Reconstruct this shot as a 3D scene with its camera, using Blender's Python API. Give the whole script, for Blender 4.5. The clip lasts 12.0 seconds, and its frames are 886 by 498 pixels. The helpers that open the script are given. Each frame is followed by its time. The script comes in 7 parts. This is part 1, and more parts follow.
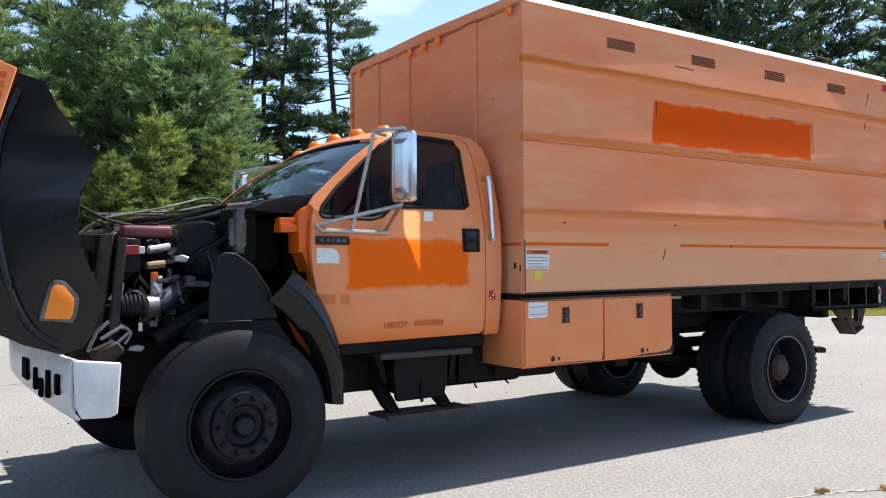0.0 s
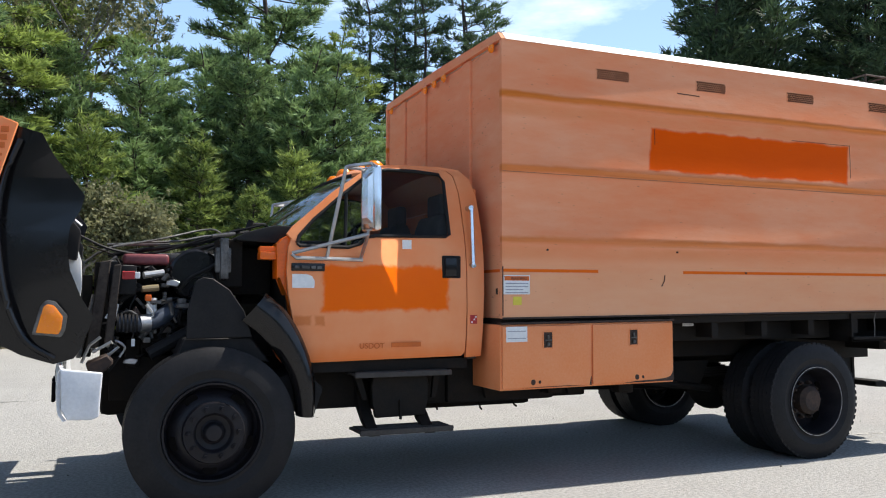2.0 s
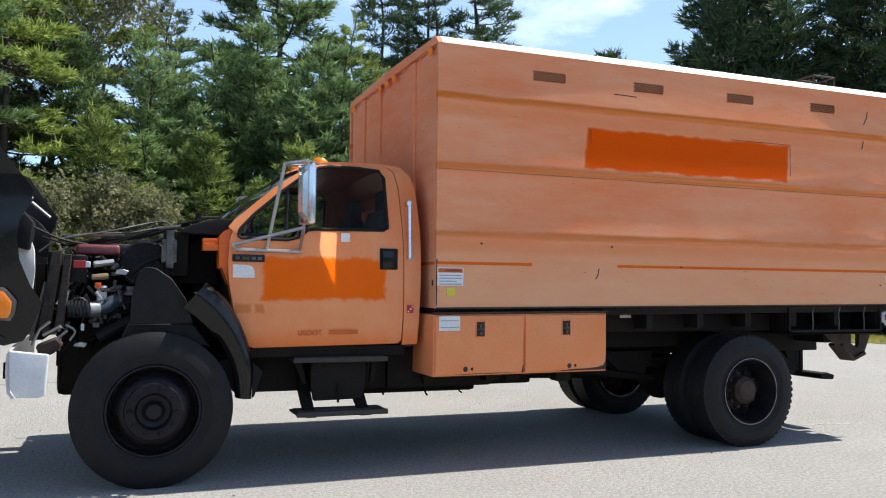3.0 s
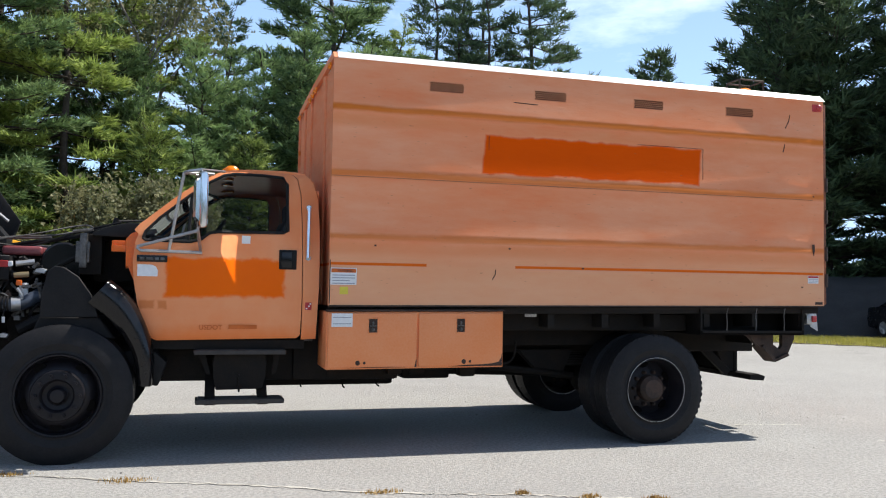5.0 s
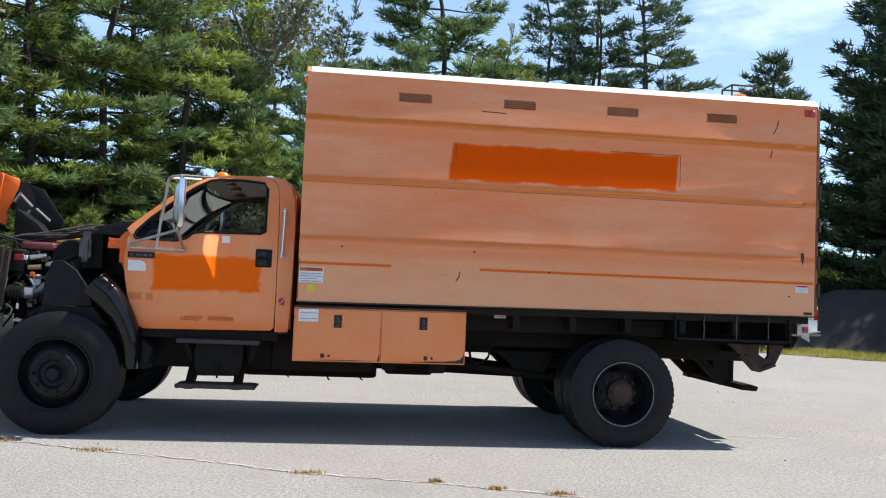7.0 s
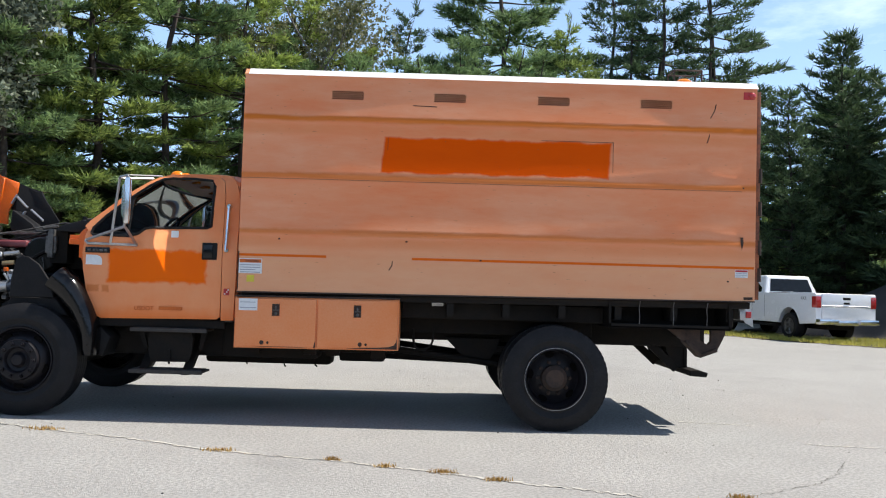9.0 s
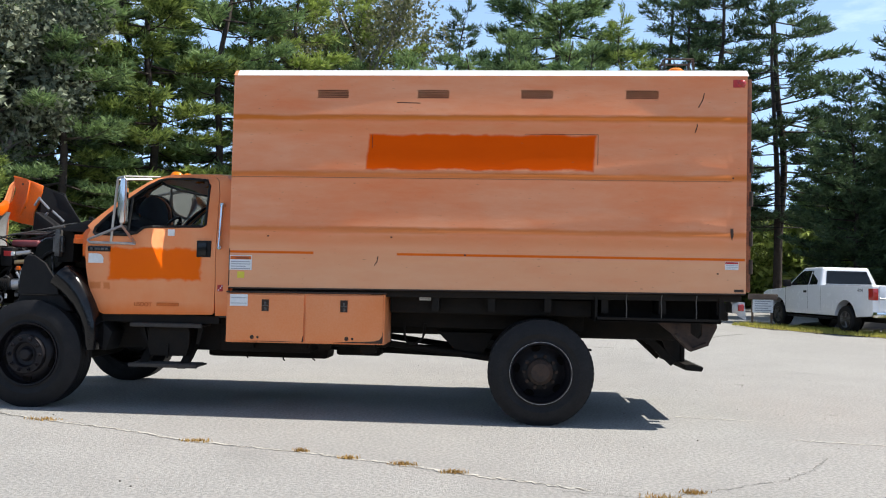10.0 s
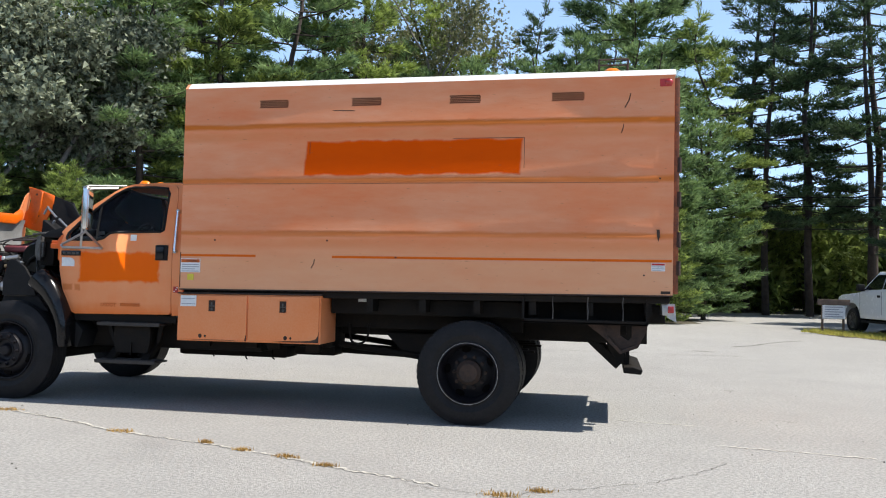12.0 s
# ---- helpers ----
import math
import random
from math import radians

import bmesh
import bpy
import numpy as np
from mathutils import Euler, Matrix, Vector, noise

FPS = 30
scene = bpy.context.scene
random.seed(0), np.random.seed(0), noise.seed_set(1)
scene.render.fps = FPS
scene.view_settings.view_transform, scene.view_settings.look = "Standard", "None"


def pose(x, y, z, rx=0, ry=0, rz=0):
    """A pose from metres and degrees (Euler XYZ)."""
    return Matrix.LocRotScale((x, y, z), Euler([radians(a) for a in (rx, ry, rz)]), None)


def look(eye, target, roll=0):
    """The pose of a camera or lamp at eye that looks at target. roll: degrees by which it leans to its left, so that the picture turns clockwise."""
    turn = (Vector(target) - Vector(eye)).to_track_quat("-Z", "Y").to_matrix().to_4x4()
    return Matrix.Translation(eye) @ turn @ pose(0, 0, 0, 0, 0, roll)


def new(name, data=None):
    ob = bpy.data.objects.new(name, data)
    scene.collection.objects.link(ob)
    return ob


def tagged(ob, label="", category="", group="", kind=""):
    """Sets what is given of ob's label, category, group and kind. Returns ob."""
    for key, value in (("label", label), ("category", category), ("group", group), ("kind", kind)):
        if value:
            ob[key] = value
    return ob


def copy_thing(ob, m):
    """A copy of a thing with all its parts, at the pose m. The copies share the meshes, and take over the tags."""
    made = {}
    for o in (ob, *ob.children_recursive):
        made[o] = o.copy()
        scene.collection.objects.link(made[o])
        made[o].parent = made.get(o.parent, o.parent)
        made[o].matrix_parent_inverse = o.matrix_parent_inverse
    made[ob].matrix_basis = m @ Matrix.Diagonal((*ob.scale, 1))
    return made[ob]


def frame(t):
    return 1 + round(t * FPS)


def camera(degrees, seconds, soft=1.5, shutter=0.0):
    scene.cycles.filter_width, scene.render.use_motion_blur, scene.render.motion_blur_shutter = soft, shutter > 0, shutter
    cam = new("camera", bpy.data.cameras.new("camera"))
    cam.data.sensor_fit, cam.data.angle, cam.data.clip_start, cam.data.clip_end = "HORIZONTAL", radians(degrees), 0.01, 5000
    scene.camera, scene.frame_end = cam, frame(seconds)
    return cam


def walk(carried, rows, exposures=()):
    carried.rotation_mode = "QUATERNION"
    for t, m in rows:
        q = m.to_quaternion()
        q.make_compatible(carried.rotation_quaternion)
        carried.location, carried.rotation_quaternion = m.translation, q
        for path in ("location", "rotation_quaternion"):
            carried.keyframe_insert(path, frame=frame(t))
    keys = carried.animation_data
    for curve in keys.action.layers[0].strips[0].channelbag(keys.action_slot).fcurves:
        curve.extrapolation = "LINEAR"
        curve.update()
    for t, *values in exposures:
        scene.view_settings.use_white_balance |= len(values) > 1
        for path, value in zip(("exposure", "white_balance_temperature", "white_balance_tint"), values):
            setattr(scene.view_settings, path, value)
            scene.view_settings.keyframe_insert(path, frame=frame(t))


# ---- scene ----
cam = camera(56.5, 12.0, soft=1.1)
METRES, EYE, TILT, LEAN, TURN = 8.5, 1.296, 0.0, 0.0, -34.0
ROWS = [
    (0.0, 0.0, 0.0, 0.0, 0.01, 1.53, 0.34),
    (0.5, 0.0353, -0.0019, -0.0028, 2.11, 2.0, -0.04),
    (1.0, 0.0722, -0.0105, -0.0017, 5.57, 4.86, -1.01),
    (1.5, 0.1087, -0.024, -0.001, 8.81, 3.43, -0.09),
    (2.0, 0.1417, -0.0232, -0.0024, 10.98, 3.47, -0.08),
    (2.5, 0.1795, -0.0334, -0.0031, 13.02, 3.15, -0.26),
    (3.0, 0.2175, -0.0445, -0.003, 12.38, 2.9, -0.62),
    (3.5, 0.258, -0.0458, -0.0018, 11.31, 2.78, -0.34),
    (5.5, 0.4298, -0.0397, -0.002, 20.54, 2.94, -1.37),
    (6.0, 0.4705, -0.0315, -0.0024, 22.84, 3.01, -1.72),
    (6.5, 0.5125, -0.0283, -0.0036, 25.45, 2.95, -2.02),
    (7.0, 0.5534, -0.02, -0.0049, 26.86, 3.15, -2.4),
    (9.0, 0.7058, 0.0348, -0.0054, 33.03, 2.55, -1.74),
    (9.5, 0.7459, 0.0551, -0.0053, 34.97, 1.76, -1.45),
    (10.0, 0.7813, 0.081, -0.004, 37.85, 2.11, -1.28),
    (10.5, 0.8222, 0.1034, -0.004, 40.69, 2.32, -1.54),
    (11.0, 0.8605, 0.1329, -0.0061, 42.23, 2.2, -1.32),
    (11.5, 0.8962, 0.1615, -0.0056, 43.81, 2.26, -1.18),
    (12.0, 0.9336, 0.1882, -0.0042, 45.19, 2.35, -1.28),
]
walk(cam, [(t, pose(0, 0, EYE, TILT, LEAN, TURN) @ pose(METRES * x, METRES * y, METRES * z, 90 + pitch, roll, yaw)) for t, x, y, z, yaw, pitch, roll in ROWS], exposures=[(0.0, 0.74), (1.0, 0.71), (2.5, 0.63), (6.0, 0.58), (12.0, 0.58)])

# ---- world and sun ----
SUN = Vector((0.64, 0.03, 1.0)).normalized()
world = bpy.data.worlds.new("sky")
scene.world = world
world.use_nodes = True
wn = world.node_tree
wn.nodes.clear()
sky = wn.nodes.new("ShaderNodeTexSky")
sky.sky_type, sky.sun_disc = "NISHITA", False
sky.sun_elevation = math.asin(SUN.z)
sky.sun_rotation = math.atan2(SUN.x, SUN.y)
sky.air_density, sky.dust_density, sky.ozone_density = 1.0, 0.6, 1.5
wtc = wn.nodes.new("ShaderNodeTexCoord")
wmap = wn.nodes.new("ShaderNodeMapping")
wmap.inputs["Scale"].default_value = (1.0, 1.0, 3.2)
wnoise = wn.nodes.new("ShaderNodeTexNoise")
wnoise.inputs["Scale"].default_value = 2.6
wnoise.inputs["Detail"].default_value = 7
wnoise.inputs["Roughness"].default_value = 0.62
wramp = wn.nodes.new("ShaderNodeValToRGB")
wramp.color_ramp.elements[0].position, wramp.color_ramp.elements[1].position = 0.55, 0.74
wmix = wn.nodes.new("ShaderNodeMixRGB")
wmix.inputs["Color2"].default_value = (12.5, 12.8, 13.2, 1)
wbg = wn.nodes.new("ShaderNodeBackground")
wbg.inputs["Strength"].default_value = 0.075
wout = wn.nodes.new("ShaderNodeOutputWorld")
wn.links.new(wtc.outputs["Generated"], wmap.inputs["Vector"])
wn.links.new(wmap.outputs["Vector"], wnoise.inputs["Vector"])
wn.links.new(wnoise.outputs["Fac"], wramp.inputs["Fac"])
wn.links.new(wramp.outputs["Color"], wmix.inputs["Fac"])
wn.links.new(sky.outputs["Color"], wmix.inputs["Color1"])
wsep = wn.nodes.new("ShaderNodeSeparateXYZ")
wn.links.new(wtc.outputs["Generated"], wsep.inputs[0])
whaze = wn.nodes.new("ShaderNodeMapRange")
whaze.inputs["From Min"].default_value, whaze.inputs["From Max"].default_value = 0.05, 0.70
whaze.inputs["To Min"].default_value, whaze.inputs["To Max"].default_value = 0.72, 0.0
wn.links.new(wsep.outputs[2], whaze.inputs["Value"])
wmix2 = wn.nodes.new("ShaderNodeMixRGB")
wmix2.inputs["Color2"].default_value = (7.0, 10.8, 17.2, 1)
wn.links.new(whaze.outputs[0], wmix2.inputs["Fac"])
wn.links.new(wmix.outputs["Color"], wmix2.inputs["Color1"])
wn.links.new(wmix2.outputs["Color"], wbg.inputs["Color"])
wn.links.new(wbg.outputs["Background"], wout.inputs["Surface"])
sun_data = bpy.data.lights.new("sun", "SUN")
sun_data.energy, sun_data.angle, sun_data.color = 4.8, radians(0.53), (1.0, 0.95, 0.87)
sun = new("sun", sun_data)
sun.matrix_basis = look(SUN * 60, (0, 0, 0))

# added area lamp that imitates sunlight the mirror throws back onto the door
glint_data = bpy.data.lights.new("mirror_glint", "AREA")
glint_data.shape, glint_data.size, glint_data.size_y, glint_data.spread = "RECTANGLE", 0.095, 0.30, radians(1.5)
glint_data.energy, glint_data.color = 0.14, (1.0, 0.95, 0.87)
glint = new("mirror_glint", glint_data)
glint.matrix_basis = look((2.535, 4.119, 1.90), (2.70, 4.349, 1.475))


# ---- materials ----
def nodes_of(name):
    m = bpy.data.materials.new(name)
    m.use_nodes = True
    return m, m.node_tree, m.node_tree.nodes["Principled BSDF"]


def link(nt, a, b):
    nt.links.new(a, b)


def noise_node(nt, vec, scale, detail=5, rough=0.6):
    n = nt.nodes.new("ShaderNodeTexNoise")
    n.inputs["Scale"].default_value, n.inputs["Detail"].default_value, n.inputs["Roughness"].default_value = scale, detail, rough
    link(nt, vec, n.inputs["Vector"])
    return n.outputs["Fac"]


def math_node(nt, op, a, b=0.0, c=0.0):
    n = nt.nodes.new("ShaderNodeMath")
    n.operation = op
    for i, v in enumerate((a, b, c)):
        if isinstance(v, (int, float)):
            n.inputs[i].default_value = v
        else:
            link(nt, v, n.inputs[i])
    return n.outputs[0]


def ramp_node(nt, fac, stops):
    n = nt.nodes.new("ShaderNodeValToRGB")
    el = n.color_ramp.elements
    while len(el) < len(stops):
        el.new(0.5)
    for e, (p, c) in zip(el, stops):
        e.position = p
        e.color = (c, c, c, 1) if isinstance(c, (int, float)) else (*c, 1)
    link(nt, fac, n.inputs["Fac"])
    return n.outputs["Color"]


def mix_node(nt, fac, a, b):
    n = nt.nodes.new("ShaderNodeMixRGB")
    for i, v in zip(("Fac", "Color1", "Color2"), (fac, a, b)):
        if isinstance(v, (int, float)):
            n.inputs[i].default_value = v
        elif isinstance(v, tuple):
            n.inputs[i].default_value = (*v, 1)
        else:
            link(nt, v, n.inputs[i])
    return n.outputs["Color"]


def coords(nt):
    return nt.nodes.new("ShaderNodeTexCoord").outputs["Object"]


def bump_node(nt, b, height, strength, distance=0.01):
    n = nt.nodes.new("ShaderNodeBump")
    n.inputs["Strength"].default_value, n.inputs["Distance"].default_value = strength, distance
    link(nt, height, n.inputs["Height"])
    link(nt, n.outputs["Normal"], b.inputs["Normal"])


def plain(name, c1, c2=None, rough=0.5, metal=0.0, scale=6.0, fine=60.0, bump=0.1, coat=0.0, rvar=0.15, spec=0.5):
    """A surface with broad and fine variation."""
    m, nt, b = nodes_of(name)
    c2 = c2 or tuple(v * 0.75 for v in c1)
    co = coords(nt)
    n1, n2 = noise_node(nt, co, scale), noise_node(nt, co, fine, 3)
    f = math_node(nt, "MULTIPLY_ADD", n2, 0.35, math_node(nt, "MULTIPLY", n1, 0.65))
    link(nt, ramp_node(nt, f, [(0.36, c1), (0.64, c2)]), b.inputs["Base Color"])
    link(nt, math_node(nt, "MULTIPLY_ADD", n1, rvar * 2, rough - rvar), b.inputs["Roughness"])
    b.inputs["Metallic"].default_value = metal
    b.inputs["Specular IOR Level"].default_value = spec
    b.inputs["Coat Weight"].default_value = coat
    if bump:
        bump_node(nt, b, n2, bump, 0.004)
    return m


def rect_mask(nt, co, cx, cz, hx, hz, soft, wob, scale=9.0, slant=0.0):
    """1 inside an upright rectangle of the side with a ragged edge."""
    s = nt.nodes.new("ShaderNodeSeparateXYZ")
    link(nt, co, s.inputs[0])
    zz = math_node(nt, "SUBTRACT", s.outputs[2], cz)
    dx = math_node(nt, "SUBTRACT", math_node(nt, "ABSOLUTE", math_node(nt, "MULTIPLY_ADD", zz, -slant, math_node(nt, "SUBTRACT", s.outputs[0], cx))), hx)
    dz = math_node(nt, "SUBTRACT", math_node(nt, "ABSOLUTE", zz), hz)
    d = math_node(nt, "MAXIMUM", dx, dz)
    n = noise_node(nt, co, scale, 4)
    d = math_node(nt, "ADD", d, math_node(nt, "MULTIPLY", math_node(nt, "SUBTRACT", n, 0.5), wob))
    r = nt.nodes.new("ShaderNodeMapRange")
    r.interpolation_type = "SMOOTHSTEP"
    r.inputs["From Min"].default_value, r.inputs["From Max"].default_value = soft, -soft
    link(nt, d, r.inputs["Value"])
    return r.outputs[0]


FADED = (0.77, 0.297, 0.152)
FADED2 = (0.76, 0.23, 0.098)
FRESH = (0.82, 0.135, 0.001)
PALE = (0.79, 0.375, 0.222)


def box_paint(bands=True):
    m, nt, b = nodes_of("faded orange box paint")
    s0 = nt.nodes.new("ShaderNodeSeparateXYZ")
    link(nt, coords(nt), s0.inputs[0])
    # the pattern follows the rake of the box
    z0 = math_node(nt, "MULTIPLY_ADD", math_node(nt, "SUBTRACT", s0.outputs[0], 3.45), -0.0035, s0.outputs[2])
    z0 = math_node(nt, "MULTIPLY_ADD", math_node(nt, "MAXIMUM", math_node(nt, "SUBTRACT", z0, 1.46), 0.0), 0.014, z0)
    z0 = math_node(nt, "MULTIPLY_ADD", math_node(nt, "MAXIMUM", math_node(nt, "SUBTRACT", z0, 2.56), 0.0), 0.055, z0)
    c0 = nt.nodes.new("ShaderNodeCombineXYZ")
    for k, o in enumerate((s0.outputs[0], s0.outputs[1], z0)):
        link(nt, o, c0.inputs[k])
    co = c0.outputs[0]
    mp = nt.nodes.new("ShaderNodeMapping")
    mp.inputs["Scale"].default_value = (0.6, 0.6, 2.2)
    link(nt, co, mp.inputs["Vector"])
    big, mid, fine = noise_node(nt, mp.outputs[0], 1.1, 6), noise_node(nt, mp.outputs[0], 5, 6), noise_node(nt, co, 45, 4)
    f = math_node(nt, "MULTIPLY_ADD", mid, 0.4, math_node(nt, "MULTIPLY", big, 0.6))
    col = ramp_node(nt, f, [(0.34, FADED2), (0.52, FADED), (0.72, PALE)])
    sep = nt.nodes.new("ShaderNodeSeparateXYZ")
    link(nt, co, sep.inputs[0])
    zz = math_node(nt, "MULTIPLY_ADD", math_node(nt, "SUBTRACT", mid, 0.5), 0.05, sep.outputs[2])
    low = nt.nodes.new("ShaderNodeMapRange")
    low.inputs["From Min"].default_value, low.inputs["From Max"].default_value = 1.65, 1.45
    link(nt, zz, low.inputs["Value"])
    col = mix_node(nt, math_node(nt, "MULTIPLY", low.outputs[0], 0.45), col, (0.70, 0.44, 0.26))
    for z, h, k in ((2.722, 0.030, 0.95), (2.192, 0.028, 0.75), (1.69, 0.026, 0.6), (2.62, 0.05, 0.18), (1.60, 0.05, 0.15)) if bands else ():
        d = math_node(nt, "ABSOLUTE", math_node(nt, "SUBTRACT", zz, z))
        r = nt.nodes.new("ShaderNodeMapRange")
        r.interpolation_type = "SMOOTHSTEP"
        r.inputs["From Min"].default_value, r.inputs["From Max"].default_value = h * 1.5, h * 0.3
        link(nt, d, r.inputs["Value"])
        k2 = math_node(nt, "MULTIPLY", r.outputs[0], math_node(nt, "MULTIPLY_ADD", big, 1.2, k - 0.55))
        col = mix_node(nt, k2, col, (0.62, 0.17, 0.03))
    mask = rect_mask(nt, co, 5.705, 2.405, 1.01, 0.160, 0.014, 0.07, 5, 0.09)
    col = mix_node(nt, mask, col, mix_node(nt, mid, (0.66, 0.074, 0.001), (0.73, 0.092, 0.001)))
    for cx, hx in ((3.84, 0.385), (6.50, 1.52)):
        col = mix_node(nt, rect_mask(nt, co, cx, 1.472, hx, 0.011, 0.004, 0.004, 20), col, (0.66, 0.12, 0.01))
    scr = noise_node(nt, mp.outputs[0], 30, 2, 0.4)
    col = mix_node(nt, ramp_node(nt, scr, [(0.70, 0.0), (0.76, 0.5)]), col, (0.30, 0.14, 0.08))
    link(nt, col, b.inputs["Base Color"])
    link(nt, math_node(nt, "MULTIPLY_ADD", fine, 0.2, 0.46), b.inputs["Roughness"])
    b.inputs["Specular IOR Level"].default_value = 0.04
    bump_node(nt, b, math_node(nt, "MULTIPLY_ADD", fine, 0.05, big), 0.25, 0.03)
    return m


def cab_paint():
    m, nt, b = nodes_of("orange cab paint")
    co = coords(nt)
    big, fine = noise_node(nt, co, 2.2, 6), noise_node(nt, co, 40, 4)
    col = ramp_node(nt, big, [(0.35, (0.80, 0.245, 0.088)), (0.65, (0.82, 0.32, 0.145))])
    mask = rect_mask(nt, co, 2.69, 1.345, 0.435, 0.142, 0.018, 0.10, 7)
    col = mix_node(nt, mask, col, mix_node(nt, big, (0.81, 0.118, 0.001), (0.86, 0.145, 0.001)))
    sep = nt.nodes.new("ShaderNodeSeparateXYZ")
    link(nt, co, sep.inputs[0])
    low = nt.nodes.new("ShaderNodeMapRange")
    low.inputs["From Min"].default_value, low.inputs["From Max"].default_value = 1.06, 0.90
    link(nt, math_node(nt, "MULTIPLY_ADD", big, 0.12, sep.outputs[2]), low.inputs["Value"])
    col = mix_node(nt, math_node(nt, "MULTIPLY", low.outputs[0], 0.8), col, (0.74, 0.15, 0.012))
    for cx, hx in ((2.12, 0.055), (2.235, 0.03)):
        col = mix_node(nt, math_node(nt, "MULTIPLY", rect_mask(nt, co, cx, 1.135, hx, 0.03, 0.012, 0.03, 22), 0.6), col, (0.55, 0.13, 0.02))
    link(nt, col, b.inputs["Base Color"])
    link(nt, math_node(nt, "MULTIPLY_ADD", fine, 0.14, 0.24), b.inputs["Roughness"])
    b.inputs["Specular IOR Level"].default_value = 0.13
    bump_node(nt, b, big, 0.1, 0.01)
    return m


def asphalt():
    m, nt, b = nodes_of("worn grey asphalt")
    co = coords(nt)
    big, mid, fine, grit = noise_node(nt, co, 0.16, 6), noise_node(nt, co, 1.3, 6), noise_node(nt, co, 38, 4, 0.7), noise_node(nt, co, 140, 2)
    f = math_node(nt, "MULTIPLY_ADD", mid, 0.35, math_node(nt, "MULTIPLY", big, 0.65))
    col = ramp_node(nt, f, [(0.35, (0.325, 0.318, 0.302)), (0.65, (0.41, 0.402, 0.382))])
    col = mix_node(nt, ramp_node(nt, fine, [(0.40, 0.75), (0.60, 0.0)]), col, (0.20, 0.197, 0.19))
    col = mix_node(nt, ramp_node(nt, grit, [(0.58, 0.0), (0.72, 0.6)]), col, (0.48, 0.47, 0.45))
    stain = noise_node(nt, co, 0.55, 3)
    col = mix_node(nt, ramp_node(nt, stain, [(0.62, 0.0), (0.75, 0.25)]), col, (0.16, 0.158, 0.155))
    link(nt, col, b.inputs["Base Color"])
    b.inputs["Roughness"].default_value = 0.9
    b.inputs["Specular IOR Level"].default_value = 0.25
    bump_node(nt, b, math_node(nt, "MULTIPLY_ADD", grit, 0.5, fine), 1.0, 0.010)
    return m


def leaf_mat(name, dark, light, trans=0.35):
    m, nt, b = nodes_of(name)
    g = nt.nodes.new("ShaderNodeNewGeometry")
    oi = nt.nodes.new("ShaderNodeObjectInfo")
    co = coords(nt)
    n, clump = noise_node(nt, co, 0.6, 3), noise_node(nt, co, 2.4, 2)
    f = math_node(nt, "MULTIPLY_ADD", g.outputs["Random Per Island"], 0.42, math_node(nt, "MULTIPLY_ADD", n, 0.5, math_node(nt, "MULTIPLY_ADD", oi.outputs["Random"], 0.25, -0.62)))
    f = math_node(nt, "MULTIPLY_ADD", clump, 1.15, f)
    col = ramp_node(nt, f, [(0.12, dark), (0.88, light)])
    link(nt, col, b.inputs["Base Color"])
    b.inputs["Roughness"].default_value = 0.6
    b.inputs["Specular IOR Level"].default_value = 0.3
    t = nt.nodes.new("ShaderNodeBsdfTranslucent")
    link(nt, col, t.inputs["Color"])
    mx = nt.nodes.new("ShaderNodeMixShader")
    mx.inputs[0].default_value = trans
    link(nt, b.outputs[0], mx.inputs[1])
    link(nt, t.outputs[0], mx.inputs[2])
    link(nt, mx.outputs[0], nt.nodes["Material Output"].inputs["Surface"])
    return m


def glass_mat(name, tint, ior=1.5):
    m, nt, b = nodes_of(name)
    nt.nodes.remove(b)
    tr = nt.nodes.new("ShaderNodeBsdfTransparent")
    tr.inputs[0].default_value = (*tint, 1)
    gl = nt.nodes.new("ShaderNodeBsdfGlossy")
    gl.inputs["Roughness"].default_value = 0.02
    fr = nt.nodes.new("ShaderNodeFresnel")
    fr.inputs[0].default_value = ior
    mx = nt.nodes.new("ShaderNodeMixShader")
    link(nt, fr.outputs[0], mx.inputs[0])
    link(nt, tr.outputs[0], mx.inputs[1])
    link(nt, gl.outputs[0], mx.inputs[2])
    link(nt, mx.outputs[0], nt.nodes["Material Output"].inputs["Surface"])
    return m


M_BOX, M_BOXF, M_CAB, M_ASPH = box_paint(), box_paint(False), cab_paint(), asphalt()
M_FRESH = plain("fresh orange paint", FRESH, (0.55, 0.10, 0.004), 0.35, scale=3)
M_WHITE = plain("white paint", (0.80, 0.79, 0.76), (0.70, 0.69, 0.66), 0.4, scale=3)
M_BLACKG = plain("glossy black plastic", (0.006, 0.006, 0.007), (0.010, 0.009, 0.009), 0.16, scale=3, rvar=0.08, bump=0.02, spec=0.32)
M_BLACK = plain("dusty black plastic", (0.009, 0.009, 0.010), (0.019, 0.018, 0.018), 0.6, scale=5, spec=0.15)
M_FRAME = plain("dirty black frame steel", (0.006, 0.0055, 0.005), (0.016, 0.012, 0.009), 0.75, scale=7, bump=0.3, spec=0.2)
M_TREAD = plain("dusty step steel", (0.022, 0.018, 0.016), (0.05, 0.044, 0.039), 0.7, scale=12, bump=0.3)
M_RUST = plain("rusty dark steel", (0.06, 0.032, 0.02), (0.018, 0.013, 0.011), 0.8, scale=9, bump=0.3)
M_RUBBER = plain("tyre rubber", (0.009, 0.009, 0.010), (0.019, 0.018, 0.019), 0.62, scale=8, bump=0.15, spec=0.2)
M_RIM = plain("black steel wheel", (0.007, 0.007, 0.010), (0.016, 0.014, 0.016), 0.42, scale=9, bump=0.1, spec=0.22)
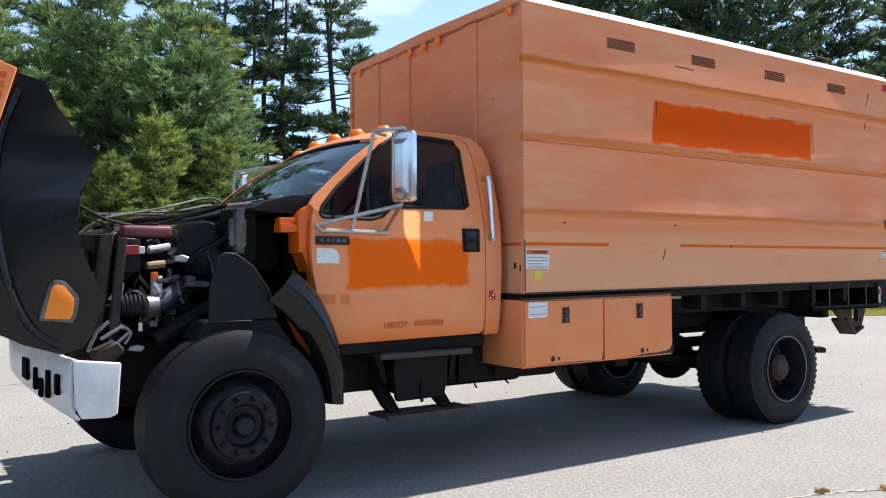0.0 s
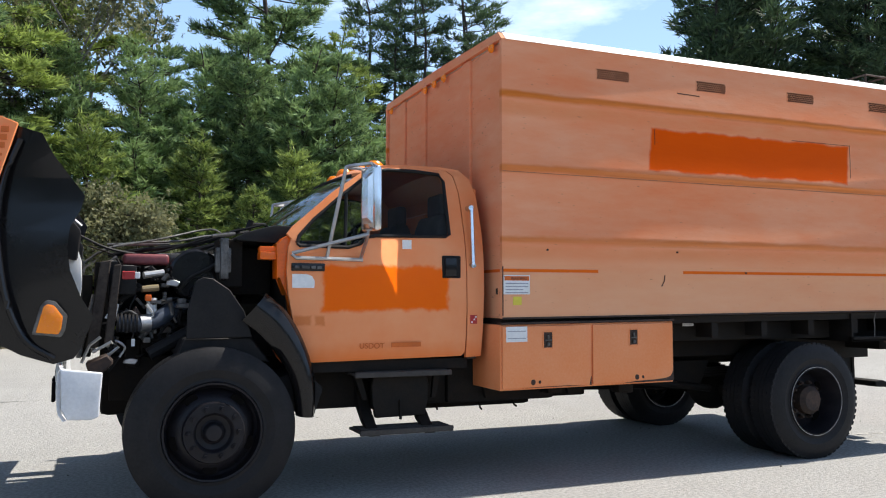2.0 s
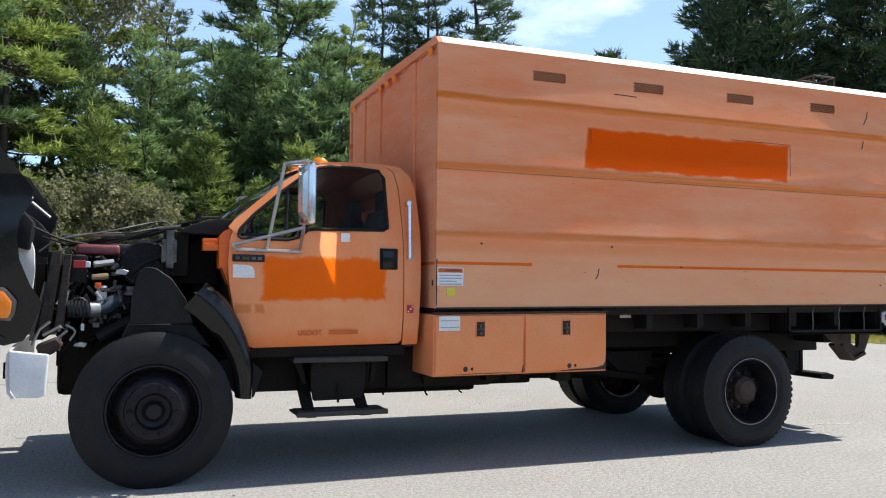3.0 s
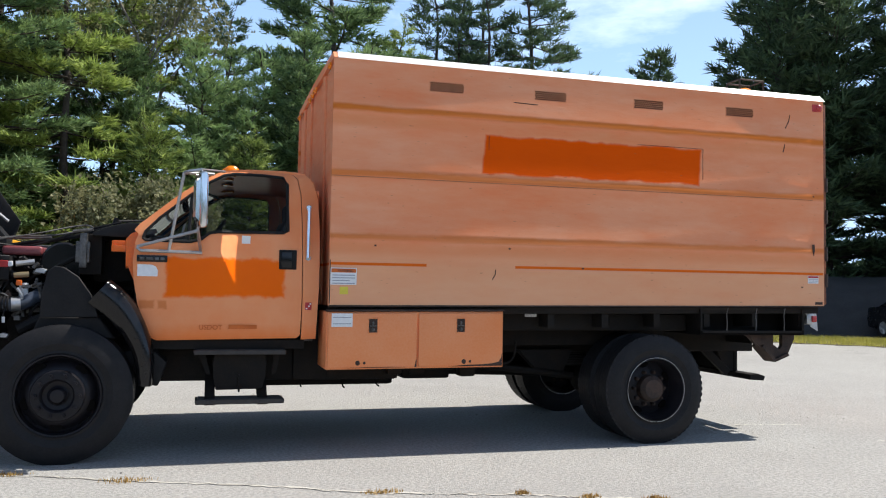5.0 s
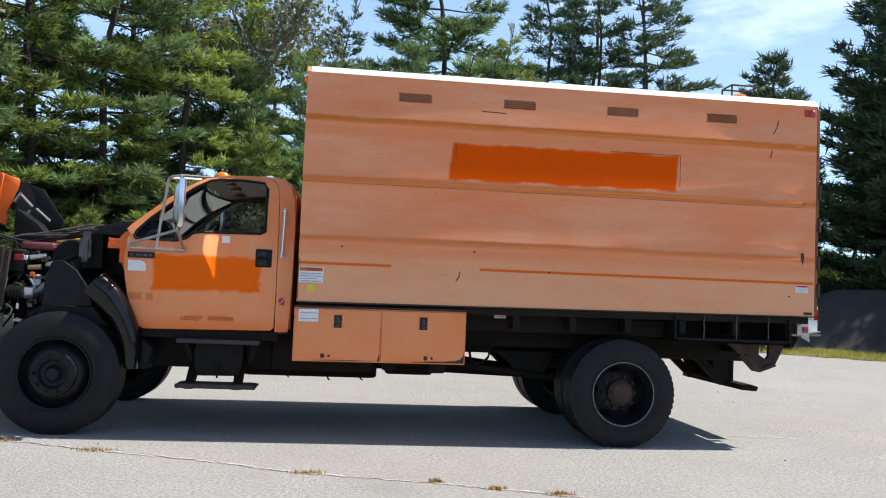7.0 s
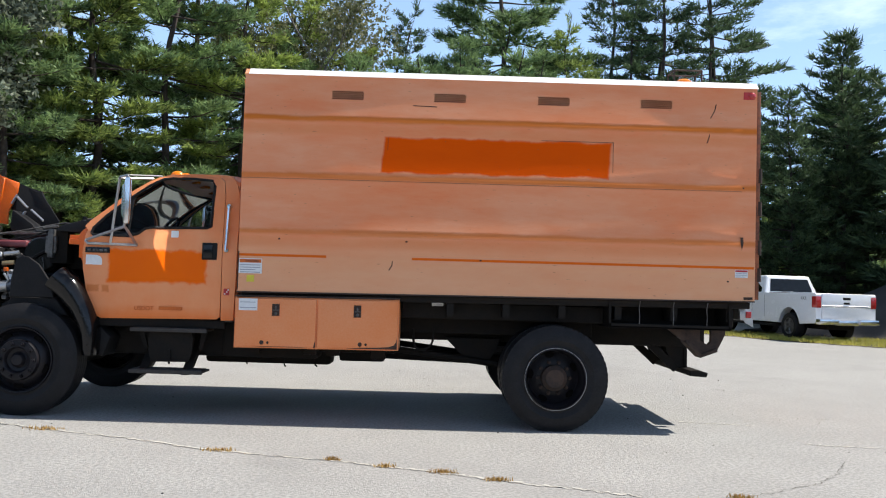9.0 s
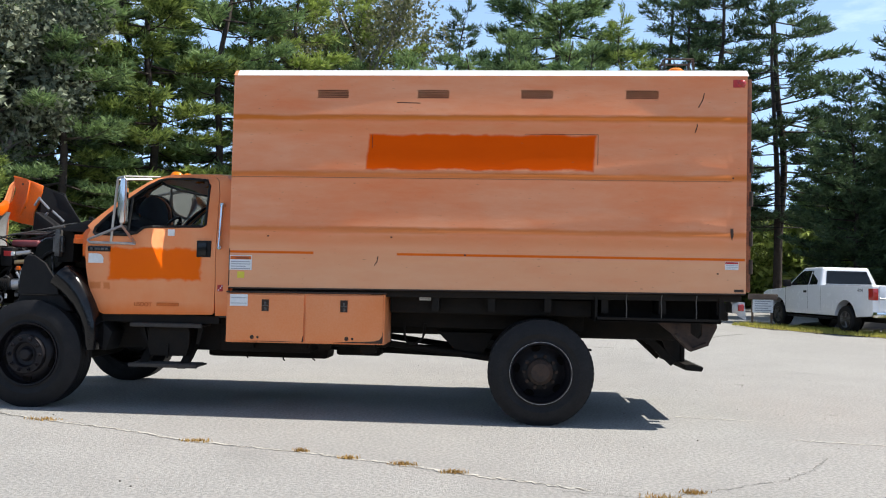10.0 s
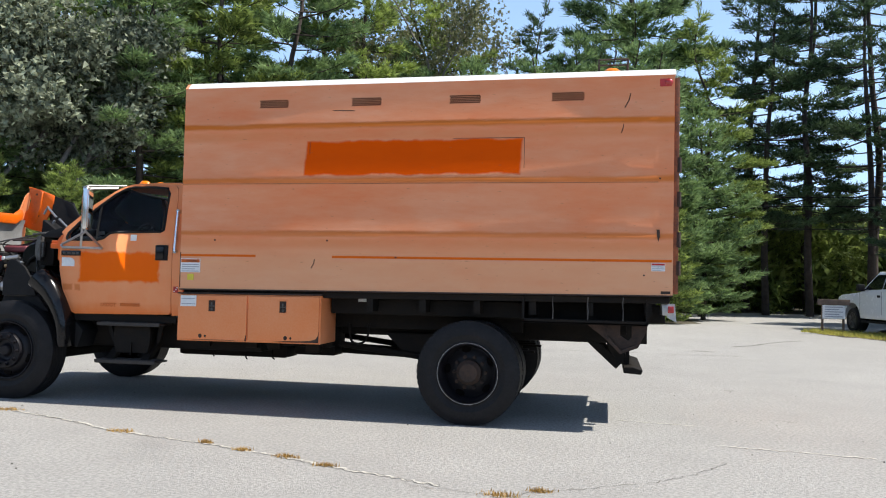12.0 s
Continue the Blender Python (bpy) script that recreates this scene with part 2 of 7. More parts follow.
M_CHROME = plain("worn chrome", (0.75, 0.75, 0.74), (0.6, 0.6, 0.6), 0.18, metal=1.0, scale=8, rvar=0.08, bump=0.03)
M_ALU = plain("dull aluminium", (0.5, 0.5, 0.5), (0.35, 0.35, 0.36), 0.42, metal=0.9, scale=10)
M_MIRROR = plain("mirror glass", (0.9, 0.9, 0.9), (0.88, 0.88, 0.88), 0.03, metal=1.0, bump=0, rvar=0.01)
M_AMBER = plain("amber lens", (0.90, 0.25, 0.004), (0.84, 0.20, 0.003), 0.25, coat=0.15, scale=30, bump=0.02)
M_RED = plain("red lens", (0.45, 0.02, 0.02), (0.35, 0.015, 0.015), 0.2, coat=0.6, scale=30, bump=0.02)
M_LABEL = plain("white label vinyl", (0.78, 0.78, 0.78), (0.66, 0.67, 0.68), 0.5, scale=20)
M_INK = plain("grey print", (0.32, 0.33, 0.36), (0.25, 0.26, 0.3), 0.6)
M_DARKINK = plain("black print", (0.03, 0.03, 0.03), (0.02, 0.02, 0.02), 0.6)
M_ORINK = plain("orange print", (0.62, 0.13, 0.01), (0.5, 0.1, 0.01), 0.6)
M_YEL = plain("yellow label vinyl", (0.72, 0.62, 0.06), (0.62, 0.5, 0.05), 0.5)
M_REDINK = plain("red print", (0.5, 0.03, 0.03), (0.4, 0.02, 0.02), 0.5)
M_HOLE = plain("dark hollow", (0.004, 0.0035, 0.003), (0.006, 0.005, 0.005), 0.9, spec=0.05)
M_GLASS = glass_mat("tinted side glass", (0.60, 0.63, 0.62), 1.22)
M_WIND = glass_mat("windshield glass", (0.55, 0.62, 0.62), 2.6)
M_SEAT = plain("grey seat cloth", (0.13, 0.13, 0.135), (0.09, 0.09, 0.095), 0.85, fine=150)
M_DASH = plain("dark grey interior plastic", (0.05, 0.05, 0.052), (0.035, 0.035, 0.037), 0.6)
M_GREYL = plain("pale grey hood liner", (0.26, 0.26, 0.255), (0.17, 0.17, 0.165), 0.7, scale=4)
M_BLUEPIPE = plain("blue-grey charge pipe", (0.055, 0.07, 0.10), (0.03, 0.036, 0.05), 0.38)
M_REDENG = plain("dusty red reservoir", (0.22, 0.05, 0.055), (0.14, 0.03, 0.035), 0.5)
M_BARK = plain("grey-brown pine bark", (0.07, 0.052, 0.04), (0.03, 0.023, 0.02), 0.95, scale=4, fine=20, bump=0.6)
M_BIRCH = plain("pale grey bark", (0.22, 0.20, 0.18), (0.12, 0.105, 0.09), 0.9, scale=4, fine=20, bump=0.4)
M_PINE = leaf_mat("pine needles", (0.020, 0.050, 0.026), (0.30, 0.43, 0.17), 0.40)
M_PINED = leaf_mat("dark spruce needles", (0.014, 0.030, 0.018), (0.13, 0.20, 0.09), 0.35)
# yellow-green needle tone, with the sun on lit crowns put into the colour
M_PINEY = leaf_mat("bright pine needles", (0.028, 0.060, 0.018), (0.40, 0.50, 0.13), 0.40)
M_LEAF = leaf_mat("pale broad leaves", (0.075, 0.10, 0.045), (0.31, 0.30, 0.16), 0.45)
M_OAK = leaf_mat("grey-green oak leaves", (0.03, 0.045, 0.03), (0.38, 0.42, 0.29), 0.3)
M_GRASS = leaf_mat("dry yellow-green grass", (0.20, 0.22, 0.04), (0.58, 0.52, 0.12), 0.35)
M_SOIL = plain("forest floor", (0.05, 0.045, 0.03), (0.09, 0.075, 0.045), 0.95, scale=0.8, fine=14, bump=0.8)
# M_BANK: dark base tone carries the trees' shade on the gravel
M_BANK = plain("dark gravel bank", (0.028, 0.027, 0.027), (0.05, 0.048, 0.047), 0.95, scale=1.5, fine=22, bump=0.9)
M_CARW = plain("white car paint", (0.78, 0.79, 0.81), (0.72, 0.73, 0.75), 0.25, coat=0.6, bump=0)
M_CARB = plain("black car paint", (0.008, 0.008, 0.009), (0.012, 0.012, 0.013), 0.25, bump=0, spec=0.3)
M_DARKGL = plain("dark car glass", (0.012, 0.014, 0.015), (0.02, 0.022, 0.024), 0.05, coat=0.5, bump=0, rvar=0.02)
M_WOOD = plain("weathered brown wood", (0.16, 0.11, 0.08), (0.09, 0.065, 0.05), 0.85, scale=5)
M_VEHY = plain("yellow-orange machine paint", (0.72, 0.36, 0.03), (0.6, 0.27, 0.02), 0.45)


# ---- mesh helpers ----
def wm(o):
    """The world matrix of a thing or part, from its chain of parents."""
    m = o.matrix_parent_inverse @ o.matrix_basis if o.parent else o.matrix_basis.copy()
    return wm(o.parent) @ m if o.parent else m


def thing(name, x, y, z, label, category, group="", kind=""):
    o = new(name)
    o.empty_display_size = 0.1
    o.matrix_basis = pose(x, y, z)
    return tagged(o, label, category, group, kind)


def to_mesh(name, bm, material, sharp=35):
    me = bpy.data.meshes.new(name)
    bmesh.ops.recalc_face_normals(bm, faces=bm.faces)
    bm.to_mesh(me)
    bm.free()
    for mm in material if isinstance(material, (list, tuple)) else (material,):
        me.materials.append(mm)
    for p in me.polygons:
        p.use_smooth = True
    me.set_sharp_from_angle(angle=radians(sharp))
    return me


def part(name, bm, material, parent, label="", sharp=35):
    ob = new(name, to_mesh(name, bm, material, sharp))
    ob.parent = parent
    ob.matrix_parent_inverse = wm(parent).inverted()
    return tagged(ob, label)


def solo(name, bm, material, label, category, group="", kind="", sharp=35):
    return tagged(new(name, to_mesh(name, bm, material, sharp)), label, category, group, kind)


def bevel(bm, geom_edges, w, seg=2):
    if w:
        bmesh.ops.bevel(bm, geom=geom_edges, offset=w, segments=seg, affect="EDGES", profile=0.6, clamp_overlap=True)


def block(bm, x0, x1, y0, y1, z0, z1, bev=0.0, seg=2):
    vs = [bm.verts.new((x, y, z)) for z in (z0, z1) for y in (y0, y1) for x in (x0, x1)]
    fs = [bm.faces.new([vs[i] for i in f]) for f in ((0, 2, 3, 1), (4, 5, 7, 6), (0, 1, 5, 4), (2, 6, 7, 3), (0, 4, 6, 2), (1, 3, 7, 5))]
    bevel(bm, list({e for f in fs for e in f.edges}), bev, seg)
    return bm


def prism(bm, pts, y0, y1, bev=0.0, seg=2, inset=0.0):
    """An outline in x and z, extruded along y."""
    cx, cz = sum(p[0] for p in pts) / len(pts), sum(p[1] for p in pts) / len(pts)
    k = 1 - inset
    a = [bm.verts.new((x, y0, z)) for x, z in pts]
    b = [bm.verts.new((cx + (x - cx) * k, y1, cz + (z - cz) * k)) for x, z in pts]
    n = len(pts)
    fs = [bm.faces.new(a), bm.faces.new(b[::-1])]
    fs += [bm.faces.new((a[i], b[i], b[(i + 1) % n], a[(i + 1) % n])) for i in range(n)]
    bevel(bm, list({e for f in fs for e in f.edges}), bev, seg)
    return bm


def ring(bm, c, u, v, r, n):
    return [bm.verts.new(c + (u * math.cos(2 * math.pi * i / n) + v * math.sin(2 * math.pi * i / n)) * r) for i in range(n)]


def tube(bm, pts, r, n=8, r1=None):
    pts = [Vector(p) for p in pts]
    rings = []
    ref = Vector((0, 0, 1))
    for i, p in enumerate(pts):
        d = (pts[min(i + 1, len(pts) - 1)] - pts[max(i - 1, 0)]).normalized()
        h = ref if abs(d.dot(ref)) < 0.95 else Vector((0, 1, 0))
        u = d.cross(h).normalized()
        rr = r if r1 is None else r + (r1 - r) * i / (len(pts) - 1)
        rings.append(ring(bm, p, u, d.cross(u), rr, n))
    for a, b in zip(rings, rings[1:]):
        for i in range(n):
            bm.faces.new((a[i], a[(i + 1) % n], b[(i + 1) % n], b[i]))
    bm.faces.new(rings[0][::-1])
    bm.faces.new(rings[-1])
    return bm


def arc(pts, steps=5):
    """A smooth line through the points."""
    p = [Vector(q) for q in pts]
    p = [p[0] * 2 - p[1]] + p + [p[-1] * 2 - p[-2]]
    out = []
    for a, b, c, d in zip(p, p[1:], p[2:], p[3:]):
        for i in range(steps):
            t = i / steps
            out.append(0.5 * (2 * b + (c - a) * t + (2 * a - 5 * b + 4 * c - d) * t * t + (3 * b - a - 3 * c + d) * t ** 3))
    return out + [p[-2]]


def lathe(bm, profile, n=48, close=False):
    """Turns (radius, y) pairs about the y axis through the origin."""
    rings = []
    for r, y in profile:
        rings.append([bm.verts.new((r * math.cos(2 * math.pi * i / n), y, r * math.sin(2 * math.pi * i / n))) for i in range(n)] if r > 1e-6 else [bm.verts.new((0, y, 0))])
    if close:
        rings.append(rings[0])
    for a, b in zip(rings, rings[1:]):
        for i in range(n):
            j = (i + 1) % n
            f = [a[i % len(a)], a[j % len(a)], b[j % len(b)], b[i % len(b)]]
            f = [v for k, v in enumerate(f) if v not in f[:k]]
            if len(f) > 2:
                bm.faces.new(f)
    return bm


def move(bm, x, y, z, rx=0, ry=0, rz=0):
    bmesh.ops.transform(bm, matrix=pose(x, y, z, rx, ry, rz), verts=bm.verts)
    return bm


def NB():
    return bmesh.new()


def writing(name, text, size, m, material, parent, label=""):
    cu = bpy.data.curves.new(name, "FONT")
    cu.body, cu.size, cu.extrude = text, size, 0.001
    tmp = bpy.data.objects.new(name, cu)
    me = bpy.data.meshes.new_from_object(tmp)
    bpy.data.objects.remove(tmp)
    me.transform(m)
    me.materials.clear()
    me.materials.append(material)
    ob = new(name, me)
    ob.parent = parent
    ob.matrix_parent_inverse = wm(parent).inverted()
    return tagged(ob, label)


def on_side(x, y, z):
    """A pose for writing on a side that faces the -y way."""
    return pose(x, y, z, 90, 0, 0)


# ---- ground ----
def build_ground():
    bm = NB()
    s = 900
    vs = [bm.verts.new(p) for p in ((-s, -s, 0), (s, -s, 0), (s, s, 0), (-s, s, 0))]
    bm.faces.new(vs)
    solo("ground", bm, M_ASPH, "worn light grey asphalt lot with cracks", "asphalt", kind="structure")


build_ground()

# ---- the chip truck ----
M_STEEL = plain("grey dirty steel", (0.16, 0.155, 0.15), (0.05, 0.045, 0.04), 0.5, metal=0.5, scale=12)
CY = 5.39  # its middle line
truck = thing("truck", 4.6, CY, 0, "faded orange forestry chip truck with its hood tipped forward", "truck")


def mirror_y(bm):
    for v in bm.verts:
        v.co.y = 2 * CY - v.co.y
    bmesh.ops.reverse_faces(bm, faces=bm.faces)
    return bm


# chip box
BX0, BX1, BY0, BY1, BZ0, BZ1 = 3.453, 8.03, 4.17, 6.61, 1.158, 3.125
RIBS = (2.70, 2.185, 1.67)
RAKE_Z, RAKE_F, RAKE_R = (0.60, 1.158, 1.46, 2.56, 2.98, 3.125, 3.60), (0.560, 1.142, 1.460, 2.545, 2.945, 3.078, 3.553), (0.590, 1.188, 1.470, 2.560, 2.965, 3.096, 3.571)


def rake(ob):
    """Sets a part of the chip box to the truck's rake: its rear stands a little higher than its front."""
    for v in ob.data.vertices:
        t = (v.co.x - BX0) / (BX1 - BX0)
        f, r = float(np.interp(v.co.z, RAKE_Z, RAKE_F)), float(np.interp(v.co.z, RAKE_Z, RAKE_R))
        v.co.z = f + (r - f) * t


def box_side(y, s):
    """A side sheet with three pressed ribs; s is -1 where it faces the -y way."""
    bm = NB()
    prof = [(BZ0, 0.0)]
    for z in reversed(RIBS):
        prof += [(z - 0.03, 0.0), (z - 0.004, 0.014), (z + 0.02, 0.014), (z + 0.055, 0.0)]
    prof += [(BZ1, 0.0)]
    cols = [(BX0, 0), (BX0 + 0.03, 1), (BX1 - 0.17, 1), (BX1 - 0.11, 0), (BX1, 0)]
    grid = [[bm.verts.new((x, y + s * d * k, z)) for x, k in cols] for z, d in prof]
    for a, b in zip(grid, grid[1:]):
        for i in range(len(cols) - 1):
            bm.faces.new((a[i], a[i + 1], b[i + 1], b[i]))
    back = bmesh.ops.extrude_face_region(bm, geom=bm.faces[:])
    for v in back["geom"]:
        if isinstance(v, bmesh.types.BMVert):
            v.co.y = y - s * 0.035
    return bm


box = part("box_side", box_side(BY0, -1), M_BOX, truck, "faded peach sheet steel side with an overpainted orange patch", 20)
part("box_side", box_side(BY1, 1), M_BOX, truck, "", 20)
for a, b, d in ((BY0 + 0.035, 4.70, 0.0), (4.70, 4.84, 0.02), (4.84, 5.60, 0.0), (5.60, 5.70, 0.02), (5.70, 6.10, 0.0), (6.10, 6.20, 0.02), (6.20, BY1 - 0.035, 0.0)):
    part("front_rib" if d else "front_sheet", block(NB(), BX0 + 0.022 - d, BX0 + 0.06, a, b, BZ0, BZ1 - 0.01, 0.006, 1), M_BOXF, truck)
bm = NB()
block(bm, BX1 - 0.04, BX1, BY0 + 0.035, BY1 - 0.035, BZ0, BZ1)
part("tailgate", bm, M_BOXF, truck)
# roof with sloping white edges
bm = NB()
prism(bm, [(BY0 - 0.012, BZ1), (BY0 + 0.05, BZ1 + 0.062), (CY, BZ1 + 0.085), (BY1 - 0.05, BZ1 + 0.062), (BY1 + 0.012, BZ1)], BX0 + 0.03, BX1 + 0.01)
for v in bm.verts:
    v.co.x, v.co.y = v.co.y, v.co.x
cap = prism(NB(), [(BY0 - 0.005, BZ1 + 0.002), (BY0 + 0.05, BZ1 + 0.058), (CY, BZ1 + 0.08), (BY1 - 0.05, BZ1 + 0.058), (BY1 + 0.005, BZ1 + 0.002)], BX0 - 0.004, BX0 + 0.028)
for v in cap.verts:
    v.co.x, v.co.y = v.co.y, v.co.x
part("front_cap", cap, M_BOXF, truck, "orange end of the roof fold")
part("box_roof", bm, M_WHITE, truck, "white roof sheet with a folded edge")
bm = NB()
block(bm, BX0 + 0.02, BX1 - 0.02, BY0 + 0.05, BY1 - 0.05, BZ0 - 0.06, BZ0 - 0.005, 0.01)
for i in range(9):
    x = BX0 + 0.35 + i * 0.5
    part("cross_member", block(NB(), x, x + 0.06, BY0 + 0.07, BY1 - 0.07, BZ0 - 0.17, BZ0 - 0.06), M_FRAME, truck)
part("box_floor", bm, M_FRAME, truck, "dirty black floor sheet")
# rear corner post with the red lamp
M_POST = plain("rust-streaked orange steel", (0.30, 0.09, 0.03), (0.07, 0.03, 0.02), 0.7, scale=6)
for y in (BY0 + 0.02, BY1 - 0.11):
    post = part("rear_post", block(NB(), BX1, BX1 + 0.045, y, y + 0.09, BZ0 + 0.02, BZ1 - 0.02, 0.01), M_POST, truck, "rust-streaked hinge post")
    for z in (1.35, 1.6, 1.95, 2.25):
        part("hinge", tube(NB(), [(BX1 + 0.045, y + 0.01, z), (BX1 + 0.045, y + 0.01, z + 0.13)], 0.02, 10), M_RUST, post)

# vents of punched sheet
def vent(x):
    bm = NB()
    w, h, z = 0.285, 0.088, 2.90
    block(bm, x, x + w, BY0 - 0.003, BY0 + 0.002, z, z + h)
    frame_ = part("vent", bm, M_BOX, truck, "punched vent holes")
    bm = NB()
    for r in range(5):
        for c in range(15):
            cx, cz = x + 0.012 + c * 0.0186 + (r % 2) * 0.009, z + 0.012 + r * 0.016
            pts = [bm.verts.new((cx + dx * 0.0070, BY0 - 0.0045, cz + dz * 0.0062)) for dx, dz in ((-1, -1), (1, -1), (1, 1), (-1, 1))]
            bm.faces.new(pts)
    part("hole", bm, M_HOLE, frame_)


for vx in (4.222, 5.13, 6.055, 6.975):
    vent(vx)


def lamp(x, y, z, m, name="marker_lamp", r=0.035, axis="x", label=""):
    bm = NB()
    lathe(bm, [(0, 0.03), (r * 0.6, 0.024), (r, 0.008), (r, 0.0), (0, 0)], 14)
    if axis == "x":
        move(bm, 0, 0, 0, 0, 0, 90)
    elif axis == "y":
        move(bm, 0, 0, 0, 0, 0, 180)
    elif axis == "z":
        move(bm, 0, 0, 0, 90, 0, 0)
    move(bm, x, y, z)
    return part(name, bm, m, truck, label)


for y in (4.30, 5.16, 5.36, 5.56, 6.42):
    lamp(BX0 - 0.008, y, BZ1 - 0.04, M_AMBER, label="faded amber marker lamp")
lamp(BX1 - 0.05, BY0 - 0.002, BZ1 - 0.07, M_RED, "side_lamp", 0.035, "y", "red marker lamp")
bm = NB()
block(bm, BX1 - 0.125, BX1 - 0.025, BY0 - 0.006, BY0 - 0.001, BZ1 - 0.11, BZ1 - 0.035, 0.002, 1)
part("lamp_plate", bm, M_REDINK, truck, "rusty red lamp plate")

# scratches and dents of the side
for x0, z0, x1, z1 in ((7.61, 2.83, 7.66, 2.96), (7.585, 2.60, 7.60, 2.72), (4.95, 2.865, 5.16, 2.86), (4.78, 1.37, 4.81, 1.45)):
    part("scratch", tube(NB(), [(x0, BY0 - 0.001, z0), ((x0 + x1) / 2 + 0.01, BY0 - 0.001, (z0 + z1) / 2), (x1, BY0 - 0.001, z1)], 0.004, 5), M_RUST, box, "dark scratch")
for x, z in ((7.78, 1.34), (3.80, 1.615), (5.58, 1.47), (7.905, 1.68), (7.905, 2.19), (4.92, 1.62)):
    part("rust_spot", block(NB(), x, x + 0.016, BY0 - 0.003, BY0 + 0.001, z, z + 0.013), M_RUST, box)
part("rust_streak", prism(NB(), [(7.89, 1.75), (7.915, 1.75), (7.918, 1.70), (7.905, 1.64), (7.892, 1.70)], BY0 - 0.016, BY0 - 0.0135), M_RUST, box)
bm = NB()
for z, y in ((1.30, 0.05), (1.315, 0.11)):
    block(bm, BX0 + 0.017, BX0 + 0.024, BY0 + y, BY0 + y + 0.022, z, z + 0.04)
block(bm, BX0 + 0.001, BX0 + 0.008, BY0 - 0.003, BY0 + 0.001, BZ0 + 0.02, 1.50)
block(bm, BX0, BX1, BY0 - 0.004, BY0 + 0.001, BZ0 - 0.004, BZ0 + 0.008)
block(bm, 4.735, 4.738, BY0 - 0.0025, BY0 + 0.001, 2.44, 2.56)
block(bm, 6.742, 6.745, BY0 - 0.0025, BY0 + 0.001, 2.30, 2.575)
block(bm, 6.1, 6.742, BY0 - 0.0025, BY0 + 0.001, 2.572, 2.575)
block(bm, BX1 - 0.1, BX1 - 0.02, BY0 - 0.004, BY0 + 0.001, BZ0 + 0.02, BZ0 + 0.045)
part("lap_seam", block(NB(), BX0 + 0.005, BX1 - 0.13, BY0 - 0.0085, BY0 + 0.001, RIBS[1] - 0.023, RIBS[1] - 0.019), plain("brown seam", (0.42, 0.17, 0.08), (0.20, 0.09, 0.05), 0.7, scale=3), box)
part("rust_edge", bm, M_RUST, truck, "rusted seam and bolt heads")


def label_plate(name, x0, z0, x1, z1, y, material, lab, rows=4, head=None, headtext=""):
    bm = NB()
    block(bm, x0, x1, y - 0.004, y, z0, z1)
    p = part(name, bm, material, truck, lab)
    w, h = x1 - x0, z1 - z0
    top = z1 - h * 0.08
    if head:
        bm = NB()
        block(bm, x0 + w * 0.03, x1 - w * 0.03, y - 0.006, y - 0.003, z1 - h * 0.28, z1 - h * 0.05)
        hd = part("heading", bm, head, p)
        if headtext:
            writing("word", headtext, h * 0.2, on_side(x0 + w * 0.27, y - 0.0065, z1 - h * 0.235), M_DARKINK, hd)
        top = z1 - h * 0.36
    if rows:
        bm = NB()
        for i in range(rows):
            z = top - (top - z0) * (i + 0.5) / rows
            block(bm, x0 + w * 0.07, x0 + w * (0.93 - 0.2 * (i % 3 == 2)), y - 0.006, y - 0.003, z - h * 0.02, z + h * 0.03)
        part("print_bar", bm, M_INK, p)
    return p


label_plate("warning_label", 3.462, 1.315, 3.665, 1.44, BY0, M_LABEL, "white warning label with an orange heading", 4, M_ORINK, "WARNING")
label_plate("yellow_label", 3.535, 1.245, 3.60, 1.30, BY0, M_YEL, "small faded yellow label", 0)
label_plate("rear_label", 7.85, 1.385, 7.965, 1.46, BY0, M_LABEL, "white label with red heading", 3, M_REDINK)

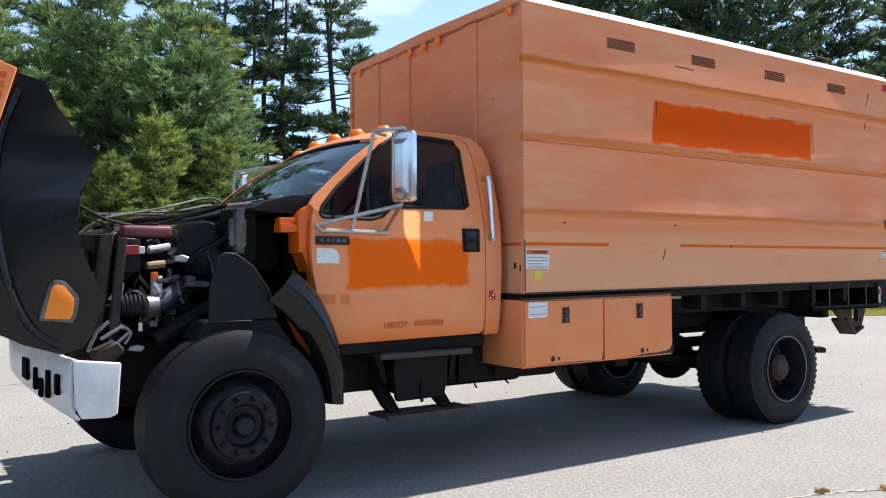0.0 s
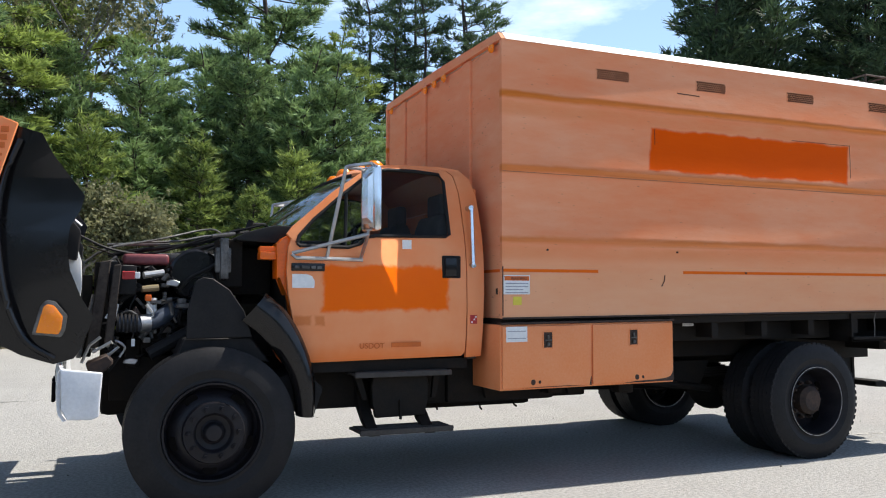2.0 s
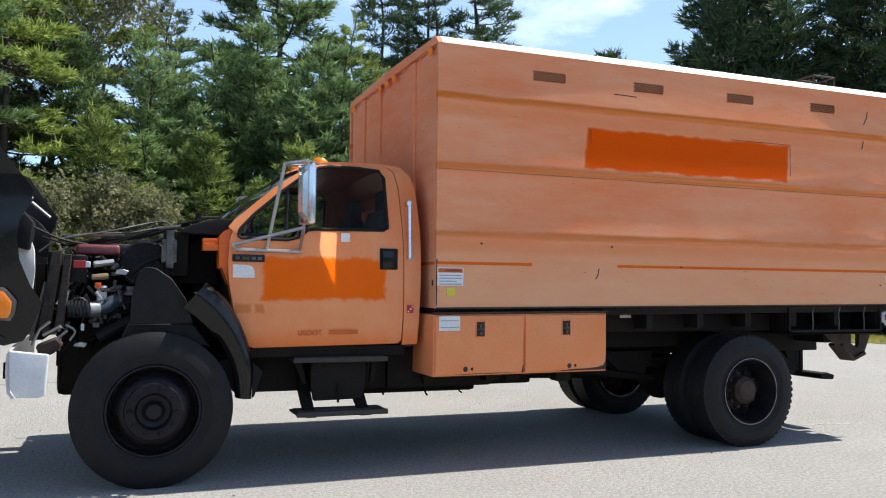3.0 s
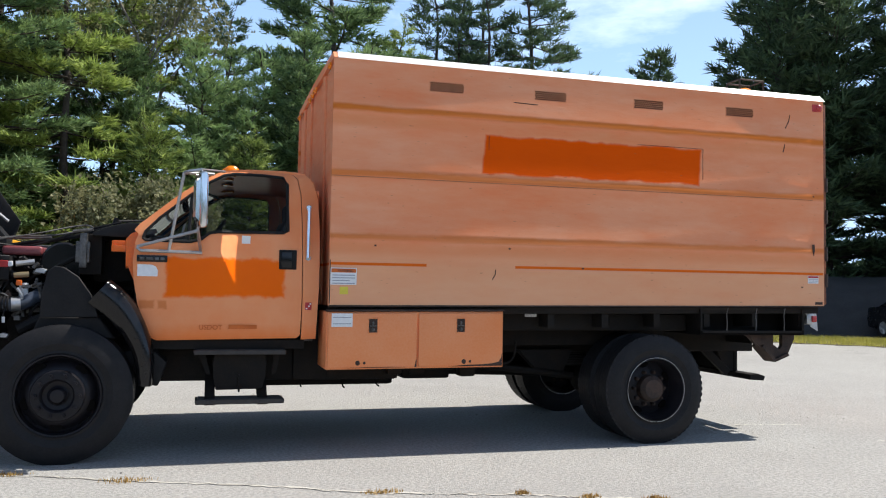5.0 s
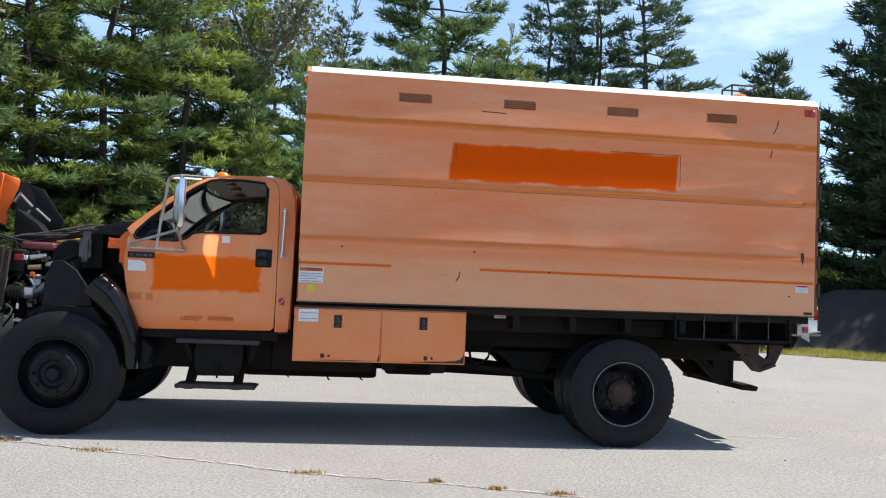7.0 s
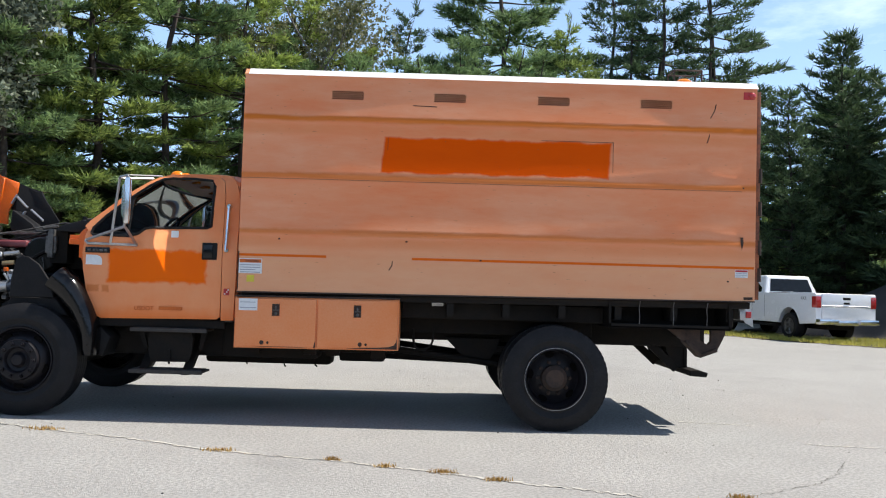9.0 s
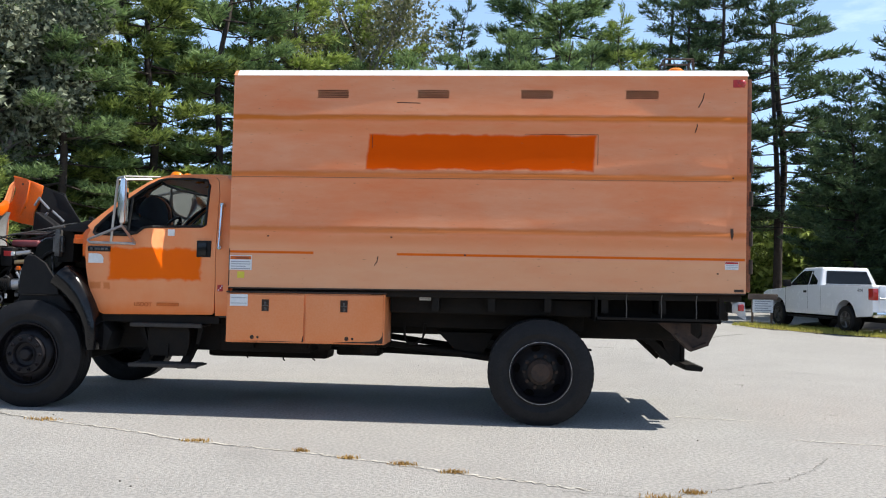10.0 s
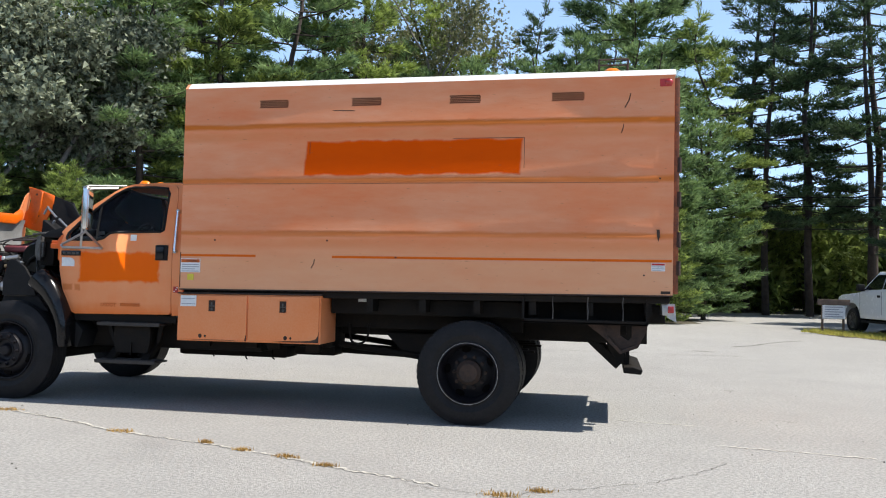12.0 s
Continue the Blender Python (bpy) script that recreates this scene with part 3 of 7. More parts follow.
# tool box under the chip box
bm = NB()
block(bm, 3.44, 4.885, BY0 + 0.012, 4.62, 0.69, 1.118, 0.008)
tool = part("tool_box", bm, plain("peach tool box paint", (0.81, 0.315, 0.145), (0.78, 0.245, 0.085), 0.42, scale=1.6, spec=0.15), truck, "faded orange steel tool box with two doors")
for x0, x1 in ((3.452, 4.155), (4.172, 4.872)):
    bm = NB()
    block(bm, x0, x1, BY0 - 0.006, BY0 + 0.014, 0.702, 1.106, 0.008)
    d = part("door", bm, tool.data.materials[0], tool)
    lx = x0 + 0.31 if x0 < 4 else x0 + 0.305
    part("latch", block(NB(), lx + 0.006, lx + 0.076, BY0 - 0.0085, BY0 - 0.004, 0.962, 1.065), M_RUST, d, "rusty recessed latch")
    bm = NB()
    block(bm, lx, lx + 0.008, BY0 - 0.014, BY0 - 0.004, 0.955, 1.072, 0.003, 1)
    block(bm, lx + 0.074, lx + 0.082, BY0 - 0.014, BY0 - 0.004, 0.955, 1.072, 0.003, 1)
    block(bm, lx + 0.008, lx + 0.074, BY0 - 0.0135, BY0 - 0.004, 1.064, 1.072, 0.003, 1)
    block(bm, lx + 0.008, lx + 0.074, BY0 - 0.0135, BY0 - 0.004, 0.955, 0.963, 0.003, 1)
    part("latch_rim", bm, tool.data.materials[0], d)
    bm = NB()
    block(bm, lx + 0.014, lx + 0.068, BY0 - 0.018, BY0 - 0.008, 1.006, 1.016, 0.003, 1)
    block(bm, lx + 0.034, lx + 0.048, BY0 - 0.022, BY0 - 0.008, 1.016, 1.045, 0.004, 1)
    part("latch_handle", bm, M_STEEL, d, "worn steel paddle handle")
    bm = NB()
    lathe(bm, [(0, -0.014), (0.012, -0.01), (0.014, 0.0), (0, 0.0)], 10)
    part("lock_knob", move(bm, lx + 0.041, BY0 - 0.0085, 0.984), M_STEEL, d)
    for hx, r in ((0.235, 0.019), (0.287, 0.011)):
        bm = NB()
        lathe(bm, [(0, -0.007), (r * 0.6, -0.006), (r, -0.001), (r, 0.01), (0, 0.01)], 10)
        part("bolt", move(bm, x0 + hx + (0.14 if x0 > 4 else 0), BY0 - 0.005, 0.738), M_RUST, d, "rusted bolt head")
bm = NB()
prism(bm, [(4.42, 0.702), (4.872, 0.702), (4.872, 0.80), (4.866, 0.765), (4.845, 0.735), (4.80, 0.722), (4.70, 0.715), (4.55, 0.712)], BY0 - 0.0075, BY0 - 0.004)
prism(bm, [(4.140, 0.702), (4.156, 0.702), (4.156, 0.76), (4.149, 0.745)], BY0 - 0.0075, BY0 - 0.004)
prism(bm, [(3.60, 0.702), (4.10, 0.702), (3.95, 0.707), (3.75, 0.706)], BY0 - 0.0075, BY0 - 0.004)
block(bm, 3.44, 4.89, BY0 - 0.002, BY0 + 0.05, 1.12, 1.132)
part("rust_patch", bm, M_RUST, tool, "scorched rusty edge")
label_plate("box_label", 3.478, 1.005, 3.64, 1.105, BY0 - 0.006, M_LABEL, "torn white paper label", 2)

for ob in list(truck.children_recursive):
    if ob.type == "MESH":
        rake(ob)
# frame rails, cross members, tanks and the rear overhang
for y in (4.98, 5.72):
    part("frame_rail", block(NB(), 0.95, 7.86, y, y + 0.075, 0.72, 0.98, 0.008), M_FRAME, truck, "dirty black frame rail")
for x in (1.1, 2.2, 3.3, 4.5, 5.4, 6.9, 7.75):
    part("frame_cross_member", block(NB(), x, x + 0.09, 5.055, 5.72, 0.76, 0.93), M_FRAME, truck)
for q in ((3.45, 8.0, 4.60, 4.68, BZ0 - 0.22, BZ0 - 0.06), (4.9, 6.74, 4.42, 4.46, 0.95, BZ0 - 0.06), (3.4, 6.7, 4.74, 4.80, 0.80, 1.08), (3.45, 8.0, 6.1, 6.18, BZ0 - 0.22, BZ0 - 0.06)):
    part("subframe_beam", block(NB(), *q, 0.006, 1), M_FRAME, truck, "dark steel subframe beam")
label_plate("frame_label", 5.17, 1.065, 5.275, 1.13, 4.42, M_LABEL, "faded label on the subframe", 2)
# open rack behind the rear wheels
bm = NB()
block(bm, 6.744, 7.83, 4.20, 4.24, 0.925, 0.965, 0.004, 1)
block(bm, 6.744, 7.83, 4.20, 4.90, 0.925, 0.94)
# dark back plate added in place of the deep shade behind the rack
block(bm, 6.76, 7.81, 4.52, 4.54, 0.94, 1.15)
for x in (6.744, 7.815):
    block(bm, x, x + 0.02, 4.20, 4.90, 0.94, 1.157)
part("rack", bm, M_FRAME, truck, "open dark steel side rack")
for x in (7.015, 7.318, 7.618):
    bm = NB()
    tube(bm, arc([(x, 4.205, 0.95), (x + 0.003, 4.203, 1.04), (x - 0.002, 4.203, 1.10), (x + 0.002, 4.19, 1.165)], 3), 0.0045, 6)
    part("rack_strap", bm, M_STEEL, truck, "thin grey strap")
# hitch plate, braces and steps at the rear
def bar(bm, x0, z0, x1, z1, w, y0, y1):
    d = Vector((x1 - x0, z1 - z0)).normalized() * w / 2
    return prism(bm, [(x0 - d.y, z0 + d.x), (x1 - d.y, z1 + d.x), (x1 + d.y, z1 - d.x), (x0 + d.y, z0 - d.x)], y0, y1, 0.004, 1)


bm = NB()
block(bm, 6.7, 7.80, 4.97, 5.06, 0.73, 0.96, 0.006)
block(bm, 6.7, 7.80, 5.72, 5.80, 0.73, 0.96, 0.006)
block(bm, 7.55, 7.66, 4.60, 6.18, 0.82, 0.94, 0.006)
block(bm, 7.662, 7.70, 5.00, 5.80, 0.50, 0.945, 0.006)
for y in (5.005, 5.74):
    bar(bm, 7.16, 0.90, 7.60, 0.50, 0.075, y, y + 0.05)
    prism(bm, [(7.40, 0.94), (7.66, 0.94), (7.66, 0.52), (7.56, 0.52)], y + 0.004, y + 0.03)
prism(bm, [(7.64, 0.465), (7.80, 0.455), (7.815, 0.498), (7.72, 0.525), (7.64, 0.515)], 4.72, 6.08, 0.006, 1)
part("hitch_frame", bm, M_FRAME, truck, "welded dark hitch frame with lower steps")
bm = NB()
prism(bm, [(7.30, 0.93), (7.60, 0.93), (7.60, 0.83), (7.67, 0.785), (7.70, 0.82), (7.70, 0.93), (7.83, 0.93), (7.83, 0.885), (7.755, 0.73), (7.60, 0.672), (7.47, 0.80)], 4.33, 4.375)
prism(bm, [(7.46, 0.81), (7.60, 0.672), (7.755, 0.73), (7.74, 0.755), (7.61, 0.70), (7.48, 0.83)], 4.30, 4.46)
part("step_bracket", bm, M_RUST, truck, "bent rusty step bracket")
bm = NB()
tube(bm, arc([(7.68, 5.02, 0.86), (7.74, 5.02, 0.86), (7.765, 5.02, 0.82), (7.74, 5.02, 0.78), (7.68, 5.02, 0.78)], 4), 0.012, 7)
part("tow_ring", bm, M_RUST, truck)
bm = NB()
block(bm, 7.95, 8.03, 4.30, 4.52, 1.02, 1.12, 0.01)
tail = part("tail_lamp", bm, M_ALU, truck, "tail lamp housing on a bent bracket")
bm = NB()
block(bm, 8.0, 8.05, 4.285, 4.305, 1.04, 1.10, 0.008)
part("lens", bm, M_RED, tail, "red lens")
bm = NB()
prism(bm, [(7.94, 1.12), (8.06, 1.12), (8.075, 0.96), (8.0, 1.0)], 4.306, 4.318)
part("bracket", bm, M_ALU, tail)
# suspension and drive line
bm = NB()
tube(bm, [(6.275, 4.75, 0.457), (6.275, 6.03, 0.457)], 0.085, 14)
part("rear_axle", bm, M_FRAME, truck, "dirty rear axle tube")
part("drive_shaft", tube(NB(), [(2.0, CY, 0.62), (6.2, CY, 0.50)], 0.055, 12), M_FRAME, truck)
part("front_axle", tube(NB(), [(1.56, 4.5, 0.46), (1.56, 4.75, 0.40), (1.56, 6.03, 0.40), (1.56, 6.28, 0.46)], 0.06, 12), M_FRAME, truck)
bm = NB()
bmesh.ops.create_uvsphere(bm, u_segments=16, v_segments=10, radius=0.22)
part("differential", move(bm, 6.275, CY, 0.47), M_FRAME, truck)
for sgn in (-1, 1):
    y = CY + sgn * 0.42
    for k in range(4):
        part("spring_leaf", block(NB(), 5.52 + k * 0.06, 6.80 - k * 0.06, y - 0.04, y + 0.04, 0.60 + k * 0.022, 0.618 + k * 0.022), M_FRAME, truck)
    part("torque_rod", tube(NB(), [(4.45, y - 0.12, 0.675), (5.85, y - 0.06, 0.505)], 0.032, 8), M_FRAME, truck)
    part("spring_hanger", prism(NB(), [(5.31, 0.75), (5.85, 0.75), (5.74, 0.52), (5.50, 0.56)], y - 0.06, y + 0.06), M_FRAME, truck)
for nm, q in (("fuel_tank", (3.24, 4.12, 4.62, 4.98, 0.53, 1.0, 0.03)), ("muffler", (2.95, 4.19, 5.12, 5.46, 0.43, 0.95, 0.04)), ("transfer_box", (4.27, 4.72, 5.12, 5.46, 0.475, 0.92, 0.03)), ("air_tank", (4.12, 4.85, 4.62, 4.98, 0.60, 1.0, 0.03)), ("battery_box", (2.2, 3.29, 4.66, 4.95, 0.53, 0.86, 0.03)), ("fuel_tank", (3.4, 4.4, 5.8, 6.3, 0.58, 0.95, 0.04)), ("drain_box", (4.0, 4.12, 4.5, 4.62, 0.58, 0.72, 0.01)), ("drain_box", (4.62, 4.76, 4.5, 4.62, 0.555, 0.70, 0.02)), ("engine_block", (0.95, 2.1, 5.1, 5.7, 0.50, 1.05, 0.05)), ("gearbox", (2.1, 3.0, 5.15, 5.65, 0.55, 1.0, 0.08)), ("steering_box", (1.0, 2.15, 4.9, 4.98, 0.62, 0.9, 0.01))):
    part(nm, block(NB(), *q), M_FRAME, truck, "dirty black tank under the cab" if nm == "fuel_tank" else "")
for k, (x, z) in enumerate(((3.35, 0.455), (3.72, 0.44), (4.02, 0.45))):
    part("hanging_wire", tube(NB(), arc([(x, 5.115, 0.60), (x + 0.01, 5.11, z), (x + 0.02 + 0.01 * k, 5.11, z - 0.035)], 3), 0.008, 6), M_FRAME, truck)
part("air_hose", tube(NB(), arc([(5.00, 4.7, 0.84), (5.02, 4.7, 0.68), (5.10, 4.7, 0.645), (5.18, 4.7, 0.70), (5.20, 4.7, 0.84)], 5), 0.012, 7), M_FRAME, truck)
for x, w in ((3.5, 0.10), (4.18, 0.16)):
    part("hanging_bracket", prism(NB(), [(x, 0.66), (x + w, 0.66), (x + w * 0.9, 0.575), (x + w * 0.2, 0.565)], 4.56, 4.60), M_FRAME, truck)

# ---- wheels ----
def make_tyre(y0, y1, r, rim, lug, parent):
    """A tyre on the y axis with its tread."""
    w = y1 - y0
    bm = NB()
    side = [(rim, 0.03 * w), (rim + 0.012, 0.0), (rim + 0.03, 0.015 * w), (rim + 0.38 * (r - rim), -0.055 * w), (rim + 0.42 * (r - rim), -0.05 * w), (rim + 0.66 * (r - rim), -0.045 * w), (r - 0.045, 0.0), (r - 0.02, 0.03 * w), (r - 0.006, 0.075 * w)]
    prof = [(a, y0 + b) for a, b in side]
    n = 5
    for i in range(n):
        a, b = 0.075 + 0.85 * i / n, 0.075 + 0.85 * (i + 1) / n
        g = 0.012
        prof += [(r, y0 + w * (a + g)), (r, y0 + w * (b - g))]
        if i < n - 1:
            prof += [(r - 0.014, y0 + w * (b - g * 0.9)), (r - 0.014, y0 + w * (b + g * 0.9))]
    prof += [(a, y1 - b) for a, b in reversed(side)]
    lathe(bm, prof, 72)
    ty = part("tyre", bm, M_RUBBER, parent, "worn black rubber tyre", 28)
    if lug:
        bm = NB()
        for i in range(56):
            a = 2 * math.pi * i / 56
            for (ya, yb) in ((y0 + 0.045 * w, y0 + 0.27 * w), (y1 - 0.27 * w, y1 - 0.045 * w)):
                vs = []
                for rr in (r - 0.03, r + 0.001):
                    for yy in (ya, yb):
                        for da in (-0.032, 0.032):
                            vs.append(bm.verts.new((rr * math.cos(a + da), yy, rr * math.sin(a + da))))
                for f in ((0, 1, 3, 2), (4, 6, 7, 5), (0, 4, 5, 1), (2, 3, 7, 6), (0, 2, 6, 4), (1, 5, 7, 3)):
                    bm.faces.new([vs[k] for k in f])
        tagged(part("tread_block", bm, M_RUBBER, ty), kind="stuff")
    return ty


def hand_holes(rad, y, count, rx, rz, parent, phase=0.3):
    for i in range(count):
        a = phase + 2 * math.pi * i / count
        bm = NB()
        lathe(bm, [(0, 0.0), (1.0, 0.0), (1.0, 0.012), (0, 0.012)], 18)
        for v in bm.verts:
            v.co.x *= rx
            v.co.z *= rz
        move(bm, 0, 0, 0, 0, 90 - math.degrees(a), 0)
        move(bm, rad * math.cos(a), y, rad * math.sin(a))
        part("hand_hole", bm, M_HOLE, parent)


def nuts(rad, y, count, parent, m):
    for i in range(count):
        bm = NB()
        a = 2 * math.pi * i / count
        c = Vector((rad * math.cos(a), y, rad * math.sin(a)))
        tube(bm, [c, c + Vector((0, -0.028, 0))], 0.018, 6)
        tube(bm, [c + Vector((0, -0.028, 0)), c + Vector((0, -0.045, 0))], 0.010, 6)
        part("lug_nut", bm, m, parent)


RT, RF = 0.466, 0.496
def front_wheel():
    w = new("wheel")
    tagged(w, "black front wheel with a steer tyre")
    make_tyre(0.0, 0.26, RF, 0.285, False, w)
    bm = NB()
    lathe(bm, [(0.292, 0.0), (0.288, -0.012), (0.278, -0.010), (0.272, 0.02), (0.268, 0.06), (0.252, 0.075), (0.235, 0.05), (0.20, 0.012), (0.175, 0.0), (0.095, 0.0), (0.095, 0.10), (0.0, 0.10)], 60)
    rim = part("rim", bm, M_RIM, w, "black painted steel disc wheel")
    hand_holes(0.226, 0.026, 5, 0.042, 0.028, rim, 0.9)
    nuts(0.145, -0.044, 10, rim, M_RIM)
    bm = NB()
    lathe(bm, [(0.178, 0.03), (0.181, -0.030), (0.174, -0.046), (0.118, -0.050), (0.108, -0.040), (0.100, -0.012), (0.072, -0.006), (0.062, -0.012), (0.055, -0.040), (0.044, -0.052), (0.0, -0.056)], 40)
    part("hub", bm, M_RIM, rim, "dusty black hub cover")
    return w


def rear_wheel():
    w = new("wheel")
    tagged(w, "black rear wheel with a lugged drive tyre")
    make_tyre(0.0, 0.25, RT, 0.266, True, w)
    bm = NB()
    lathe(bm, [(0.273, 0.0), (0.271, -0.010), (0.262, -0.012), (0.256, 0.01), (0.246, 0.04), (0.240, 0.13), (0.225, 0.165), (0.20, 0.16), (0.165, 0.135), (0.12, 0.13), (0.0, 0.13)], 60)
    rim = part("rim", bm, M_RIM, w, "deep black steel wheel")
    hand_holes(0.205, 0.142, 5, 0.042, 0.026, rim, 0.5)
    nuts(0.142, 0.132, 10, rim, M_RUST)
    bm = NB()
    lathe(bm, [(0.115, 0.13), (0.112, 0.06), (0.095, 0.045), (0.08, 0.03), (0.0, 0.028)], 30)
    part("hub", bm, M_RUST, rim, "rusty axle hub")
    bm = NB()
    lathe(bm, [(0.2735, -0.008), (0.2735, -0.0125), (0.2705, -0.0125), (0.2705, -0.008)], 60, True)
    part("rim_edge", bm, M_ALU, rim, "bare metal rim edge")
    return w


fw = front_wheel()
rw = rear_wheel()
for base, places in ((fw, [(1.565, 4.225, RF - 0.006, 0), (1.565, 2 * CY - 4.225, RF - 0.006, 180)]),
                     (rw, [(6.275, 4.155, RT - 0.006, 0), (6.275, 4.72, RT - 0.006, 180), (6.275, 2 * CY - 4.155, RT - 0.006, 180), (6.275, 2 * CY - 4.72, RT - 0.006, 0)])):
    first = True
    for x, y, z, rz in places:
        w = base if first else copy_thing(base, pose(0, 0, 0))
        first = False
        w.parent = truck
        w.matrix_parent_inverse = wm(truck).inverted()
        w.matrix_basis = pose(x, y, z, 0, 9 if rz else 0, rz)

# ---- cab ----
def tumble(z):
    """How far the cab's side leans in at a height."""
    for (a, da), (b, db) in zip(TUM, TUM[1:]):
        if z <= b:
            t = max(0.0, (z - a) / (b - a))
            return da + (db - da) * t
    return TUM[-1][1]


TUM = [(0.84, 0.035), (0.92, 0.018), (1.05, 0.004), (1.25, 0.0), (1.45, 0.0), (1.60, 0.012), (1.70, 0.03), (1.90, 0.075), (2.08, 0.125), (2.16, 0.16), (2.20, 0.20), (2.24, 0.27)]
CABY = 4.346


def side_panel(pts, out=0.0, thick=0.03, bev=0.0):
    """A panel of the cab's side from its outline in x and z, bent to the cab's section."""
    bm = NB()
    bm.faces.new([bm.verts.new((x, 0, z)) for x, z in pts])
    for z, _ in TUM[1:-1]:
        bmesh.ops.bisect_plane(bm, geom=bm.verts[:] + bm.edges[:] + bm.faces[:], plane_co=(0, 0, z), plane_no=(0, 0, 1))
    ext = bmesh.ops.extrude_face_region(bm, geom=bm.faces[:])
    inner = {g for g in ext["geom"] if isinstance(g, bmesh.types.BMVert)}
    for v in bm.verts:
        v.co.y = CABY + tumble(v.co.z) - out + (thick if v in inner else 0)
    return bm


def both_sides(name, make, material, parent, label="", sharp=30):
    a = part(name, make(), material, parent, label, sharp)
    part(name, mirror_y(make()), material, parent, label, sharp)
    return a


WIN = [(2.085, 1.632), (2.10, 1.616), (2.42, 1.612), (2.50, 1.635), (2.56, 1.685), (2.62, 1.695), (3.12, 1.705), (3.15, 1.72), (3.146, 2.10), (3.115, 2.152), (2.95, 2.165), (2.74, 2.165), (2.66, 2.148), (2.56, 2.09), (2.40, 1.965), (2.20, 1.79), (2.10, 1.68)]
cab = part("cab_floor", block(NB(), 2.15, 3.37, CABY + 0.06, 2 * CY - CABY - 0.06, 0.86, 0.92, 0.01), M_DASH, truck)


def door_low():
    return side_panel([(2.03, 1.60), (2.018, 1.45), (2.03, 1.30), (2.065, 1.12), (2.13, 0.965), (2.165, 0.885), (2.20, 0.868), (3.235, 0.885), (3.262, 0.91), (3.268, 1.20), (3.262, 1.72), (3.15, 1.72), (3.12, 1.705), (2.62, 1.695), (2.56, 1.685), (2.50, 1.635), (2.42, 1.612), (2.10, 1.616), (2.085, 1.632), (2.05, 1.66)])


def door_rear():
    return side_panel([(3.15, 1.72), (3.262, 1.72), (3.25, 2.02), (3.225, 2.145), (3.18, 2.19), (3.02, 2.196), (2.74, 2.195), (2.64, 2.18), (2.66, 2.148), (2.74, 2.165), (2.95, 2.165), (3.115, 2.152), (3.146, 2.10)])


def a_pillar():
    return side_panel([(2.05, 1.66), (2.085, 1.632), (2.10, 1.68), (2.20, 1.79), (2.40, 1.965), (2.56, 2.09), (2.66, 2.148), (2.64, 2.18), (2.54, 2.125), (2.34, 1.985), (2.13, 1.80), (2.06, 1.74), (2.02, 1.69)], 0.004)


def cab_corner():
    return side_panel([(3.272, 0.875), (3.385, 0.88), (3.40, 1.3), (3.40, 1.75), (3.385, 2.0), (3.35, 2.12), (3.29, 2.20), (3.20, 2.215), (3.18, 2.198), (3.23, 2.15), (3.256, 2.02), (3.268, 1.72), (3.274, 1.2)], 0.002)


door = both_sides("door", door_low, M_CAB, truck, "peach orange cab door with an overpainted patch")
both_sides("window_surround", door_rear, M_CAB, truck)
both_sides("front_pillar", a_pillar, M_CAB, truck)
both_sides("cab_corner", cab_corner, M_CAB, truck)


def win_rim():
    bm = NB()
    c = Vector((sum(p[0] for p in WIN) / len(WIN), 0, sum(p[1] for p in WIN) / len(WIN)))
    pts = [Vector((x, CABY + tumble(z) - 0.003, z)) for x, z in WIN]
    tube(bm, pts + [pts[0]], 0.013, 6)
    return bm


def pane():
    bm = NB()
    bm.faces.new([bm.verts.new((x, 0, z)) for x, z in WIN])
    for z, _ in TUM[1:-1]:
        bmesh.ops.bisect_plane(bm, geom=bm.verts[:] + bm.edges[:] + bm.faces[:], plane_co=(0, 0, z), plane_no=(0, 0, 1))
    for v in bm.verts:
        v.co.y = CABY + tumble(v.co.z) + 0.012
    return bm


both_sides("window_seal", win_rim, M_BLACK, truck, "black rubber window seal")
both_sides("side_window", pane, M_GLASS, truck, "tinted side window")
bm = NB()
tube(bm, [(2.405, CABY + 0.03, 1.62), (2.425, CABY + 0.08, 1.975)], 0.012, 6)
part("window_divider", bm, M_BLACK, truck)

# roof, back and windshield
def cross(x, z0, crown, n=12, inset=0.16):
    ys = [CABY + inset + (2 * (CY - CABY - inset)) * i / n for i in range(n + 1)]
    return [(x, y, z0 + crown * (1 - ((y - CY) / (CY - CABY - inset)) ** 2)) for y in ys]


def loft(rows, thick=0.0):
    bm = NB()
    g = [[bm.verts.new(p) for p in r] for r in rows]
    for a, b in zip(g, g[1:]):
        for i in range(len(a) - 1):
            bm.faces.new((a[i], a[i + 1], b[i + 1], b[i]))
    if thick:
        ext = bmesh.ops.extrude_face_region(bm, geom=bm.faces[:])
        for v in ext["geom"]:
            if isinstance(v, bmesh.types.BMVert):
                v.co.z -= thick
    return bm


rows = []
for x, z, cr, ins in ((2.56, 2.135, 0.055, 0.16), (2.62, 2.17, 0.058, 0.165), (2.72, 2.198, 0.06, 0.18), (2.90, 2.21, 0.07, 0.19), (3.15, 2.212, 0.07, 0.19), (3.28, 2.20, 0.06, 0.19), (3.36, 2.13, 0.045, 0.15), (3.395, 2.0, 0.02, 0.11)):
    rows.append(cross(x, z, cr, 12, ins))
part("cab_roof", loft(rows, 0.02), M_CAB, truck)
bm = NB()
block(bm, 3.37, 3.398, CABY + 0.10, 2 * CY - CABY - 0.10, 0.90, 1.62)
block(bm, 3.37, 3.398, CABY + 0.13, 4.75, 1.62, 2.06)
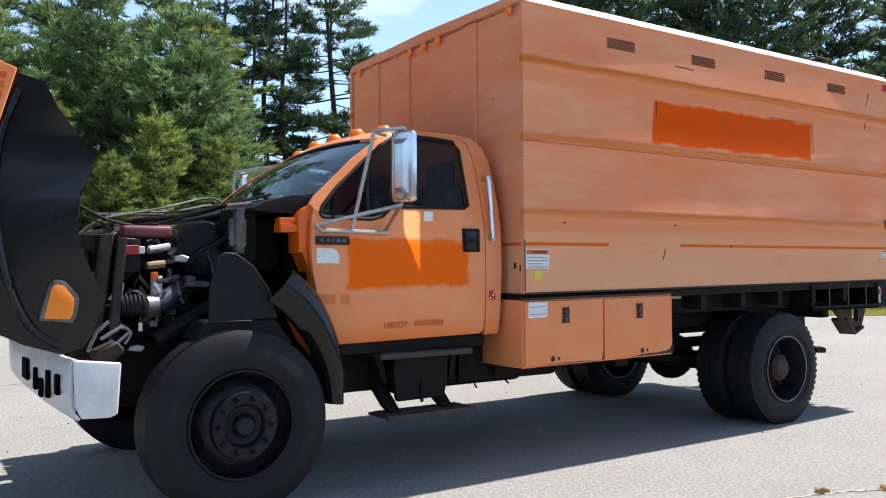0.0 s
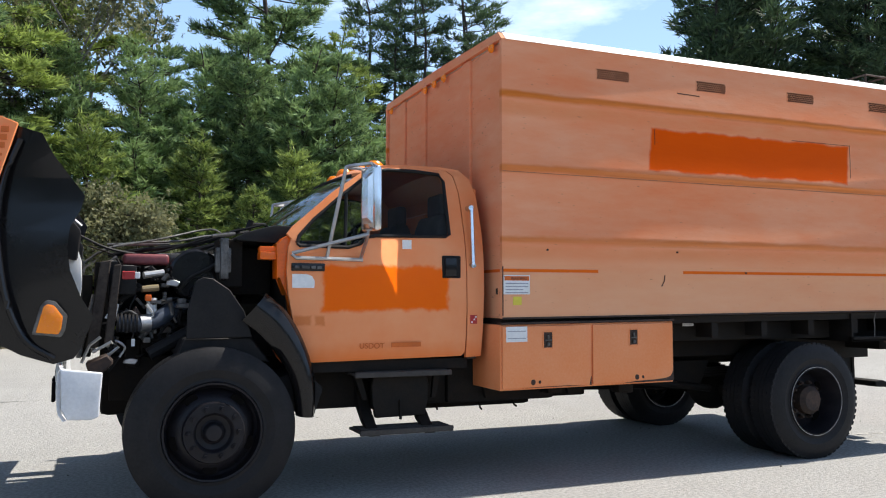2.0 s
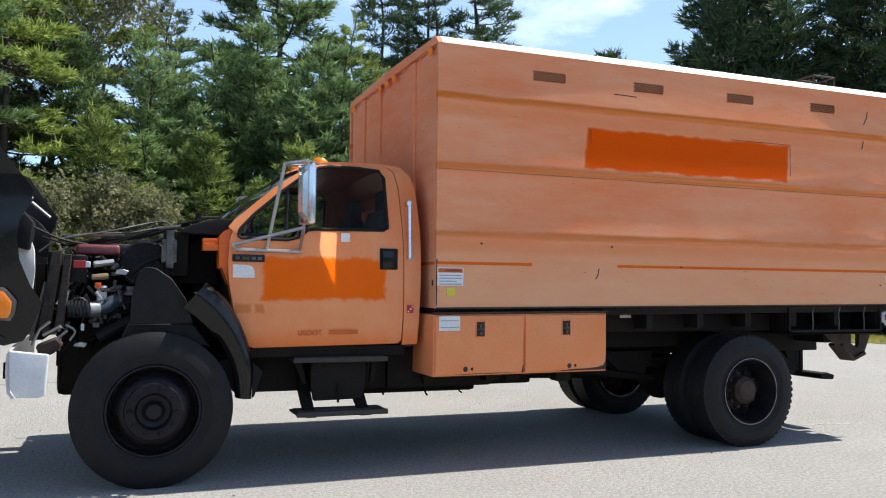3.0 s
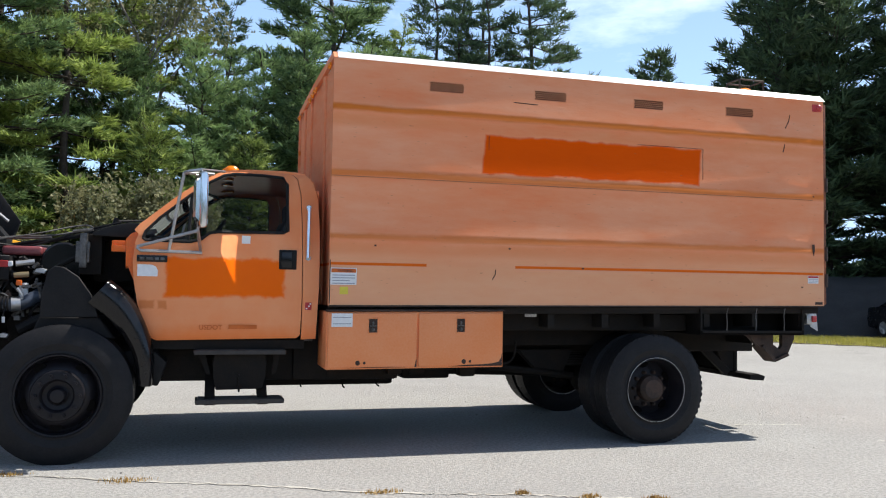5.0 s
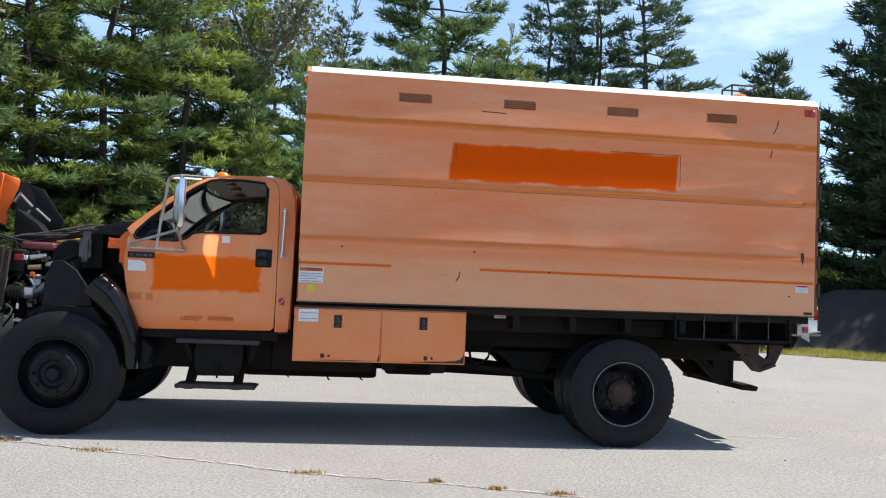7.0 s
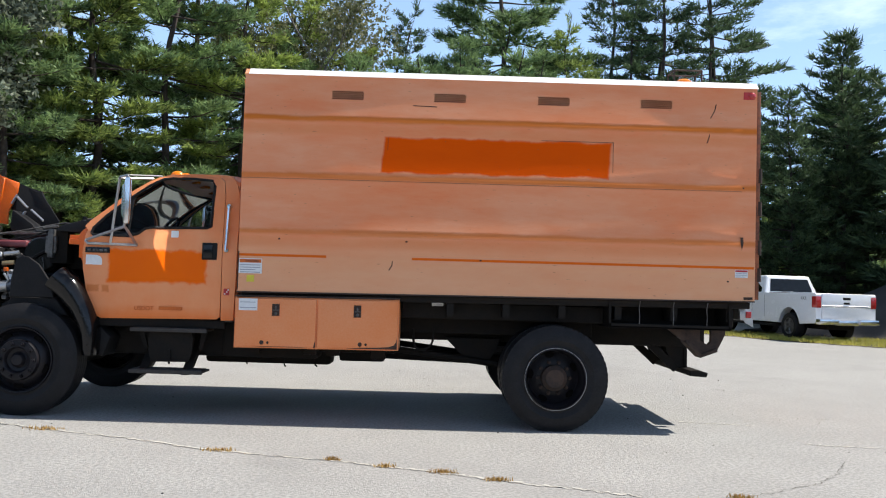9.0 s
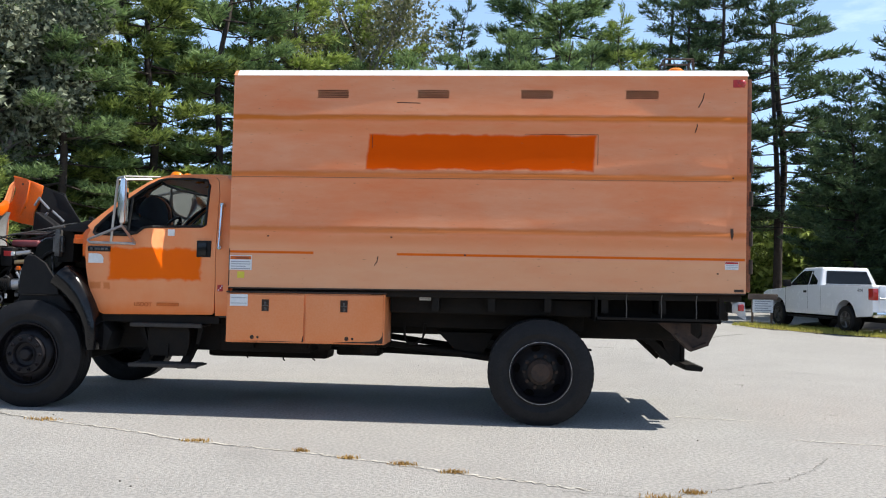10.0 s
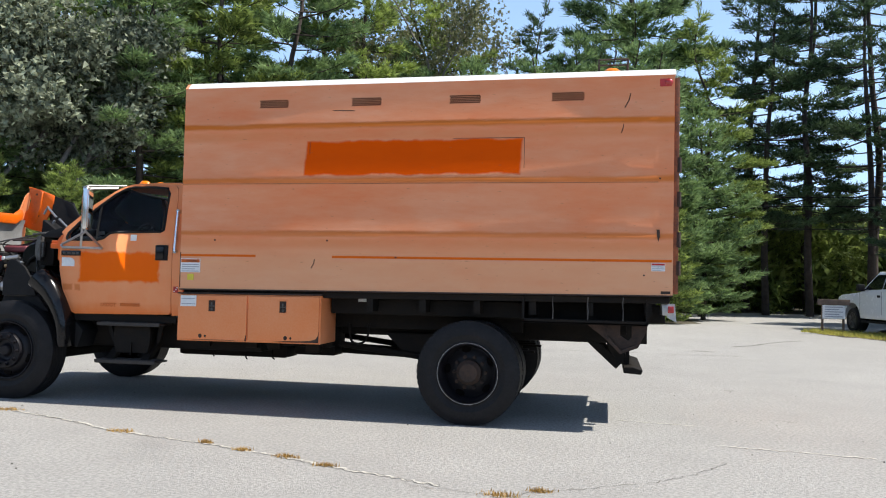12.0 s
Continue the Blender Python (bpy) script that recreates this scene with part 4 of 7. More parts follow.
block(bm, 3.37, 3.398, 6.03, 2 * CY - CABY - 0.13, 1.62, 2.06)
block(bm, 3.37, 3.398, 4.75, 6.03, 1.97, 2.06)
part("cab_back", bm, M_CAB, truck)


def wind_rows(off=0.0):
    rows = []
    for k in range(7):
        t = k / 6
        x, z, ins = 2.075 + 0.535 * t + 0.02 * math.sin(math.pi * t) * -1, 1.745 + 0.405 * t + 0.02 * math.sin(math.pi * t), 0.045 + 0.10 * t
        r = []
        for i in range(15):
            u = i / 14 * 2 - 1
            bow = 0.14 * (1 - u * u) - 0.03
            r.append((x - bow + off, CY + u * (CY - CABY - ins - 0.02), z))
        rows.append(r)
    return rows


wr = wind_rows()
part("windshield", loft(wr), M_WIND, truck, "raked windshield reflecting the sky")
bm = NB()
for line in (wr[0], wr[-1], [r[0] for r in wr], [r[-1] for r in wr]):
    tube(bm, line, 0.014, 6)
part("windshield_seal", bm, M_BLACK, truck)
# cowl in front of the windshield
bm = NB()
prof = [(2.09, 1.745), (1.96, 1.748), (1.80, 1.705), (1.72, 1.665), (1.72, 1.645), (2.05, 1.63)]
prism(bm, prof, CABY + 0.12, 2 * CY - CABY - 0.12, 0.015)
part("cowl", bm, M_BLACK, truck, "black plastic cowl panel")
bm = NB()
tube(bm, arc([(1.86, 4.75, 1.775), (1.99, 5.0, 1.80), (2.06, 5.35, 1.83)], 5), 0.012, 6)
tube(bm, arc([(1.86, 5.6, 1.775), (1.96, 5.85, 1.80), (2.06, 6.05, 1.83)], 5), 0.012, 6)
tube(bm, [(1.84, 4.75, 1.74), (1.86, 4.75, 1.80)], 0.02, 8)
part("wiper", bm, M_BLACK, truck, "black wiper arm")
bm = NB()
block(bm, 2.03, 2.09, CABY + 0.1, 2 * CY - CABY - 0.1, 0.90, 1.63)
part("firewall", bm, M_FRAME, truck)
# bare orange door post in front of the hinge line
def hinge_post():
    bm = NB()
    prism(bm, [(1.995, 1.66), (2.05, 1.69), (2.06, 1.10), (2.03, 1.30), (1.99, 1.42), (1.965, 1.40), (1.96, 1.62)], CABY + 0.05, CABY + 0.20, 0.008)
    block(bm, 1.86, 1.985, CABY + 0.07, CABY + 0.17, 1.525, 1.575, 0.006)
    block(bm, 1.86, 1.985, CABY + 0.085, CABY + 0.155, 1.575, 1.61, 0.006)
    return bm


both_sides("hinge_post", hinge_post, M_FRESH, truck, "bright orange hinge post and bracket")
bm = NB()
prism(bm, [(1.90, 1.16), (2.00, 1.16), (2.16, 1.02), (2.18, 0.80), (2.08, 0.80), (1.99, 0.90), (1.93, 1.02)], 4.48, 4.51, 0.006)
part("sill_patch", bm, M_FRESH, truck, "bright orange lower post")

# interior
bm = NB()
block(bm, 2.10, 2.42, CABY + 0.12, 2 * CY - CABY - 0.12, 1.30, 1.66, 0.06, 3)
part("dashboard", bm, M_DASH, truck)
for y in (4.62, 5.55):
    bm = NB()
    block(bm, 2.72, 3.22, y, y + 0.55, 1.10, 1.30, 0.06, 3)
    seat = part("seat", bm, M_SEAT, truck, "grey cloth seat")
    bm = NB()
    prism(bm, [(3.08, 1.22), (3.24, 1.22), (3.34, 1.80), (3.30, 1.90), (3.22, 1.90), (3.18, 1.80)], y + 0.03, y + 0.52, 0.035, 3)
    part("backrest", bm, M_SEAT, seat)
    bm = NB()
    block(bm, 3.24, 3.33, y + 0.14, y + 0.41, 1.88, 2.06, 0.035, 3)
    part("headrest", bm, M_SEAT, seat)
bm = NB()
ringpts = [(0.19 * math.cos(a), 0.19 * math.sin(a), 0) for a in [2 * math.pi * i / 28 for i in range(29)]]
tube(bm, ringpts, 0.015, 8)
for a in (0.5, 2.6, 4.7):
    tube(bm, [(0, 0, -0.03), (0.18 * math.cos(a), 0.18 * math.sin(a), 0)], 0.014, 6)
move(bm, 2.58, 4.90, 1.66, 0, -58, 0)
tube(bm, [(2.35, 4.90, 1.52), (2.58, 4.90, 1.65)], 0.03, 8)
part("steering_wheel", bm, M_BLACK, truck)

# fittings of the door
bm = NB()
block(bm, 3.085, 3.222, CABY - 0.006, CABY + 0.012, 1.418, 1.572, 0.012)
h = part("door_handle", bm, M_BLACK, truck, "black plastic door handle")
bm = NB()
block(bm, 3.10, 3.185, CABY - 0.02, CABY - 0.004, 1.43, 1.556, 0.014)
part("paddle", bm, M_BLACKG, h)
bm = NB()
block(bm, 2.045, 2.262, CABY - 0.01, CABY + 0.006, 1.452, 1.503, 0.006)
bd = part("badge", bm, M_BLACKG, truck, "black model badge with raised shapes")
bm = NB()
for x in (2.066, 2.112, 2.132, 2.172, 2.212):
    block(bm, x, x + 0.03, CABY - 0.013, CABY - 0.008, 1.467, 1.487, 0.002, 1)
part("badge_bar", bm, M_STEEL, bd)
bm = NB()
prism(bm, [(2.052, 1.345), (2.195, 1.345), (2.197, 1.39), (2.18, 1.42), (2.15, 1.432), (2.052, 1.434)], CABY - 0.004, CABY)
part("torn_sticker", bm, M_LABEL, truck, "torn white sticker")
bm = NB()
block(bm, 2.80, 2.865, CABY + 0.014, CABY + 0.020, 1.60, 1.672)
part("paper_note", bm, M_LABEL, truck, "white paper square")
writing("lettering", "USDOT", 0.052, on_side(2.50, CABY + 0.006, 0.95), M_ORINK, truck, "orange stencilled lettering")
part("number_bar", block(NB(), 2.72, 2.93, CABY + 0.002, CABY + 0.006, 0.957, 0.987), M_ORINK, truck)
bm = NB()
block(bm, 3.295, 3.345, CABY - 0.004, CABY, 1.105, 1.165)
rs = part("red_sticker", bm, M_REDINK, truck, "small red and white sticker")
bm = NB()
for x, z in ((3.30, 1.112), (3.318, 1.13), (3.33, 1.148)):
    block(bm, x, x + 0.012, CABY - 0.006, CABY - 0.003, z, z + 0.01)
part("print_bar", bm, M_LABEL, rs)
bm = NB()
tube(bm, [(3.305, CABY - 0.03, 1.51), (3.312, CABY + 0.015, 1.91)], 0.015, 10)
for z, yy in ((1.51, 0.0), (1.91, 0.075)):
    tube(bm, [(3.308, CABY - 0.03 + (0.04 if z > 1.7 else 0), z), (3.308, CABY + yy + 0.01, z)], 0.02, 8)
part("grab_bar", bm, M_CHROME, truck, "chrome grab bar")
for y, x in ((4.72, 2.62), (5.06, 2.60), (5.39, 2.59), (5.72, 2.60), (6.06, 2.62)):
    bm = NB()
    zc = 2.15 + 0.075 * (1 - ((y - CY) / 1.0) ** 2)
    lathe(bm, [(0, 0.055), (0.025, 0.05), (0.042, 0.03), (0.05, 0.0), (0.05, -0.02), (0, -0.02)], 16)
    move(bm, 0, 0, 0, 90, 0, 0)
    for v in bm.verts:
        v.co.x *= 1.35
    move(bm, x + 0.10, y, zc + 0.015)
    part("roof_marker", bm, M_AMBER, truck, "amber roof marker lamp")

# west coast mirror
MX, MY, MZ = 2.495, 4.095, 1.906


def mirror_set():
    bm = NB()
    block(bm, -0.03, 0.022, -0.085, 0.085, -0.205, 0.205, 0.022, 3)
    return move(bm, MX, MY, MZ, 0, 0, 18)


def mirror_back():
    bm = block(NB(), -0.052, -0.02, -0.066, 0.066, -0.175, 0.175)
    for v in bm.verts:
        if v.co.x < -0.04:
            v.co.y *= 0.45
            v.co.z *= 0.72
    return move(bm, MX, MY, MZ, 0, 0, 18)


both_sides("mirror_back", mirror_back, M_CHROME, truck)
mh = both_sides("mirror", mirror_set, M_CHROME, truck, "chrome west coast mirror on tube arms")


def mirror_glass():
    return move(block(NB(), 0.021, 0.026, -0.07, 0.07, -0.18, 0.18, 0.002, 1), MX, MY, MZ, 0, 0, 18)


def mirror_arms():
    bm = NB()
    tube(bm, [(MX - 0.02, MY, MZ - 0.20), (MX - 0.02, MY, MZ - 0.225), (2.05, CABY - 0.01, 1.565)], 0.012, 7)
    tube(bm, [(MX - 0.02, MY, MZ - 0.22), (2.50, CABY - 0.01, 1.535)], 0.012, 7)
    tube(bm, [(2.045, CABY - 0.016, 1.56), (2.07, CABY - 0.022, 1.535), (2.51, CABY - 0.022, 1.53)], 0.013, 8)
    tube(bm, [(2.27, CABY - 0.02, 1.535), (2.365, 4.225, 2.118)], 0.012, 7)
    tube(bm, [(MX, MY, MZ + 0.20), (MX, MY, MZ + 0.225), (2.40, MY + 0.06, MZ + 0.215), (2.365, 4.225, 2.118), (2.58, CABY + 0.12, 2.15)], 0.012, 7)
    tube(bm, [(MX, MY, MZ + 0.225), (2.66, CABY + 0.13, 2.175)], 0.009, 7)
    return bm


both_sides("mirror_glass", mirror_glass, M_MIRROR, truck)
both_sides("mirror_arm", mirror_arms, M_ALU, truck, "dull metal tube arms")

# steps below the door
bm = NB()
prism(bm, [(2.63, 0.772), (3.00, 0.772), (3.02, 0.70), (3.01, 0.58), (2.99, 0.49), (2.64, 0.485), (2.62, 0.58), (2.61, 0.70)], CABY + 0.08, CABY + 0.12, 0.006, 1)
block(bm, 2.66, 2.98, CABY + 0.12, CABY + 0.40, 0.52, 0.80, 0.02)
block(bm, 2.1, 3.3, CABY + 0.06, CABY + 0.12, 0.80, 0.90)
block(bm, 2.805, 2.82, CABY + 0.065, CABY + 0.08, 0.47, 0.60)
st = part("cab_step", bm, M_FRAME, truck, "black battery box with steps")
for k, (x0, x1, y0, z0) in enumerate(((2.47, 3.16, CABY, 0.772), (2.49, 3.15, CABY - 0.05, 0.405))):
    bm = NB()
    block(bm, x0, x1, y0, y0 + 0.24, z0, z0 + 0.018, 0.005)
    block(bm, x0 + 0.004, x1 - 0.004, y0 - 0.006, y0 + 0.012, z0 - 0.012, z0 + 0.024, 0.004, 1)
    for r in range(4):
        block(bm, x0 + 0.02, x1 - 0.02, y0 + 0.04 + r * 0.05, y0 + 0.06 + r * 0.05, z0 + 0.018, z0 + 0.026, 0.003, 1)
    part("step_plate", bm, M_TREAD, st, "dusty ribbed steel step plate")
for x in (2.56, 2.95):
    bm = NB()
    prof = [(0.42, 0.72), (0.30, 0.56), (0.16, 0.46), (0.04, 0.405), (-0.03, 0.385), (-0.03, 0.405), (0.06, 0.45), (0.20, 0.56), (0.30, 0.74)]
    for dx in (0, 0.075):
        bm.faces.new([bm.verts.new((x + dx, CABY + a, b)) for a, b in (prof if dx else prof[::-1])])
    bm.verts.ensure_lookup_table()
    n = len(prof)
    for q in range(n):
        r = (q + 1) % n
        bm.faces.new([bm.verts[n - 1 - q], bm.verts[n - 1 - r], bm.verts[n + r], bm.verts[n + q]])
    bmesh.ops.recalc_face_normals(bm, faces=bm.faces)
    part("step_arm", bm, M_FRAME, st)
for x in (2.50, 3.08):
    part("step_brace", prism(NB(), [(x, 0.772), (x + 0.05, 0.772), (x + 0.01 if x > 3 else x + 0.10, 0.60), (x - 0.02 if x > 3 else x + 0.07, 0.60)], CABY + 0.13, CABY + 0.16), M_FRAME, st)
# loose lines, bars and fittings over the engine
for nm, pts, r, mt in (
    ("silver_bar", [(0.97, 4.98, 1.628), (1.36, 4.98, 1.642)], 0.011, M_STEEL),
    ("engine_cable", [(0.84, 4.72, 1.50), (0.95, 4.74, 1.58), (1.12, 4.78, 1.63), (1.40, 4.85, 1.655), (1.62, 4.9, 1.70), (1.74, 4.9, 1.66), (1.95, 4.95, 1.69)], 0.008, M_STEEL),
    ("engine_cable", [(1.0, 4.74, 1.60), (1.3, 4.8, 1.665), (1.55, 4.9, 1.735), (1.66, 4.9, 1.735), (1.72, 4.9, 1.66)], 0.007, M_STEEL),
    ("engine_cable", [(1.52, 4.66, 1.40), (1.54, 4.64, 1.32), (1.55, 4.64, 1.22), (1.56, 4.66, 1.16)], 0.006, M_STEEL),
    ("engine_cable", [(1.02, 4.62, 1.16), (1.10, 4.60, 1.20), (1.17, 4.60, 1.15), (1.24, 4.62, 1.09)], 0.007, M_STEEL),
    ("engine_cable", [(0.98, 4.60, 0.98), (1.02, 4.58, 1.02), (1.08, 4.58, 0.98), (1.05, 4.58, 0.92)], 0.008, M_ALU),
    ("engine_cable", [(0.86, 4.70, 1.60), (1.0, 4.72, 1.55), (1.05, 4.7, 1.48)], 0.006, M_FRAME)):
    part(nm, tube(NB(), arc(pts, 4) if len(pts) > 2 else pts, r, 7), mt, truck)
for x, z, w, h, mt in ((1.10, 1.10, 0.07, 0.13, M_RUST), (1.31, 1.36, 0.09, 0.035, M_ALU), (1.07, 0.88, 0.09, 0.03, M_ALU), (1.37, 1.22, 0.16, 0.03, M_STEEL), (0.97, 0.86, 0.03, 0.12, M_ALU)):
    part("engine_bracket", prism(NB(), [(x, z), (x + w * 0.8, z - 0.01), (x + w, z + h * 0.6), (x + w * 0.55, z + h), (x + 0.01, z + h * 0.7)], 4.60, 4.63, 0.004, 1), mt, truck)
bm = NB()
prism(bm, [(1.93, 1.66), (2.16, 1.70), (2.15, 1.735), (1.98, 1.70)], 4.86, 4.90, 0.004, 1)
part("torn_edge", bm, M_ALU, truck, "bright torn sheet edge")

# ---- tipped hood ----
HOOD = [(0.05, 2.36), (0.36, 2.286), (0.484, 2.237), (0.61, 2.20), (0.668, 2.085), (0.76, 1.965), (0.838, 1.862), (0.815, 1.775), (0.765, 1.68), (0.752, 1.56), (0.77, 1.434), (0.831, 1.28), (0.899, 1.171), (0.868, 1.08), (0.838, 0.995), (0.80, 0.935), (0.70, 0.908), (0.534, 0.96), (0.40, 1.03), (0.22, 1.14), (0.05, 1.32), (-0.06, 1.55), (-0.06, 1.95), (-0.02, 2.2)]
HY0 = 4.262


def hood_side():
    bm = NB()
    f = bm.faces.new([bm.verts.new((x, 0, z)) for x, z in HOOD])
    for k in range(-2, 12):
        bmesh.ops.bisect_plane(bm, geom=bm.verts[:] + bm.edges[:] + bm.faces[:], plane_co=(k * 0.08, 0, 0), plane_no=(1, 0, 0.25))
    for z in (1.05, 1.2, 1.35, 1.5, 1.65, 1.8, 1.95, 2.1):
        bmesh.ops.bisect_plane(bm, geom=bm.verts[:] + bm.edges[:] + bm.faces[:], plane_co=(0, 0, z), plane_no=(0, 0, 1))
    ext = bmesh.ops.extrude_face_region(bm, geom=bm.faces[:])
    inner = {g for g in ext["geom"] if isinstance(g, bmesh.types.BMVert)}
    for v in bm.verts:
        x, z = v.co.x, v.co.z
        flare = 0.10 * math.exp(-((x - 0.80 + 0.28 * abs(z - 1.5)) / 0.16) ** 2)
        lean = 0.22 * max(0.0, 0.5 - x) ** 1.5 + 0.10 * max(0.0, 1.25 - z)
        v.co.y = HY0 + 0.05 - flare * 0.6 + lean + (0.02 if v in inner else 0)
    return bm


hood = part("hood_side", hood_side(), M_BLACKG, truck, "glossy black fender of the tipped hood", 50)
bm = mirror_y(hood_side())
bmesh.ops.bisect_plane(bm, geom=bm.verts[:] + bm.edges[:] + bm.faces[:], plane_co=(0.36, 0, 2.2), plane_no=(1, 0, 0.0), clear_inner=True)
part("hood_side", bm, M_BLACK, truck, "dusty black inside of the far fender", 50)
bm = NB()
prism(bm, [(0.02, 2.40), (0.16, 2.365), (0.38, 2.285), (0.37, 2.19), (0.33, 2.06), (0.26, 1.95), (0.27, 1.80), (0.10, 1.83), (-0.05, 1.88), (-0.05, 2.04), (0.02, 2.09), (0.06, 2.22)], 6.44, 6.465, 0.006, 1)
for v in bm.verts:
    v.co.y -= 0.16 * max(0.0, 0.16 - v.co.x) + 0.05 * max(0.0, v.co.z - 2.1)
horn = part("hood_horn", bm, M_FRESH, truck, "bright orange corner of the far hood edge", 50)
for x, z in ((0.13, 2.30), (0.16, 2.02)):
    part("bolt", move(lathe(NB(), [(0, -0.008), (0.016, -0.006), (0.018, 0.004), (0, 0.004)], 10), x, 6.43, z), M_RUST, horn)
part("horn_rib", prism(NB(), [(0.19, 2.34), (0.23, 2.33), (0.20, 2.10), (0.12, 1.90), (0.09, 1.91), (0.16, 2.11)], 6.405, 6.442, 0.006, 1), M_FRESH, horn)


def hood_dip(u):
    """How far the hood's rear edge drops between its two horns."""
    t = min(1.0, max(0.0, (abs(u) - 0.78) / 0.20))
    return 0.36 * (1 - t * t * (3 - 2 * t))


bm = NB()
rows = []
for x, z in ((0.02, 2.36), (-0.05, 2.0), (-0.07, 1.6), (0.04, 1.32)):
    rows.append([(x - 0.10 * (1 - u * u), CY + u * 1.06, z - hood_dip(u) * max(0.0, (z - 1.5) / 0.86)) for u in [i / 12 - 1 for i in range(25)]])
bm = loft(rows)
ext = bmesh.ops.extrude_face_region(bm, geom=bm.faces[:])
for v in ext["geom"]:
    if isinstance(v, bmesh.types.BMVert):
        v.co.x += 0.02
part("hood_top", bm, M_CAB, truck, "orange hood top facing forward")
bm = loft([[(x - 0.10 * (1 - u * u), CY + u * 1.02, z + 0.02) for u in [i / 12 - 1 for i in range(25)]] for x, z in ((0.04, 1.315), (0.22, 1.15), (0.45, 1.005), (0.66, 0.925))])
ext = bmesh.ops.extrude_face_region(bm, geom=bm.faces[:])
for v in ext["geom"]:
    if isinstance(v, bmesh.types.BMVert):
        v.co.x += 0.02
part("hood_nose", bm, M_BLACKG, truck, "black grille end of the hood")
bm = loft([[(x + 0.045 - 0.10 * (1 - u * u), CY + u * 0.95, z) for u in [i / 8 - 1 for i in range(17)]] for x, z in ((0.0, 1.95), (-0.04, 1.82), (-0.05, 1.6), (0.06, 1.32), (0.24, 1.15), (0.47, 1.0))])
part("hood_liner", bm, M_GREYL, truck, "pale grey bare underside of the hood")
bm = NB()
prism(bm, [(-0.02, 2.385), (0.34, 2.300), (0.49, 2.245), (0.36, 1.78), (0.12, 1.50), (-0.05, 1.75)], 4.228, 4.262, 0.004, 1)
op = part("hood_panel", bm, M_CAB, truck, "faded orange upper hood side")
for a, b in ((0, 0.03), (0.045, 0.075), (0.09, 0.12), (0.15, 0.165), (0.19, 0.22), (0.235, 0.265), (0.28, 0.31), (0.325, 0.355)):
    part("lettering_bar", block(NB(), 0.405 - 0.2 * a, 0.445 - 0.2 * a, 4.222, 4.229, 2.22 - b, 2.22 - a), M_ORINK, op)
rows = []
for u in [i / 12 - 1 for i in range(2, 23)]:
    x, y, z = 0.03 - 0.10 * (1 - u * u), CY + u * 1.06, 2.385 - hood_dip(u)
    rows.append([(x - 0.02, y, z - 0.02), (x, y, z), (x + 0.05, y, z - 0.012), (x + 0.065, y, z - 0.06), (x + 0.05, y, z - 0.115), (x + 0.02, y, z - 0.12)])
part("hood_rim", loft(rows, 0.012), M_FRESH, truck, "bright orange folded hood rim", 40)
part("flare_lip", tube(NB(), arc([(0.50, 4.262, 2.16), (0.43, 4.258, 1.95), (0.40, 4.255, 1.70), (0.42, 4.25, 1.45), (0.47, 4.25, 1.22), (0.56, 4.26, 1.04), (0.70, 4.275, 0.94)], 5), 0.018, 8), M_BLACKG, hood)
# turn signal
bm = NB()
prism(bm, [(0.585, 1.075), (0.625, 1.235), (0.655, 1.268), (0.70, 1.26), (0.765, 1.18), (0.755, 1.10), (0.735, 1.058)], HY0 - 0.028, HY0 + 0.04, 0.012)
ts = part("turn_signal", bm, M_STEEL, truck, "amber corner lamp in a grey bezel")
bm = NB()
prism(bm, [(0.605, 1.085), (0.64, 1.228), (0.66, 1.245), (0.695, 1.238), (0.742, 1.175), (0.735, 1.105), (0.722, 1.075)], HY0 - 0.036, HY0, 0.010)
part("lens", bm, M_AMBER, ts, "amber lens")
# headlamp backs inside the hood
for y in (4.55, 6.12):
    bm = NB()
    prism(bm, [(0.50, 1.95), (0.72, 1.80), (0.82, 1.68), (0.80, 1.50), (0.60, 1.55), (0.48, 1.75)], y - 0.05, y + 0.16, 0.02)
    hb = part("headlamp_back", bm, M_BLACK, truck, "black ribbed headlamp housing")
    bm = NB()
    for q in (((0.50, 2.10), (0.62, 1.98)), ((0.66, 1.96), (0.80, 1.84)), ((0.50, 2.12), (0.44, 2.02)), ((0.60, 1.94), (0.52, 1.82))):
        tube(bm, [(q[0][0], y + 0.05, q[0][1]), (q[1][0], y + 0.05, q[1][1])], 0.014, 6)
    part("lamp_bracket", bm, M_ALU, hb)
bm = NB()
prism(bm, [(0.70, 1.62), (0.78, 1.64), (0.825, 1.50), (0.83, 1.36), (0.82, 1.22), (0.76, 1.28), (0.70, 1.42)], 4.60, 4.63, 0.008)
part("inner_panel", bm, M_WHITE, truck, "white inner fender panel")
bm = NB()
prism(bm, [(0.20, 2.30), (0.44, 2.24), (0.62, 2.18), (0.84, 1.86), (0.76, 1.66), (0.60, 1.9), (0.45, 2.0), (0.3, 1.95)], 6.48, 6.50, 0.004)
part("far_flare", bm, M_BLACK, truck, "black far fender flare seen from inside")

# bumper
def bumper():
    bm = NB()
    rows = []
    for u in [i / 12 - 1 for i in range(25)]:
        y = CY + u * 1.16
        x = 0.69 + 0.03 * abs(u) ** 3
        rows.append([(x + 0.015, y, 0.885), (x, y, 0.86), (x, y, 0.74), (x + 0.01, y, 0.63), (x + 0.035, y, 0.595)])
    bm = loft(rows)
    ext = bmesh.ops.extrude_face_region(bm, geom=bm.faces[:])
    for v in ext["geom"]:
        if isinstance(v, bmesh.types.BMVert):
            v.co.x += 0.02
            v.co.y += 0.02 if v.co.y < CY else -0.02
    return bm


